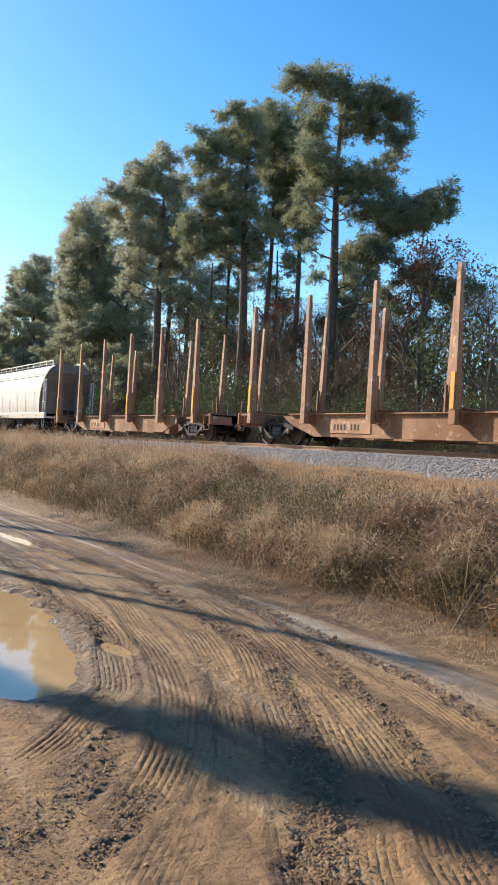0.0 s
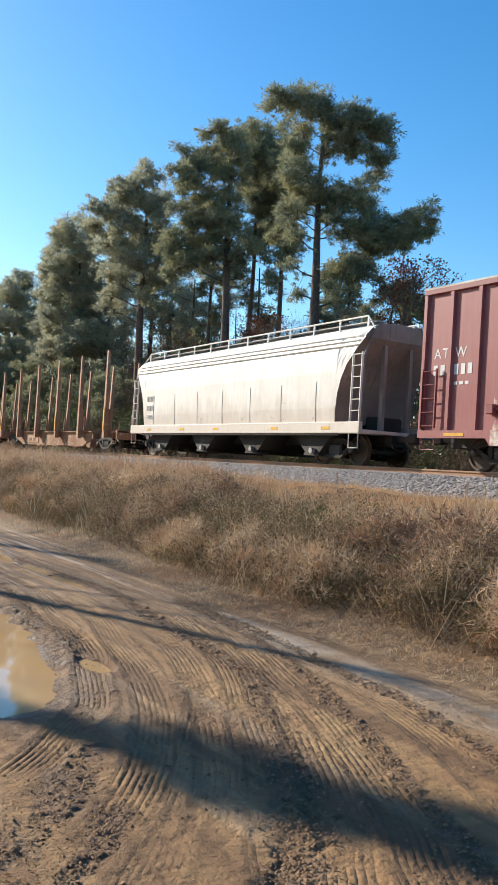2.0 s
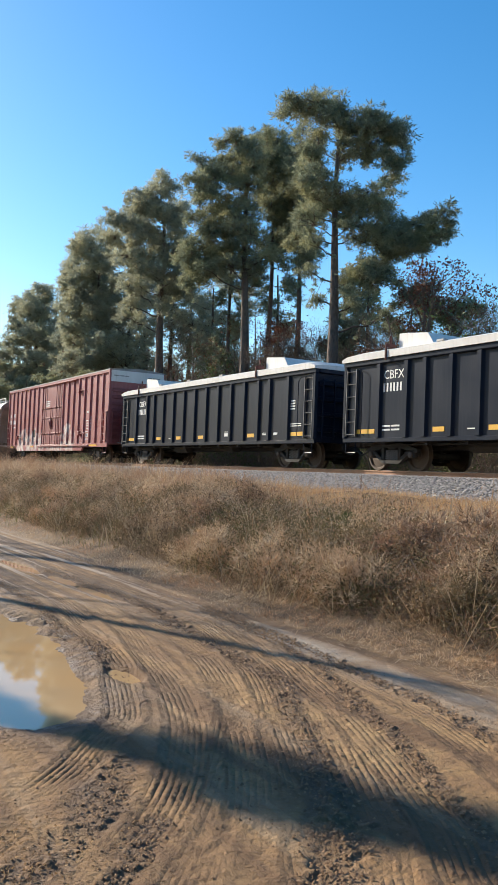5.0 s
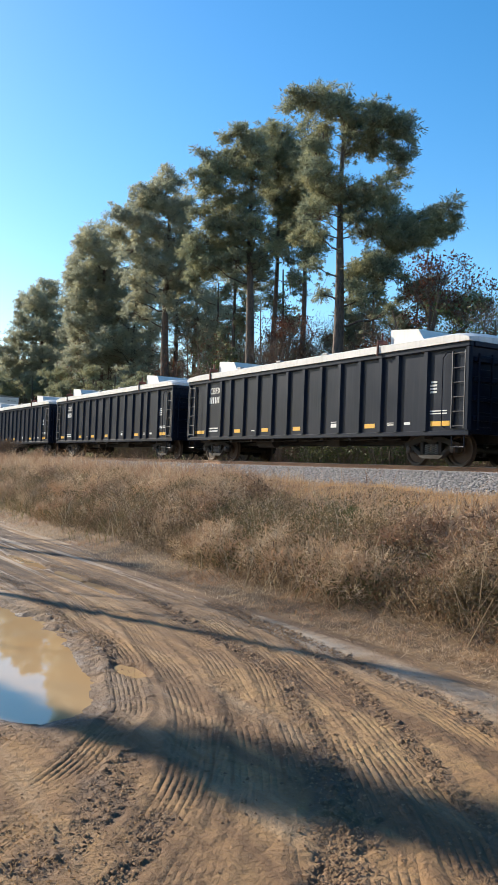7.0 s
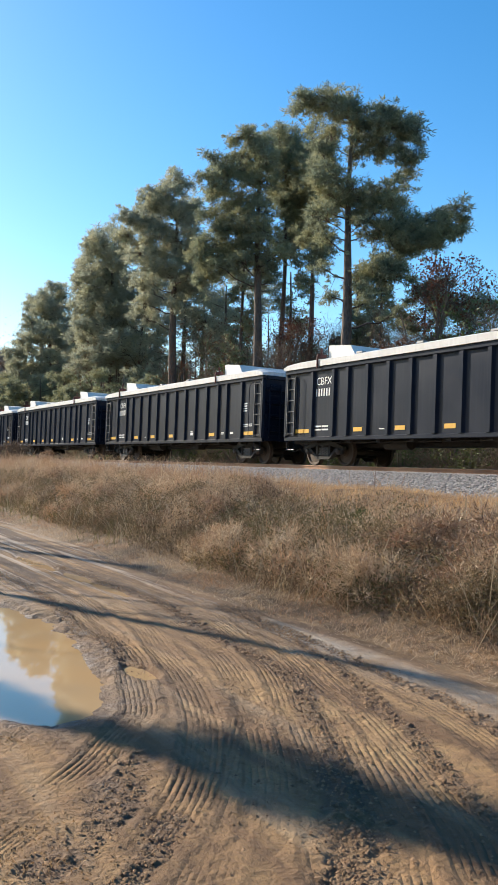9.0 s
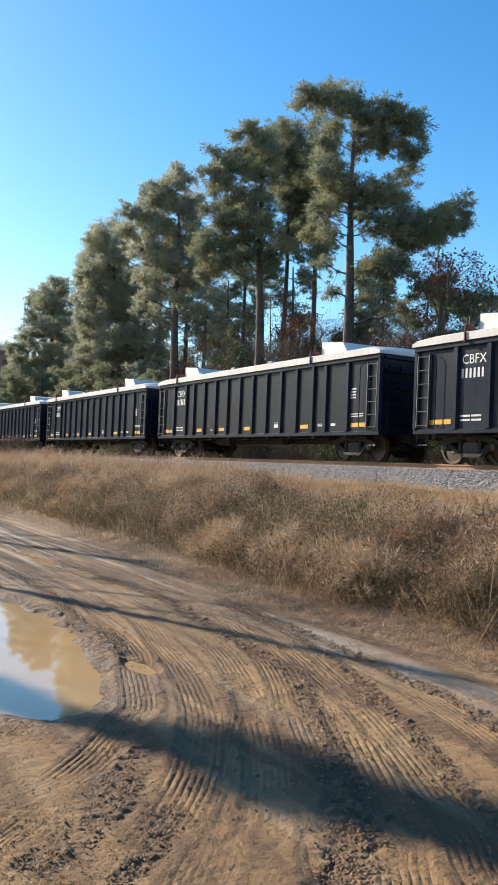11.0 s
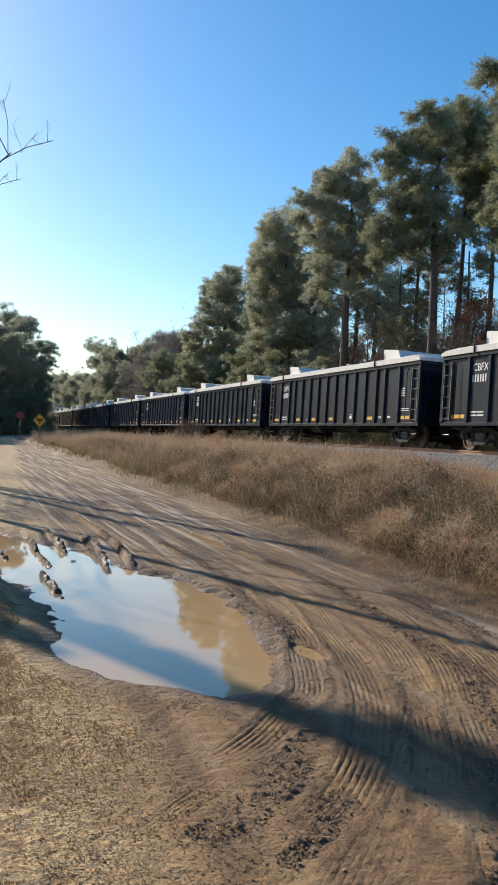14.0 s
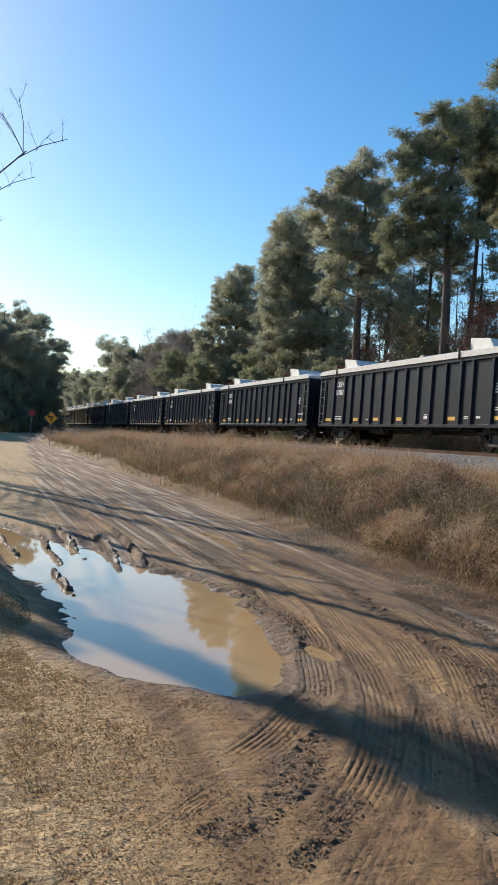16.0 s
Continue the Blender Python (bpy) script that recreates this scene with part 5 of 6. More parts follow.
    far = 1 + np.clip(-x - 14, 0, 60) * 0.03
    v = blades(rs, x, y, rs.uniform(0.2, 0.6, n) * (0.6 + 0.4 * smooth(0.6, 1.0, y - edge_y(x))), rs.uniform(0.0016, 0.0045, n) * far, rs.uniform(1.2, 4.5, n), rs.uniform(0.3, 1.2, n))
    tagged(new("low_tangle", tri_mesh("low_tangle", v, leafy("foot_straw", (0.20, 0.14, 0.085), (0.57, 0.42, 0.265), (0.28, 0.20, 0.11), 0.75, 0.2), 4)), "matted straw and weeds along the foot of the bank", "grass", kind="stuff")
    # pale bent stems that lie over the rest
    x, y = strewn(rs, 9500, 1.5, 5.6, 10.5, 45)
    keep = fbm(x, y, 0.8, 2, 55) > -0.1
    x, y = x[keep], y[keep]
    v = blades(rs, x, y, rs.uniform(0.6, 1.5, len(x)), rs.uniform(0.0025, 0.0065, len(x)), rs.uniform(0.6, 2.2, len(x)), rs.uniform(0.5, 1.1, len(x)))
    tagged(new("bent_stems", tri_mesh("bent_stems", v, CHALK, 4)), "pale broken stems bent over the bank", "grass", kind="stuff")
    # short golden grass on the level shoulder below the stone
    n = 30000
    x, y = -3.5 - rs.rand(n) ** 1.3 * 34, rs.uniform(10.7, 14.15, n)
    v = blades(rs, x, y, rs.uniform(0.12, 0.32, n), rs.uniform(0.003, 0.006, n), rs.uniform(0.3, 1.8, n), rs.uniform(0.2, 0.9, n))
    tagged(new("shoulder_grass", tri_mesh("shoulder_grass", v, leafy("golden_grass", (0.56, 0.34, 0.155), (0.80, 0.57, 0.31), (0.60, 0.36, 0.17), 0.7, 0.3), 4)), "short golden dry grass below the track bed", "grass", kind="stuff")
    # short turf on the near verge and trodden litter at the road's edge
    n = 120000
    x = -2.3 - rs.rand(n) * 5.8
    y = 1.05 - 0.05 * (x + 4) - rs.rand(n) ** 0.8 * 1.25
    keep = fbm(x, y, 1.1, 4, 21) + 0.55 - 0.9 * (y - 0.2 + 0.05 * (x + 4)) > rs.rand(n) * 1.1
    keep &= poly_sd(x, y, PUDDLE) > 0.25
    x, y = x[keep], y[keep]
    v = blades(rs, x, y, rs.uniform(0.02, 0.055, len(x)), rs.uniform(0.0014, 0.003, len(x)), rs.uniform(0.5, 2.4, len(x)), rs.uniform(0.2, 0.9, len(x)))
    tagged(new("verge_grass", tri_mesh("verge_grass", v, leafy("short_turf", (0.26, 0.18, 0.075), (0.56, 0.41, 0.20), (0.27, 0.21, 0.07)), 4)), "short thin yellowish grass on the near verge", "grass", kind="stuff")
    # brown leaf litter and crumbs over the verge
    n = 70000
    x = -2.2 - rs.rand(n) * 6.6
    y = -0.3 + rs.rand(n) ** 1.2 * 2.0
    keep = (fbm(x, y, 1.4, 4, 95) + 0.85 - 0.95 * smooth(0.3, 1.5, y) > rs.rand(n)) & (poly_sd(x, y, PUDDLE) > 0.38)
    x, y = x[keep], y[keep]
    c = np.stack([x, y, base_z(x, y) + 0.003], -1)
    v = tufts(rs, c, np.full(len(x), 0.006), 1, 0.017, 0.0042, 0.05, 0.5)
    tagged(new("leaf_litter", tri_mesh("leaf_litter", v, leafy("litter_brown", (0.24, 0.145, 0.075), (0.54, 0.37, 0.20), (0.32, 0.195, 0.095), 0.85, 0.3))), "brown dead leaves and crumbs strewn on the verge", "leaves", kind="stuff")
    n = 30000
    x = -1.5 - rs.rand(n) ** 1.4 * 28
    y = edge_y(x) + 0.35 + rs.normal(size=n) * 0.26
    keep = fbm(x, y, 1.3, 3, 91) + 0.45 > rs.rand(n) * 0.8
    x, y = x[keep], y[keep]
    n = len(x)
    v = blades(rs, x, y, rs.uniform(0.04, 0.15, n), rs.uniform(0.0015, 0.003, n), rs.uniform(2.0, 7.0, n), rs.uniform(0.6, 1.1, n))
    v[:, 2] += 0.026
    tagged(new("edge_straw", tri_mesh("edge_straw", v, STRAW, 4)), "thin straw lying along the road edge", "grass", kind="stuff")


build_grass()
shrub(-10.6, 8.15, 0.28, 0.6, 111, "small green bush in the dry grass", VINE, "green_bush", "green bushes in the bank", 70, 0.06, 14, thin=0.02)
shrub(-9.2, 8.3, 0.75, 0.6, 112, "dark leafless bramble mound in the dry grass", TANGLE, "bramble_mound", "brambles", 60, 0.08, 26, thin=0.012)
shrub(-7.6, 6.9, 0.5, 0.45, 113, "low mound of brambles with a few green leaves", BRUSH_LEAF, "bramble_mound", "brambles", 50, 0.05, 18, thin=0.015)
# added out of view, so that its shadow falls on the verge by the puddle
shrub(-12.6, -1.75, 1.0, 2.0, 114, "unseen evergreen bush added to shade the near verge", VINE, "unseen_verge_bush", "bushes on the verge", 90, 0.10, 30)
mounds = [shrub(-8.3, 7.4, 0.75, 0.75, 121, "brown bramble mound in the dry grass", TANGLE, "bramble_mound", "brambles", 75, 0.10, 30, thin=0.010),
          shrub(-13.0, 7.8, 0.8, 0.8, 122, "mound of withered brambles with dull leaves", leafy("dull_leaf", (0.16, 0.12, 0.066), (0.34, 0.24, 0.14), (0.16, 0.14, 0.06)), "bramble_mound", "brambles", 90, 0.045, 30, thin=0.012),
          shrub(-18.0, 8.2, 0.9, 0.9, 123, "clump of tall dry straw on the bank", STRAW, "straw_clump", "straw clumps", 70, 0.22, 26, thin=0.006)]
for i in range(120):
    x = -3.2 - 30 * rnd.random() ** 1.3
    y = float(edge_y(np.array([x]))[0]) + (rnd.uniform(0.95, 1.5) if i % 2 else rnd.uniform(1.2, 3.7))
    z = float(base_z(np.array([x]), np.array([y]))[0]) - 0.08
    copy_thing(mounds[rnd.choice((0, 0, 1, 1, 2))], pose(x, y, z, 0, 0, rnd.uniform(0, 360)) @ Matrix.Scale(rnd.uniform(0.45, 0.75) if i % 2 else rnd.uniform(0.6, 1.15), 4))


# ---- the train ----
WHEEL_R = 0.457
WHEELS_LEAD, WHEELS_TRAIL, CARS = [], [], []


def wheelset_mesh():
    b = Buf()
    b.lathe_y([(0.075, -0.98), (0.085, -0.80), (0.085, 0.80), (0.075, 0.98)], 0, 0, 12)
    for s in (-1, 1):
        prof = [(0.09, 0.80), (0.14, 0.815), (0.16, 0.79), (0.36, 0.765), (0.40, 0.81), (0.452, 0.812), (0.457, 0.75), (0.462, 0.725), (0.49, 0.715), (0.485, 0.69), (0.38, 0.70), (0.34, 0.73), (0.15, 0.72), (0.09, 0.70)]
        b.lathe_y([(r, s * y) for r, y in (prof if s > 0 else prof)], 0, 0, 28)
        for k in range(3):
            a0 = k * 2.094
            b.lathe_y([(0.018, s * 0.985), (0.018, s * 1.0)], 0.045 * math.cos(a0), 0.045 * math.sin(a0), 6)
    return mesh_of("wheelset", b, STEEL)


def truck_meshes():
    frames = []
    for s in (-1, 1):
        b = Buf()
        y0, y1 = sorted((s * 0.94, s * 1.08))
        top = [(-1.12, 0.50), (-1.12, 0.62), (-0.82, 0.70), (-0.40, 0.80), (0.40, 0.80), (0.82, 0.70), (1.12, 0.62), (1.12, 0.50), (0.78, 0.56), (0.36, 0.66), (-0.36, 0.66), (-0.78, 0.56)]
        low = [(-1.0, 0.42), (-0.72, 0.44), (-0.36, 0.20), (0.36, 0.20), (0.72, 0.44), (1.0, 0.42), (1.0, 0.54), (0.70, 0.55), (0.32, 0.31), (-0.32, 0.31), (-0.70, 0.55), (-1.0, 0.54)]
        b.prism_y(top, y0, y1).prism_y(low, y0, y1)
        for x in (-0.36, 0.36):
            b.box(x - 0.06, x + 0.06, y0, y1, 0.28, 0.70, 0.012)
        for x in (-0.885, 0.885):
            b.box(x - 0.16, x + 0.16, y0 - 0.01, y1 + 0.01, 0.36, 0.60, 0.03)
        frames.append(mesh_of("side_frame", b, BLACK_FRAME))
    bol = Buf().box(-0.18, 0.18, -1.05, 1.05, 0.60, 0.78, 0.02)
    bol.box(-0.95, 0.95, -0.06, 0.06, 0.30, 0.62).box(-0.55, -0.45, -0.9, 0.9, 0.30, 0.42).box(0.45, 0.55, -0.9, 0.9, 0.30, 0.42)
    cap = Buf().lathe_y([(0.10, -0.005), (0.10, 0.035), (0.08, 0.055), (0.04, 0.065)], 0, 0, 14)
    spring = Buf().tube([(0.075 * math.cos(q), 0.06 * math.sin(q), 0.31 + 0.055 * q / 6.283) for q in np.linspace(0, 6.283 * 5, 41)], 0.014, 5, False)
    return mesh_of("bolster", bol, BLACK_FRAME), frames, mesh_of("bearing_cap", cap, STEEL), mesh_of("spring", spring, GREY_METAL)


WHEELSET = wheelset_mesh()
BOLSTER, SIDE_FRAMES, CAP, SPRING = truck_meshes()


def add_truck(car, x):
    tr = new("truck", BOLSTER)
    tr.parent, tr.location = car, (x, 0, 0)
    for s, me in zip((-1, 1), SIDE_FRAMES):
        new("side_frame", me).parent = tr
        for dx in (-0.885, 0.885):
            c = new("bearing_cap", CAP)
            c.parent, c.matrix_basis = tr, pose(dx, s * 1.08, WHEEL_R, 0, 0, 180 if s < 0 else 0)
        for dx in (-0.2, 0.0, 0.2):
            c = new("spring", SPRING)
            c.parent, c.location = tr, (dx, s * 1.0, 0)
    for dx, store in ((-0.885, WHEELS_LEAD), (0.885, WHEELS_TRAIL)):
        w = new("wheelset", WHEELSET)
        w.parent, w.location = tr, (dx, 0, WHEEL_R)
        store.append(w)


def coupler(car, x, s, z=0.85):
    b = Buf().box(min(x, x + s * 0.62), max(x, x + s * 0.62), -0.09, 0.09, z - 0.08, z + 0.08, 0.015)
    b.box(min(x + s * 0.5, x + s * 0.85), max(x + s * 0.5, x + s * 0.85), -0.16, 0.13, z - 0.15, z + 0.15, 0.04)
    part("coupler", b, STEEL, car)
    part("brake_hose", Buf().tube([(x, -0.35, z - 0.1), (x + s * 0.2, -0.36, z - 0.3), (x + s * 0.5, -0.33, z - 0.38), (x + s * 0.75, -0.3, z - 0.25)], 0.022, 6), BLACK_FRAME, car)


def ladder(car, x0, x1, y, z0, z1, n, material, name="ladder"):
    """An upright ladder on a side, rungs stood off the wall."""
    s = -1 if y < 0 else 1
    b = Buf()
    for x in (x0, x1):
        b.box(x - 0.018, x + 0.018, min(y, y + s * 0.07), max(y, y + s * 0.07), z0, z1, 0.004)
    for z in np.linspace(z0 + 0.06, z1 - 0.06, n):
        b.tube([(x0, y + s * 0.05, z), (x1, y + s * 0.05, z)], 0.014, 6)
    part(name, b, material, car)


def end_ladder(car, x, s, y0, y1, z0, z1, n, material):
    b = Buf()
    for y in (y0, y1):
        b.box(min(x, x + s * 0.07), max(x, x + s * 0.07), y - 0.018, y + 0.018, z0, z1, 0.004)
    for z in np.linspace(z0 + 0.06, z1 - 0.06, n):
        b.tube([(x + s * 0.05, y0, z), (x + s * 0.05, y1, z)], 0.014, 6)
    part("end_ladder", b, material, car)


def lettering(car, text, x, y, z, size, name="lettering"):
    """Stencilled letters on the side that faces the road."""
    cu = bpy.data.curves.new(name, "FONT")
    cu.body, cu.size, cu.extrude, cu.resolution_u = text, size, 0.002, 2
    tmp = new(name, cu)
    bpy.context.view_layer.update()
    me = bpy.data.meshes.new_from_object(tmp.evaluated_get(bpy.context.evaluated_depsgraph_get()))
    bpy.data.objects.remove(tmp)
    me.materials.clear()
    me.materials.append(WHITE_MARK)
    ob = new(name, me)
    ob.parent, ob.matrix_basis = car, pose(x, y, z, 90, 0, 0)
    return ob


def marks(car, rows, y, name="stencil_mark", material=None):
    """Small stencils as plain bars: (x0, x1, z0, z1)."""
    for x0, x1, z0, z1 in rows:
        part(name, Buf().box(x0, x1, y - 0.004, y + 0.004, z0, z1), material or WHITE_MARK, car)


def digits(x, z, n, w, h, gap):
    """Bars in place of a row of figures."""
    return [(x + i * (w + gap), x + i * (w + gap) + w, z, z + h) for i in range(n)]


def new_car(name, label, group, s):
    car = tagged(new(name), label, "railway car", group)
    car.location = (s, TRACK_Y, RAIL_Z)
    CARS.append((car, s))
    return car


def gondola(s):
    """A black high-sided gondola with a white cover; half length 8.12."""
    L = 8.12
    car = new_car("gondola_car", "black high-sided gondola car with a white cover", "gondola cars of the train", s)
    for y in (-1, 1):
        part("side_wall", Buf().box(-L, L, *sorted((y * 1.38, y * 1.42)), 0.84, 3.18), BLACK, car)
    for e in (-1, 1):
        part("end_wall", Buf().box(*sorted((e * (L - 0.08), e * (L - 0.02))), -1.379, 1.379, 0.84, 3.18), BLACK, car)
    part("floor", Buf().box(-L + 0.08, L - 0.08, -1.379, 1.379, 0.95, 1.05), BLACK, car)
    for y in (-1, 1):
        ya, yb = sorted((y * 1.36, y * 1.51))
        part("top_chord", Buf().box(-L - 0.01, L + 0.01, ya, yb, 3.08, 3.22, 0.02), BLACK, car)
        ya, yb = sorted((y * 1.37, y * 1.47))
        part("side_sill", Buf().box(-L, L, ya, yb, 0.80, 0.93, 0.015), BLACK, car)
    stations = [-L + 0.07, -L + 1.65, -L + 2.85, -L + 3.6] + [-L + 3.6 + i * 1.005 for i in range(1, 9)] + [L - 3.6, L - 2.85, L - 1.65, L - 0.07]
    for y in (-1, 1):
        for i, x in enumerate(stations):
            w = 0.07 if i in (0, len(stations) - 1) else 0.10
            o = [(x - w - 0.03, y * 1.42), (x - w * 0.7, y * 1.50), (x + w * 0.7, y * 1.50), (x + w + 0.03, y * 1.42)]
            part("rib", Buf().prism_z(o if y < 0 else o[::-1], 0.93, 3.08), BLACK, car)
    for e in (-1, 1):
        for z in (1.25, 1.75, 2.25, 2.75):
            xa, xb = sorted((e * (L - 0.02), e * (L + 0.07)))
            part("end_rib", Buf().box(xa, xb, -1.36, 1.36, z - 0.07, z + 0.07, 0.02), BLACK, car)
        xa, xb = sorted((e * (L - 0.05), e * (L + 0.05)))
        part("end_chord", Buf().box(xa, xb, -1.37, 1.37, 3.08, 3.22, 0.02), BLACK, car)
        x0, x1 = (-L + 0.16, -L + 0.62) if e < 0 else (L - 0.62, L - 0.16)
        ladder(car, x0, x1, -1.43, 0.98, 3.0, 6, LADDER)
        ladder(car, x0, x1, 1.43, 0.98, 3.0, 6, BLACK)
        end_ladder(car, e * (L + 0.07), e, -1.25, -0.8, 0.95, 2.9, 6, BLACK)
        part("grab_iron", Buf().tube([(e * (L - 0.95), -1.42, 1.02), (e * (L - 0.95), -1.52, 1.06), (e * (L - 0.95), -1.52, 2.85), (e * (L - 0.80), -1.52, 2.98), (e * (L - 0.68), -1.44, 3.0)], 0.014, 6), BLACK, car)
        part("step", Buf().tube([(x0, -1.45, 0.84), (x0, -1.45, 0.5), (x1, -1.45, 0.5), (x1, -1.45, 0.84)], 0.016, 6), BLACK, car)
        coupler(car, e * L, e)
        add_truck(car, e * 6.3)
    under = Buf().box(-L, L, -0.32, 0.32, 0.62, 0.95, 0.02)
    for x in (-6.3, -4.5, -3, -1.5, 0, 1.5, 3, 4.5, 6.3):
        under.box(x - 0.08, x + 0.08, -1.38, 1.38, 0.72, 0.95)
    under.tube([(-3.4, -0.7, 0.72), (-2.3, -0.7, 0.72)], 0.2, 12).box(1.2, 1.9, -0.95, -0.6, 0.55, 0.9, 0.03)
    under.tube([(-7.4, -1.2, 0.74), (5.2, -1.2, 0.74)], 0.02, 6)
    part("underframe", under, BLACK_FRAME, car)
    # cover: a shallow crowned lid with raised wedges at both ends
    lid = [(-1.56, 3.225), (-1.57, 3.42), (-1.30, 3.50), (-0.7, 3.54), (0.7, 3.54), (1.30, 3.50), (1.57, 3.42), (1.56, 3.225)]
    n = len(lid)
    secs = [(-L - 0.03, 0.0), (-L + 0.22, 0.7), (-L + 0.7, 1.0), (L - 0.7, 1.0), (L - 0.22, 0.7), (L + 0.03, 0.0)]
    vs = [(x, y, 3.225 + (z - 3.225) * (0.45 + 0.55 * k)) for x, k in secs for y, z in lid]
    fs = [tuple(range(n)), tuple(range(len(vs) - 1, len(vs) - n - 1, -1))]
    fs += [(r * n + i, (r + 1) * n + i, (r + 1) * n + (i + 1) % n, r * n + (i + 1) % n) for r in range(len(secs) - 1) for i in range(n)]
    part("cover", Buf().add(vs, fs), COVER, car, "white crowned cover with dusty streaks")
    for x in (-L + 2.3, L - 3.4):
        part("cover_wedge", Buf().prism_y([(x, 3.44), (x + 1.45, 3.44), (x + 1.18, 3.80), (x + 0.12, 3.90), (x, 3.90)], -1.3, 1.3), COVER, car)
        part("tie_down", Buf().box(x - 0.27, x - 0.21, -1.61, -1.56, 3.15, 3.55, 0.01).box(x - 0.27, x - 0.21, -1.59, -1.25, 3.50, 3.62, 0.01).tube([(x - 0.24, -1.42, 3.5), (x - 0.24, -1.42, 3.84)], 0.03, 6), LATCH, car, "rusty cover latch")
    for x in (-4.0, -1.2, 1.6):
        part("cover_clip", Buf().box(x - 0.14, x + 0.14, -1.45, -1.28, 3.47, 3.53, 0.008), GREY_METAL, car)
    for x, w in ((-L + 1.05, 0.42), (-L + 4.15, 0.22), (-L + 6.15, 0.22), (-L + 8.2, 0.22), (L - 4.1, 0.24), (L - 1.05, 0.42)):
        part("reflector", Buf().box(x - w, x + w, -1.425 - 0.006, -1.42, 1.06, 1.19), YELLOW, car, "yellow reflective strip")
    x = -L + 1.82
    lettering(car, "CBFX", x, -1.424, 2.62, 0.36)
    for d in digits(x, 2.25, 6, 0.07, 0.25, 0.075):
        marks(car, [d], -1.424, "number_mark")
    small = [(x, x + 0.35, 1.24, 1.29), (x + 0.4, x + 0.75, 1.24, 1.29), (x, x + 0.35, 1.13, 1.18), (x + 0.4, x + 0.75, 1.13, 1.18)]
    small += [(-L + 5.2, -L + 5.6, 1.1, 1.13), (2.05, 2.4, 1.12, 1.24), (2.05, 2.4, 1.28, 1.30), (L - 3.3, L - 2.95, 1.12, 1.15), (L - 2.55, L - 2.3, 1.12, 1.2), (L - 3.3, L - 2.95, 1.18, 1.2)]
    small += [(L - 1.55 + 0.02 * i, L - 1.25, 1.95 + 0.09 * i, 2.0 + 0.09 * i) for i in range(4)] + [(L - 1.5, L - 0.85, 1.38, 1.41), (L - 1.5, L - 0.85, 1.45, 1.48)]
    marks(car, small, -1.424)
    return car


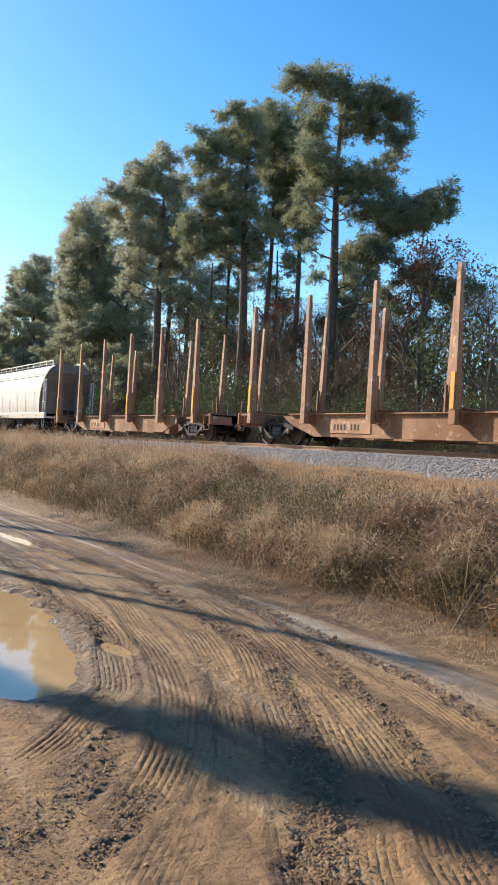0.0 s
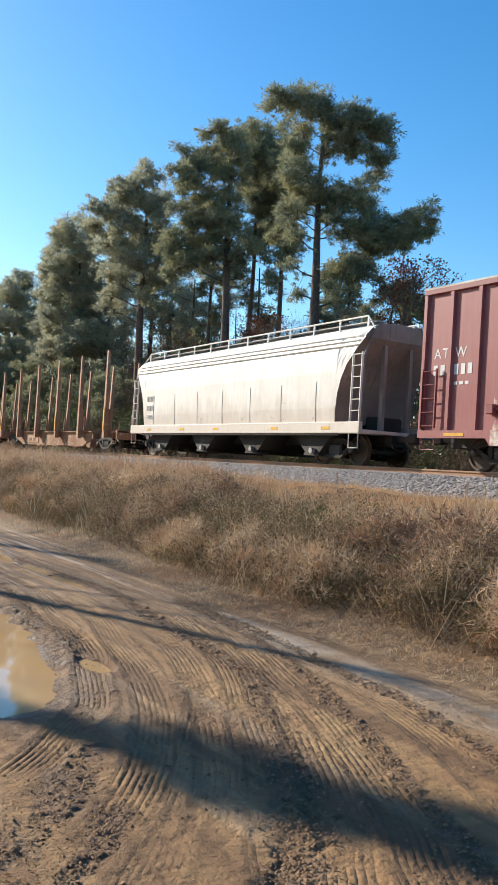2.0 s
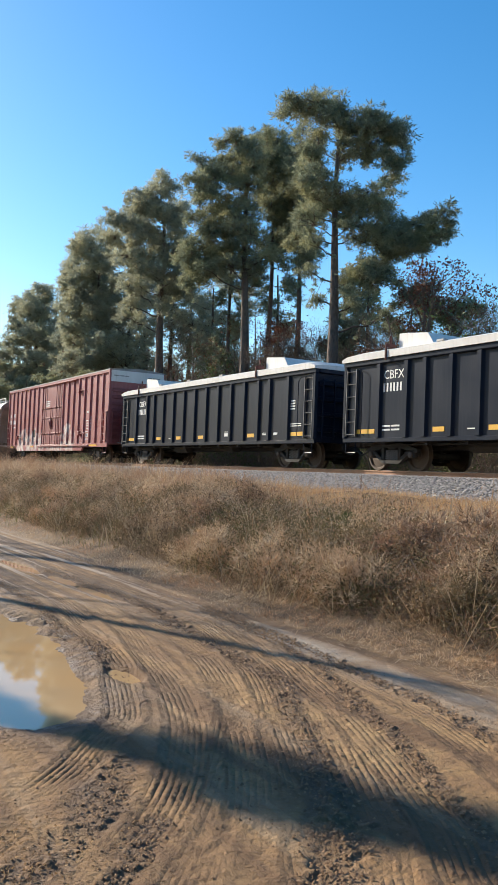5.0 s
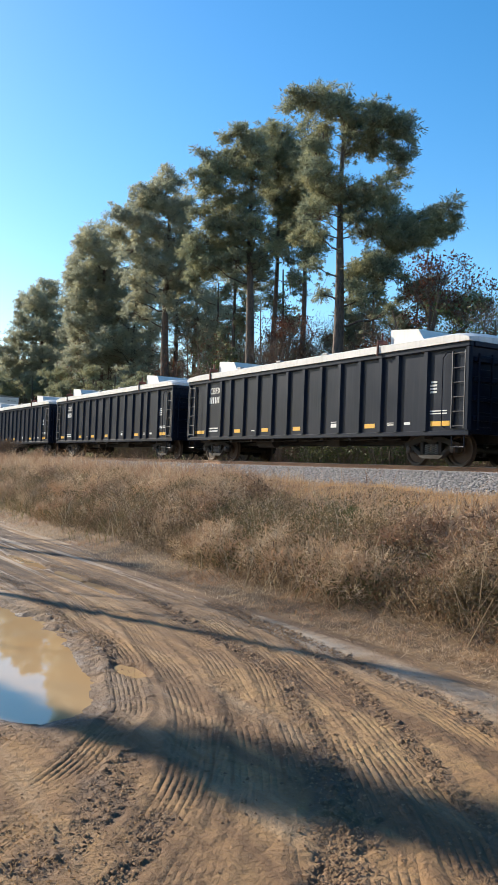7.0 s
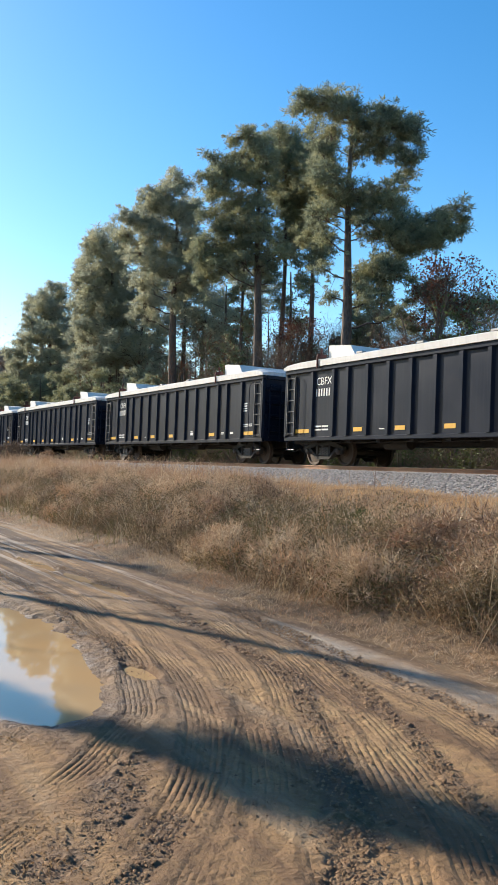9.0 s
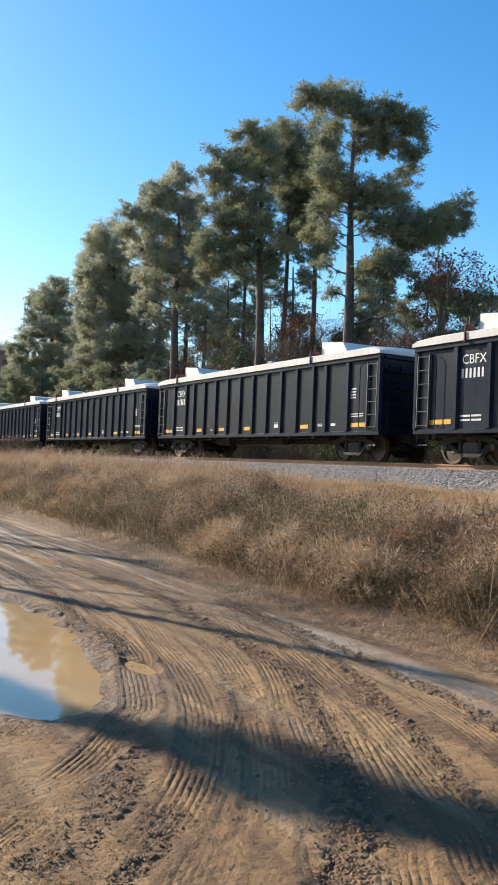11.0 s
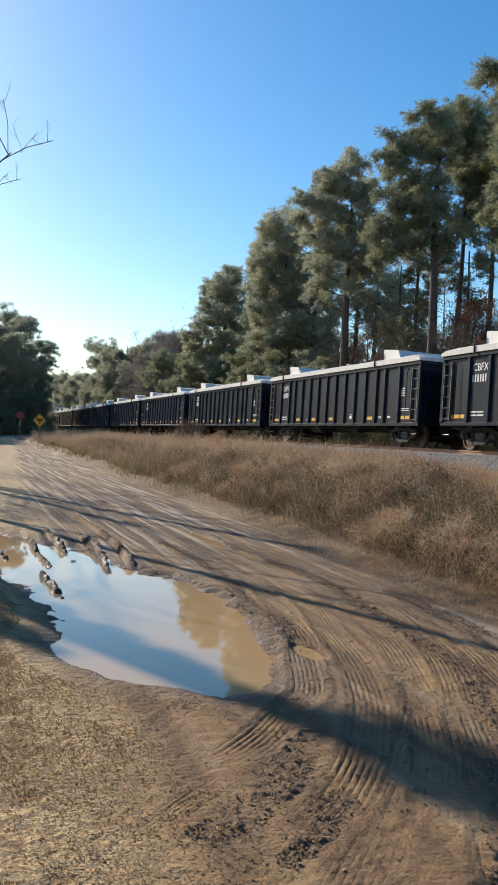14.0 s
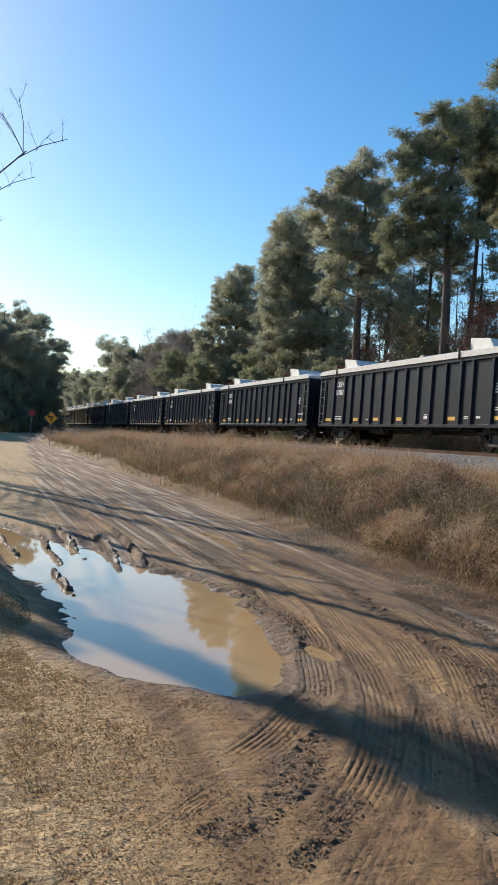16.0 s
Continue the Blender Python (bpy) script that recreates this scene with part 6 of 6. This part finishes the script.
def boxcar(s):
    L = 9.4
    car = new_car("box_car", "oxide-red ribbed box car with pale graffiti low on the side", "cars of the train", s)
    H = 4.72
    body = Buf().box(-L, L, -1.44, 1.44, 0.98, H)
    part("body", body, OXIDE, car)
    roof = Buf().prism_x([(-1.52, H - 0.02), (-1.52, H + 0.03), (0, H + 0.13), (1.52, H + 0.03), (1.52, H - 0.02)], -L - 0.03, L + 0.03)
    part("roof", roof, GREY_METAL, car)
    for y in (-1, 1):
        ya, yb = sorted((y * 1.42, y * 1.52))
        part("top_chord", Buf().box(-L, L, ya, yb, H - 0.16, H - 0.01, 0.015), OXIDE_PLAIN, car)
        part("side_sill", Buf().prism_y([(-L, 0.80), (-L, 1.0), (L, 1.0), (L, 0.80), (L - 3.6, 0.80), (L - 3.75, 0.62), (-L + 2.5, 0.62), (-L + 2.35, 0.80)], ya, yb), OXIDE, car)
        left = list(np.linspace(-L + 0.06, -1.75, 9))
        right = list(np.linspace(2.15, L - 0.06, 9))
        for x in left + right:
            w = 0.055
            o = [(x - w - 0.04, y * 1.44), (x - w, y * 1.515), (x + w, y * 1.515), (x + w + 0.04, y * 1.44)]
            part("rib", Buf().prism_z(o if y < 0 else o[::-1], 1.0, H - 0.16), OXIDE, car)
    # plug door with its rails, lock rods and gear
    door = Buf().box(-1.62, 2.02, -1.50, -1.44, 0.98, H - 0.2, 0.012)
    d = part("door", door, OXIDE_PLAIN, car, "oxide-red plug door with lock rods")
    for z in (0.92, 1.62, 2.55, 3.15, H - 0.22):
        part("door_rail", Buf().box(-1.68, 2.08, -1.55, -1.49, z, z + 0.07, 0.01), OXIDE_PLAIN, d)
    for x in (-1.35, -0.95, 0.2, 1.2, 1.75):
        part("lock_rod", Buf().tube([(x, -1.56, 1.0), (x, -1.56, 4.46 if x != 0.2 else 3.2)], 0.022, 6), OXIDE_PLAIN, d)
    part("gear_box", Buf().box(-0.1, 0.3, -1.60, -1.50, 2.0, 2.5, 0.03).lathe_y([(0.13, -1.66), (0.13, -1.62)], 0.1, 2.25, 14), OXIDE_PLAIN, d)
    for z, w in ((0.92, 5.6), (H - 0.14, 3.4)):
        part("door_track", Buf().box(-2.1, w + 1.2, -1.60, -1.52, z - 0.06, z, 0.01), OXIDE_PLAIN, car)
    for x, z in ((5.0, 3.9), (5.2, 1.55), (-6.9, 1.5)):
        part("bracket", Buf().box(x - 0.12, x + 0.12, -1.60, -1.44, z - 0.12, z + 0.12, 0.02).box(x, x + 0.9, -1.535, -1.5, z - 0.03, z + 0.03, 0.008), OXIDE_PLAIN, car)
    for e in (-1, 1):
        x0, x1 = sorted((e * (L - 0.12), e * (L - 0.62)))
        ladder(car, x0, x1, -1.5, 1.05, 2.6, 5, OXIDE_PLAIN)
        ladder(car, x0, x1, 1.5, 1.05, 2.6, 5, OXIDE_PLAIN)
        part("step", Buf().tube([(x0, -1.5, 0.86), (x0, -1.5, 0.5), (x1, -1.5, 0.5), (x1, -1.5, 0.86)], 0.018, 6), OXIDE_PLAIN, car)
        xa, xb = sorted((e * (L + 0.001), e * (L + 0.055)))
        for z in np.arange(1.3, 4.0, 0.34):
            part("end_corrugation", Buf().box(xa, xb, -1.36, 1.36, z - 0.09, z + 0.09, 0.025), OXIDE_PLAIN, car)
        xa, xb = sorted((e * (L - 0.05), e * (L + 0.04)))
        part("end_band", Buf().box(xa, xb, -1.44, 1.44, 4.12, H - 0.03), COVER, car, "white-painted band high on the end")
        marks_b = Buf()
        for y0, w in ((-1.30, 0.28), (-0.98, 0.24), (-0.70, 0.22), (0.55, 0.22), (0.82, 0.42)):
            xm = e * (L + 0.043)
            marks_b.box(min(xm, xm + e * 0.003), max(xm, xm + e * 0.003), y0, y0 + w, 4.40, 4.45)
        part("end_stencil", marks_b, GREY_METAL, car)
        end_ladder(car, e * (L + 0.05), e, -1.3, -0.85, 1.0, 2.6, 5, OXIDE_PLAIN)
        coupler(car, e * L, e)
        add_truck(car, e * 6.9)
    part("crossover_platform", Buf().box(L + 0.05, L + 0.35, -1.0, 1.0, 1.0, 1.04), GREY_METAL, car)
    under = Buf().box(-L, L, -0.35, 0.35, 0.6, 0.98, 0.02)
    for x in (-6.9, -4.6, -2.3, 0, 2.3, 4.6, 6.9):
        under.box(x - 0.08, x + 0.08, -1.42, 1.42, 0.74, 0.98)
    under.tube([(-2.9, -0.7, 0.62), (-1.8, -0.7, 0.62)], 0.2, 12).box(0.6, 1.5, -0.9, -0.5, 0.45, 0.9, 0.03)
    part("underframe", under, BLACK_FRAME, car)
    for c, x in (("A", -9.0), ("T", -8.70), ("W", -8.26)):
        lettering(car, c, x, -1.444, 2.86, 0.38)
    for d in digits(-9.0, 2.42, 2, 0.15, 0.27, 0.10) + digits(-8.26, 2.42, 3, 0.14, 0.27, 0.09) + digits(-8.25, 2.16, 3, 0.12, 0.08, 0.07):
        marks(car, [d], -1.444, "number_mark")
    x = 6.9
    marks(car, digits(x - 0.8, 2.62, 4, 0.07, 0.12, 0.03) + [(x - 0.8 + 0.0, x - 0.35, 2.2 - 0.14 * i, 2.25 - 0.14 * i) for i in range(4)] + [(x - 0.2, x - 0.1, 1.7 + 0.16 * i, 1.78 + 0.16 * i) for i in range(5)], -1.443)
    b = Buf().box(5.95, 6.5, -1.444, -1.44, 1.62, 1.66).box(5.95, 6.5, -1.444, -1.44, 1.22, 1.26).box(5.95, 5.99, -1.444, -1.44, 1.26, 1.62).box(6.46, 6.5, -1.444, -1.44, 1.26, 1.62)
    b.box(6.08, 6.2, -1.444, -1.44, 1.34, 1.54).box(6.26, 6.38, -1.444, -1.44, 1.34, 1.54)
    part("stencil_frame", b, WHITE_MARK, car)
    for x, w in ((7.4, 0.55), (3.2, 0.25), (-3.5, 0.25), (-8.1, 0.35)):
        part("reflector", Buf().box(x - w, x + w, -1.527, -1.52, 0.85, 0.93), YELLOW, car, "yellow reflective strip")
    marks(car, [(-3.9, -3.2, 1.5, 1.95)], -1.444, "dark_panel", BLACK_FRAME)
    marks(car, [(-0.95, -0.2, 3.55 - 0.13 * i, 3.61 - 0.13 * i) for i in range(4)], -1.503, "door_mark")
    return car


def hopper(s, L=7.75):
    """A pale curved-side covered hopper."""
    car = new_car("hopper_car", "pale covered hopper car with curved dusty sides", "hopper cars of the train", s)
    prof = [(1.47, 1.25), (1.51, 1.7), (1.53, 2.4), (1.53, 3.1), (1.48, 3.5), (1.36, 3.83), (1.12, 4.08), (0.78, 4.22), (0.0, 4.28)]

    def section(zb):
        ys = [p[0] for p in prof]
        zs = [p[1] for p in prof]
        zz = [zb] + [zb + (4.28 - zb) * k for k in (0.15, 0.32, 0.5, 0.68, 0.82, 0.91, 0.965)]
        side = [(float(np.interp(z, zs, ys)), z) for z in zz]
        return [(-y, z) for y, z in side] + [(0, 4.28)] + [(y, z) for y, z in side[::-1]]

    xs = [(-L + 0.12, 3.75), (-L + 0.4, 3.40), (-L + 0.75, 2.98), (-L + 1.0, 2.55), (-L + 1.15, 2.1), (-L + 1.22, 1.6), (-L + 1.25, 1.25)]
    xs = xs + list(np.array([(x, 1.25) for x in np.linspace(-L + 2.6, L - 2.6, 8)])) + [(-x, z) for x, z in xs[::-1]]
    vs, n = [], 17
    for x, zb in xs:
        vs += [(x, y, z) for y, z in section(zb)]
    fs = [tuple(range(n)), tuple(range(len(vs) - 1, len(vs) - n - 1, -1))]
    fs += [(r * n + i, (r + 1) * n + i, (r + 1) * n + (i + 1) % n, r * n + (i + 1) % n) for r in range(len(xs) - 1) for i in range(n)]
    body = part("body", Buf().add(vs, fs), HOPPER, car)
    body.data.materials.append(SHADED_GRIMY_END)
    # faces turned to the ends or down: grime plus shade in the colour
    for f in body.data.polygons:
        if abs(f.normal.x) > 0.45 or f.normal.z < -0.3:
            f.material_index = 1
    for y in (-1, 1):
        ya, yb = sorted((y * 1.40, y * 1.54))
        part("side_sill", Buf().box(-L, L, ya, yb, 0.92, 1.27, 0.02), HOPPER, car)
        part("lower_rail", Buf().box(-L + 1, L - 1, min(y * 1.38, y * 1.5), max(y * 1.38, y * 1.5), 0.86, 0.92, 0.01), BLACK_FRAME, car)
        for z, yy in ((3.52, 1.478), (3.66, 1.435), (3.80, 1.376)):
            part("bead", Buf().box(-L + 0.3, L - 0.3, min(y * (yy - 0.02), y * (yy + 0.022)), max(y * (yy - 0.02), y * (yy + 0.022)), z, z + 0.03, 0.006), HOPPER, car)
        for x in np.linspace(-L + 2.2, L - 2.2, 7):
            part("seam", Buf().tube([(x, y * (float(np.interp(z, [q[1] for q in prof], [q[0] for q in prof])) + 0.002), z) for z in (1.27, 1.6, 2.0, 2.5)], 0.011, 5), HOPPER, car)
        rail_b = Buf().tube([(-L + 0.05, y * 1.1, 4.02), (-L + 0.5, y * 1.0, 4.46), (L - 0.5, y * 1.0, 4.46), (L - 0.05, y * 1.1, 4.02)], 0.026, 6)
        for x in np.linspace(-L + 0.5, L - 0.5, 12):
            rail_b.box(x - 0.025, x + 0.025, y * 1.0 - 0.02, y * 1.0 + 0.02, 4.1, 4.46)
        part("roof_railing", rail_b, HOPPER, car)
        part("running_board", Buf().box(-L + 0.2, L - 0.2, min(y * 0.55, y * 0.95), max(y * 0.55, y * 0.95), 4.27, 4.31, 0.008), GREY_METAL, car)
    for i, x in enumerate(np.linspace(-L + 2.6, L - 2.6, 4)):
        part("roof_hatch", Buf().tube([(x, 0, 4.26), (x, 0, 4.36), (x, 0, 4.42)], [0.38, 0.38, 0.25], 16), HOPPER, car)
        o = [(x - 1.35, 1.25), (x - 0.35, 0.32), (x + 0.35, 0.32), (x + 1.35, 1.25)]
        part("discharge_bin", Buf().prism_y(o[::-1], -1.25, 1.25), BLACK_FRAME, car)
        part("outlet_gate", Buf().box(x - 0.4, x + 0.4, -1.28, 1.28, 0.24, 0.33, 0.01), BLACK_FRAME, car)
        part("gate_spindle", Buf().lathe_y([(0.09, -1.40), (0.09, -1.28)], x + 0.1, 0.40, 12), GREY_METAL, car, "pale round gate spindle")
    for e in (-1, 1):
        xa, xb = sorted((e * (L - 0.9), e * L))
        part("end_platform", Buf().box(xa, xb, -1.40, 1.40, 0.95, 1.05, 0.01), HOPPER, car)
        post = Buf()
        for y in (-1.42, 1.42):
            post.tube([(e * (L - 0.08), y, 1.25), (e * (L - 0.08), y, 3.2), (e * (L - 0.05), y * 0.78, 4.02)], 0.03, 6)
        for y in (-0.5, 0.5):
            post.box(*sorted((e * (L - 0.35), e * (L - 0.2))), y - 0.06, y + 0.06, 1.05, 3.6)
        part("end_post", post, SHADED_GRIMY_END, car)
        x0, x1 = sorted((e * (L - 0.08), e * (L - 0.5)))
        ladder(car, x0, x1, -1.45, 1.2, 3.3, 7, HOPPER)
        ladder(car, x0, x1, 1.45, 1.2, 3.3, 7, HOPPER)
        part("step", Buf().tube([(x0, -1.5, 0.95), (x0, -1.5, 0.5), (x1, -1.5, 0.5), (x1, -1.5, 0.95)], 0.018, 6), HOPPER, car)
        part("brake_gear", Buf().box(*sorted((e * (L - 1.0), e * (L - 0.55))), -0.5, 0.6, 1.06, 1.5, 0.04), BLACK_FRAME, car)
        coupler(car, e * L, e)
        add_truck(car, e * (L - 1.75))
    part("underframe", Buf().box(-L, L, -0.3, 0.3, 0.62, 0.95, 0.02), BLACK_FRAME, car)
    for x, w in ((-L + 1.9, 0.16), (-L + 4.9, 0.2), (-L + 7.6, 0.2), (L - 4.4, 0.2), (L - 1.6, 0.2)):
        part("reflector", Buf().box(x - w, x + w, -1.547, -1.54, 1.04, 1.13), YELLOW, car, "yellow reflective strip")
    x = -L + 1.55
    marks(car, digits(x, 2.28, 4, 0.10, 0.22, 0.05) + digits(x, 1.9, 5, 0.09, 0.2, 0.045) + [(x, x + 0.55, 1.66, 1.69), (x, x + 0.55, 1.58, 1.61)], -1.536, "stencil_mark", GREY_METAL)
    return car


def log_car(s):
    """A skeleton log car: cross bearers with tall side stakes on a deep spine; half length 9.9."""
    L = 9.6
    car = new_car("log_car", "empty rust-orange log car with tall bleached stakes", "log cars of the train", s)
    spine = [(-L, 0.72), (-L, 1.02), (L, 1.02), (L, 0.72), (5.9, 0.72), (4.6, 0.26), (-4.6, 0.26), (-5.9, 0.72)]
    part("spine", Buf().prism_y(spine, -0.42, 0.42), LOGCAR, car)
    for y in (-1, 1):
        ya, yb = sorted((y * 1.16, y * 1.24))
        part("side_plate", Buf().prism_y([(-6.3, 0.70), (-6.3, 1.0), (6.3, 1.0), (6.3, 0.70), (4.9, 0.30), (-4.9, 0.30)], ya, yb), LOGCAR, car)
        part("side_flange", Buf().box(-6.3, 6.3, min(y * 1.14, y * 1.34), max(y * 1.14, y * 1.34), 1.0, 1.04, 0.008), LOGCAR, car)
    for i in range(6):
        x = -8.45 + 3.38 * i
        part("bolster", Buf().prism_x([(-1.46, 0.78), (-1.46, 1.10), (-1.0, 1.02), (1.0, 1.02), (1.46, 1.10), (1.46, 0.78), (1.0, 0.70), (-1.0, 0.70)], x - 0.16, x + 0.16), LOGCAR, car)
        part("saddle", Buf().box(x - 0.2, x + 0.2, -1.3, 1.3, 1.10, 1.14, 0.01), LOGCAR, car)
        for y in (-1, 1):
            z0, z1 = 0.70, 4.86
            vs = []
            for z, hw, hd in ((z0, 0.115, 0.11), (z0 + 0.55, 0.11, 0.105), (z1 - 0.05, 0.068, 0.055), (z1, 0.05, 0.045)):
                yc = y * (1.50 + 0.015 * z)
                vs += [(x - hw, yc - hd, z), (x + hw, yc - hd, z), (x + hw, yc + hd, z), (x - hw, yc + hd, z)]
            fs = [(3, 2, 1, 0), (12, 13, 14, 15)] + [(r * 4 + k, r * 4 + (k + 1) % 4, r * 4 + 4 + (k + 1) % 4, r * 4 + 4 + k) for r in range(3) for k in range(4)]
            st = part("stake", Buf().add(vs, fs), STAKE, car)
            part("stake_web", Buf().box(x - 0.03, x + 0.03, y * 1.36 - 0.05, y * 1.36 + 0.05, 1.1, 2.1), LOGCAR, st)
            if i in (0, 3, 5):
                part("reflector", Buf().box(x - 0.07, x + 0.07, *sorted((y * 1.632, y * 1.645)), 1.10, 2.05), YELLOW, st, "yellow reflective band")
    for e in (-1, 1):
        xa, xb = sorted((e * 8.75, e * L))
        part("end_platform", Buf().box(xa, xb, -1.35, 1.35, 0.98, 1.06, 0.01), LOGCAR, car)
        part("end_sill", Buf().box(*sorted((e * (L - 0.1), e * L)), -1.4, 1.4, 0.66, 1.08, 0.015), STAKE, car)
        x0, x1 = sorted((e * (L - 0.1), e * (L - 0.5)))
        part("step", Buf().tube([(x0, -1.4, 1.0), (x0, -1.4, 0.45), (x1, -1.4, 0.45), (x1, -1.4, 1.0)], 0.018, 6), STAKE, car)
        part("hand_rail", Buf().tube([(e * (L - 0.05), -1.3, 1.08), (e * (L - 0.05), -1.3, 1.5), (e * (L - 0.05), -0.6, 1.5), (e * (L - 0.05), -0.6, 1.08)], 0.016, 6), STAKE, car)
        coupler(car, e * L, e)
        add_truck(car, e * 7.5)
    part("brake_reservoir", Buf().tube([(-1.2, -0.75, 0.55), (0.1, -0.75, 0.55)], 0.2, 12), BLACK_FRAME, car)
    plate = part("plate", Buf().box(-4.0, -2.0, -1.262, -1.24, 0.42, 0.80, 0.004), STAKE, car, "bleached plate with worn marks")
    for x0, x1, z0, z1 in digits(-3.8, 0.52, 4, 0.08, 0.18, 0.09) + digits(-2.95, 0.52, 3, 0.08, 0.18, 0.09):
        part("plate_mark", Buf().box(x0, x1, -1.266, -1.262, z0, z1), BLACK_FRAME, plate)
    return car


for s in (-108.0,):
    hopper(s)
for s in (-89.1, -67.75):
    log_car(s)
hopper(-48.4, 7.95)
boxcar(-28.65)
for i in range(13):
    gondola(-17.4 + 8.12 + 17.75 * i)


# ---- signs by the far crossing ----
def build_signs():
    k = worn_paint("sign_yellow", (0.72, 0.33, 0.02), (0.6, 0.27, 0.03), 0.5, 0, 0.3, streak=False).m
    red = worn_paint("sign_red", (0.42, 0.03, 0.03), (0.5, 0.12, 0.10), 0.5, 0, 0.4, streak=False).m
    x, y = -75.0, 6.15
    z0 = float(base_z(np.array([x]), np.array([y]))[0])
    sign = tagged(new("warning_sign"), "yellow diamond warning sign on a metal post", "road sign")
    sign.location = (x, y, z0 - 0.1)
    part("post", Buf().box(-0.03, 0.03, -0.03, 0.03, 0, 2.5), GREY_METAL, sign)
    zc, h = 2.46 - z0 + 0.1, 0.54
    pl = part("panel", Buf().prism_x([(-h, zc), (0, zc - h), (h, zc), (0, zc + h)], 0.03, 0.04), k, sign, "yellow diamond panel with a black symbol")
    sym = Buf().box(0.041, 0.046, -0.05, 0.05, zc - 0.26, zc + 0.06).box(0.041, 0.046, -0.24, 0.22, zc + 0.06, zc + 0.15).box(0.041, 0.046, -0.26, -0.14, zc - 0.02, zc + 0.22).box(0.041, 0.046, 0.12, 0.2, zc - 0.1, zc + 0.2)
    part("symbol", sym, BLACK_FRAME, pl)
    x, y = -98.0, 5.95
    z0 = float(base_z(np.array([x]), np.array([y]))[0])
    stop = tagged(new("stop_sign"), "faded red octagonal stop sign on a post", "road sign")
    stop.location = (x, y, z0 - 0.1)
    zc, r = 3.15 - z0 + 0.1, 0.40
    part("post", Buf().box(-0.03, 0.03, -0.03, 0.03, 0, zc + 0.3), GREY_METAL, stop)
    part("panel", Buf().prism_x([(r * math.cos(a0), zc + r * math.sin(a0)) for a0 in np.arange(8) * math.pi / 4 + math.pi / 8], 0.03, 0.04), red, stop, "faded red octagon")


build_signs()


# ---- what moves ----
TRAVEL = [(0.0, -49.8), (0.5, -42.55), (1.0, -35.4), (1.5, -28.2), (2.0, -21.15), (2.5, -14.1), (3.0, -7.1), (3.5, 0.0), (4.0, 7.15), (4.5, 14.35),
          (7.0, 50.5), (7.5, 57.6), (8.0, 64.7), (8.5, 71.8), (9.0, 79.0), (11.5, 115.0), (12.0, 122.2), (12.5, 129.4), (13.0, 136.6),
          (13.5, 143.9), (14.0, 151.2), (14.5, 158.6), (15.0, 166.0), (15.5, 173.5), (16.0, 181.2)]


def motions():
    for car, s in CARS:
        walk(car, [(t, pose(s - d, TRACK_Y, RAIL_Z)) for t, d in TRAVEL])
    # the train runs towards -x, so the wheels turn over backwards; all wheelsets turn alike
    ts, ds = [t for t, _ in TRAVEL], [d for _, d in TRAVEL]
    for store, dx in ((WHEELS_LEAD, -0.885), (WHEELS_TRAIL, 0.885)):
        rows = []
        for k in range(16 * FPS + 1):
            turn = -math.degrees((np.interp(k / FPS, ts, ds) - ds[0]) / WHEEL_R)
            rows.append((k / FPS, pose(dx, 0, WHEEL_R, 0, turn % 360, 0)))
        walk(store[0], rows)
        keys = store[0].animation_data
        for w in store[1:]:
            w.rotation_mode = "QUATERNION"
            w.animation_data_create()
            w.animation_data.action, w.animation_data.action_slot = keys.action, keys.action_slot


motions()
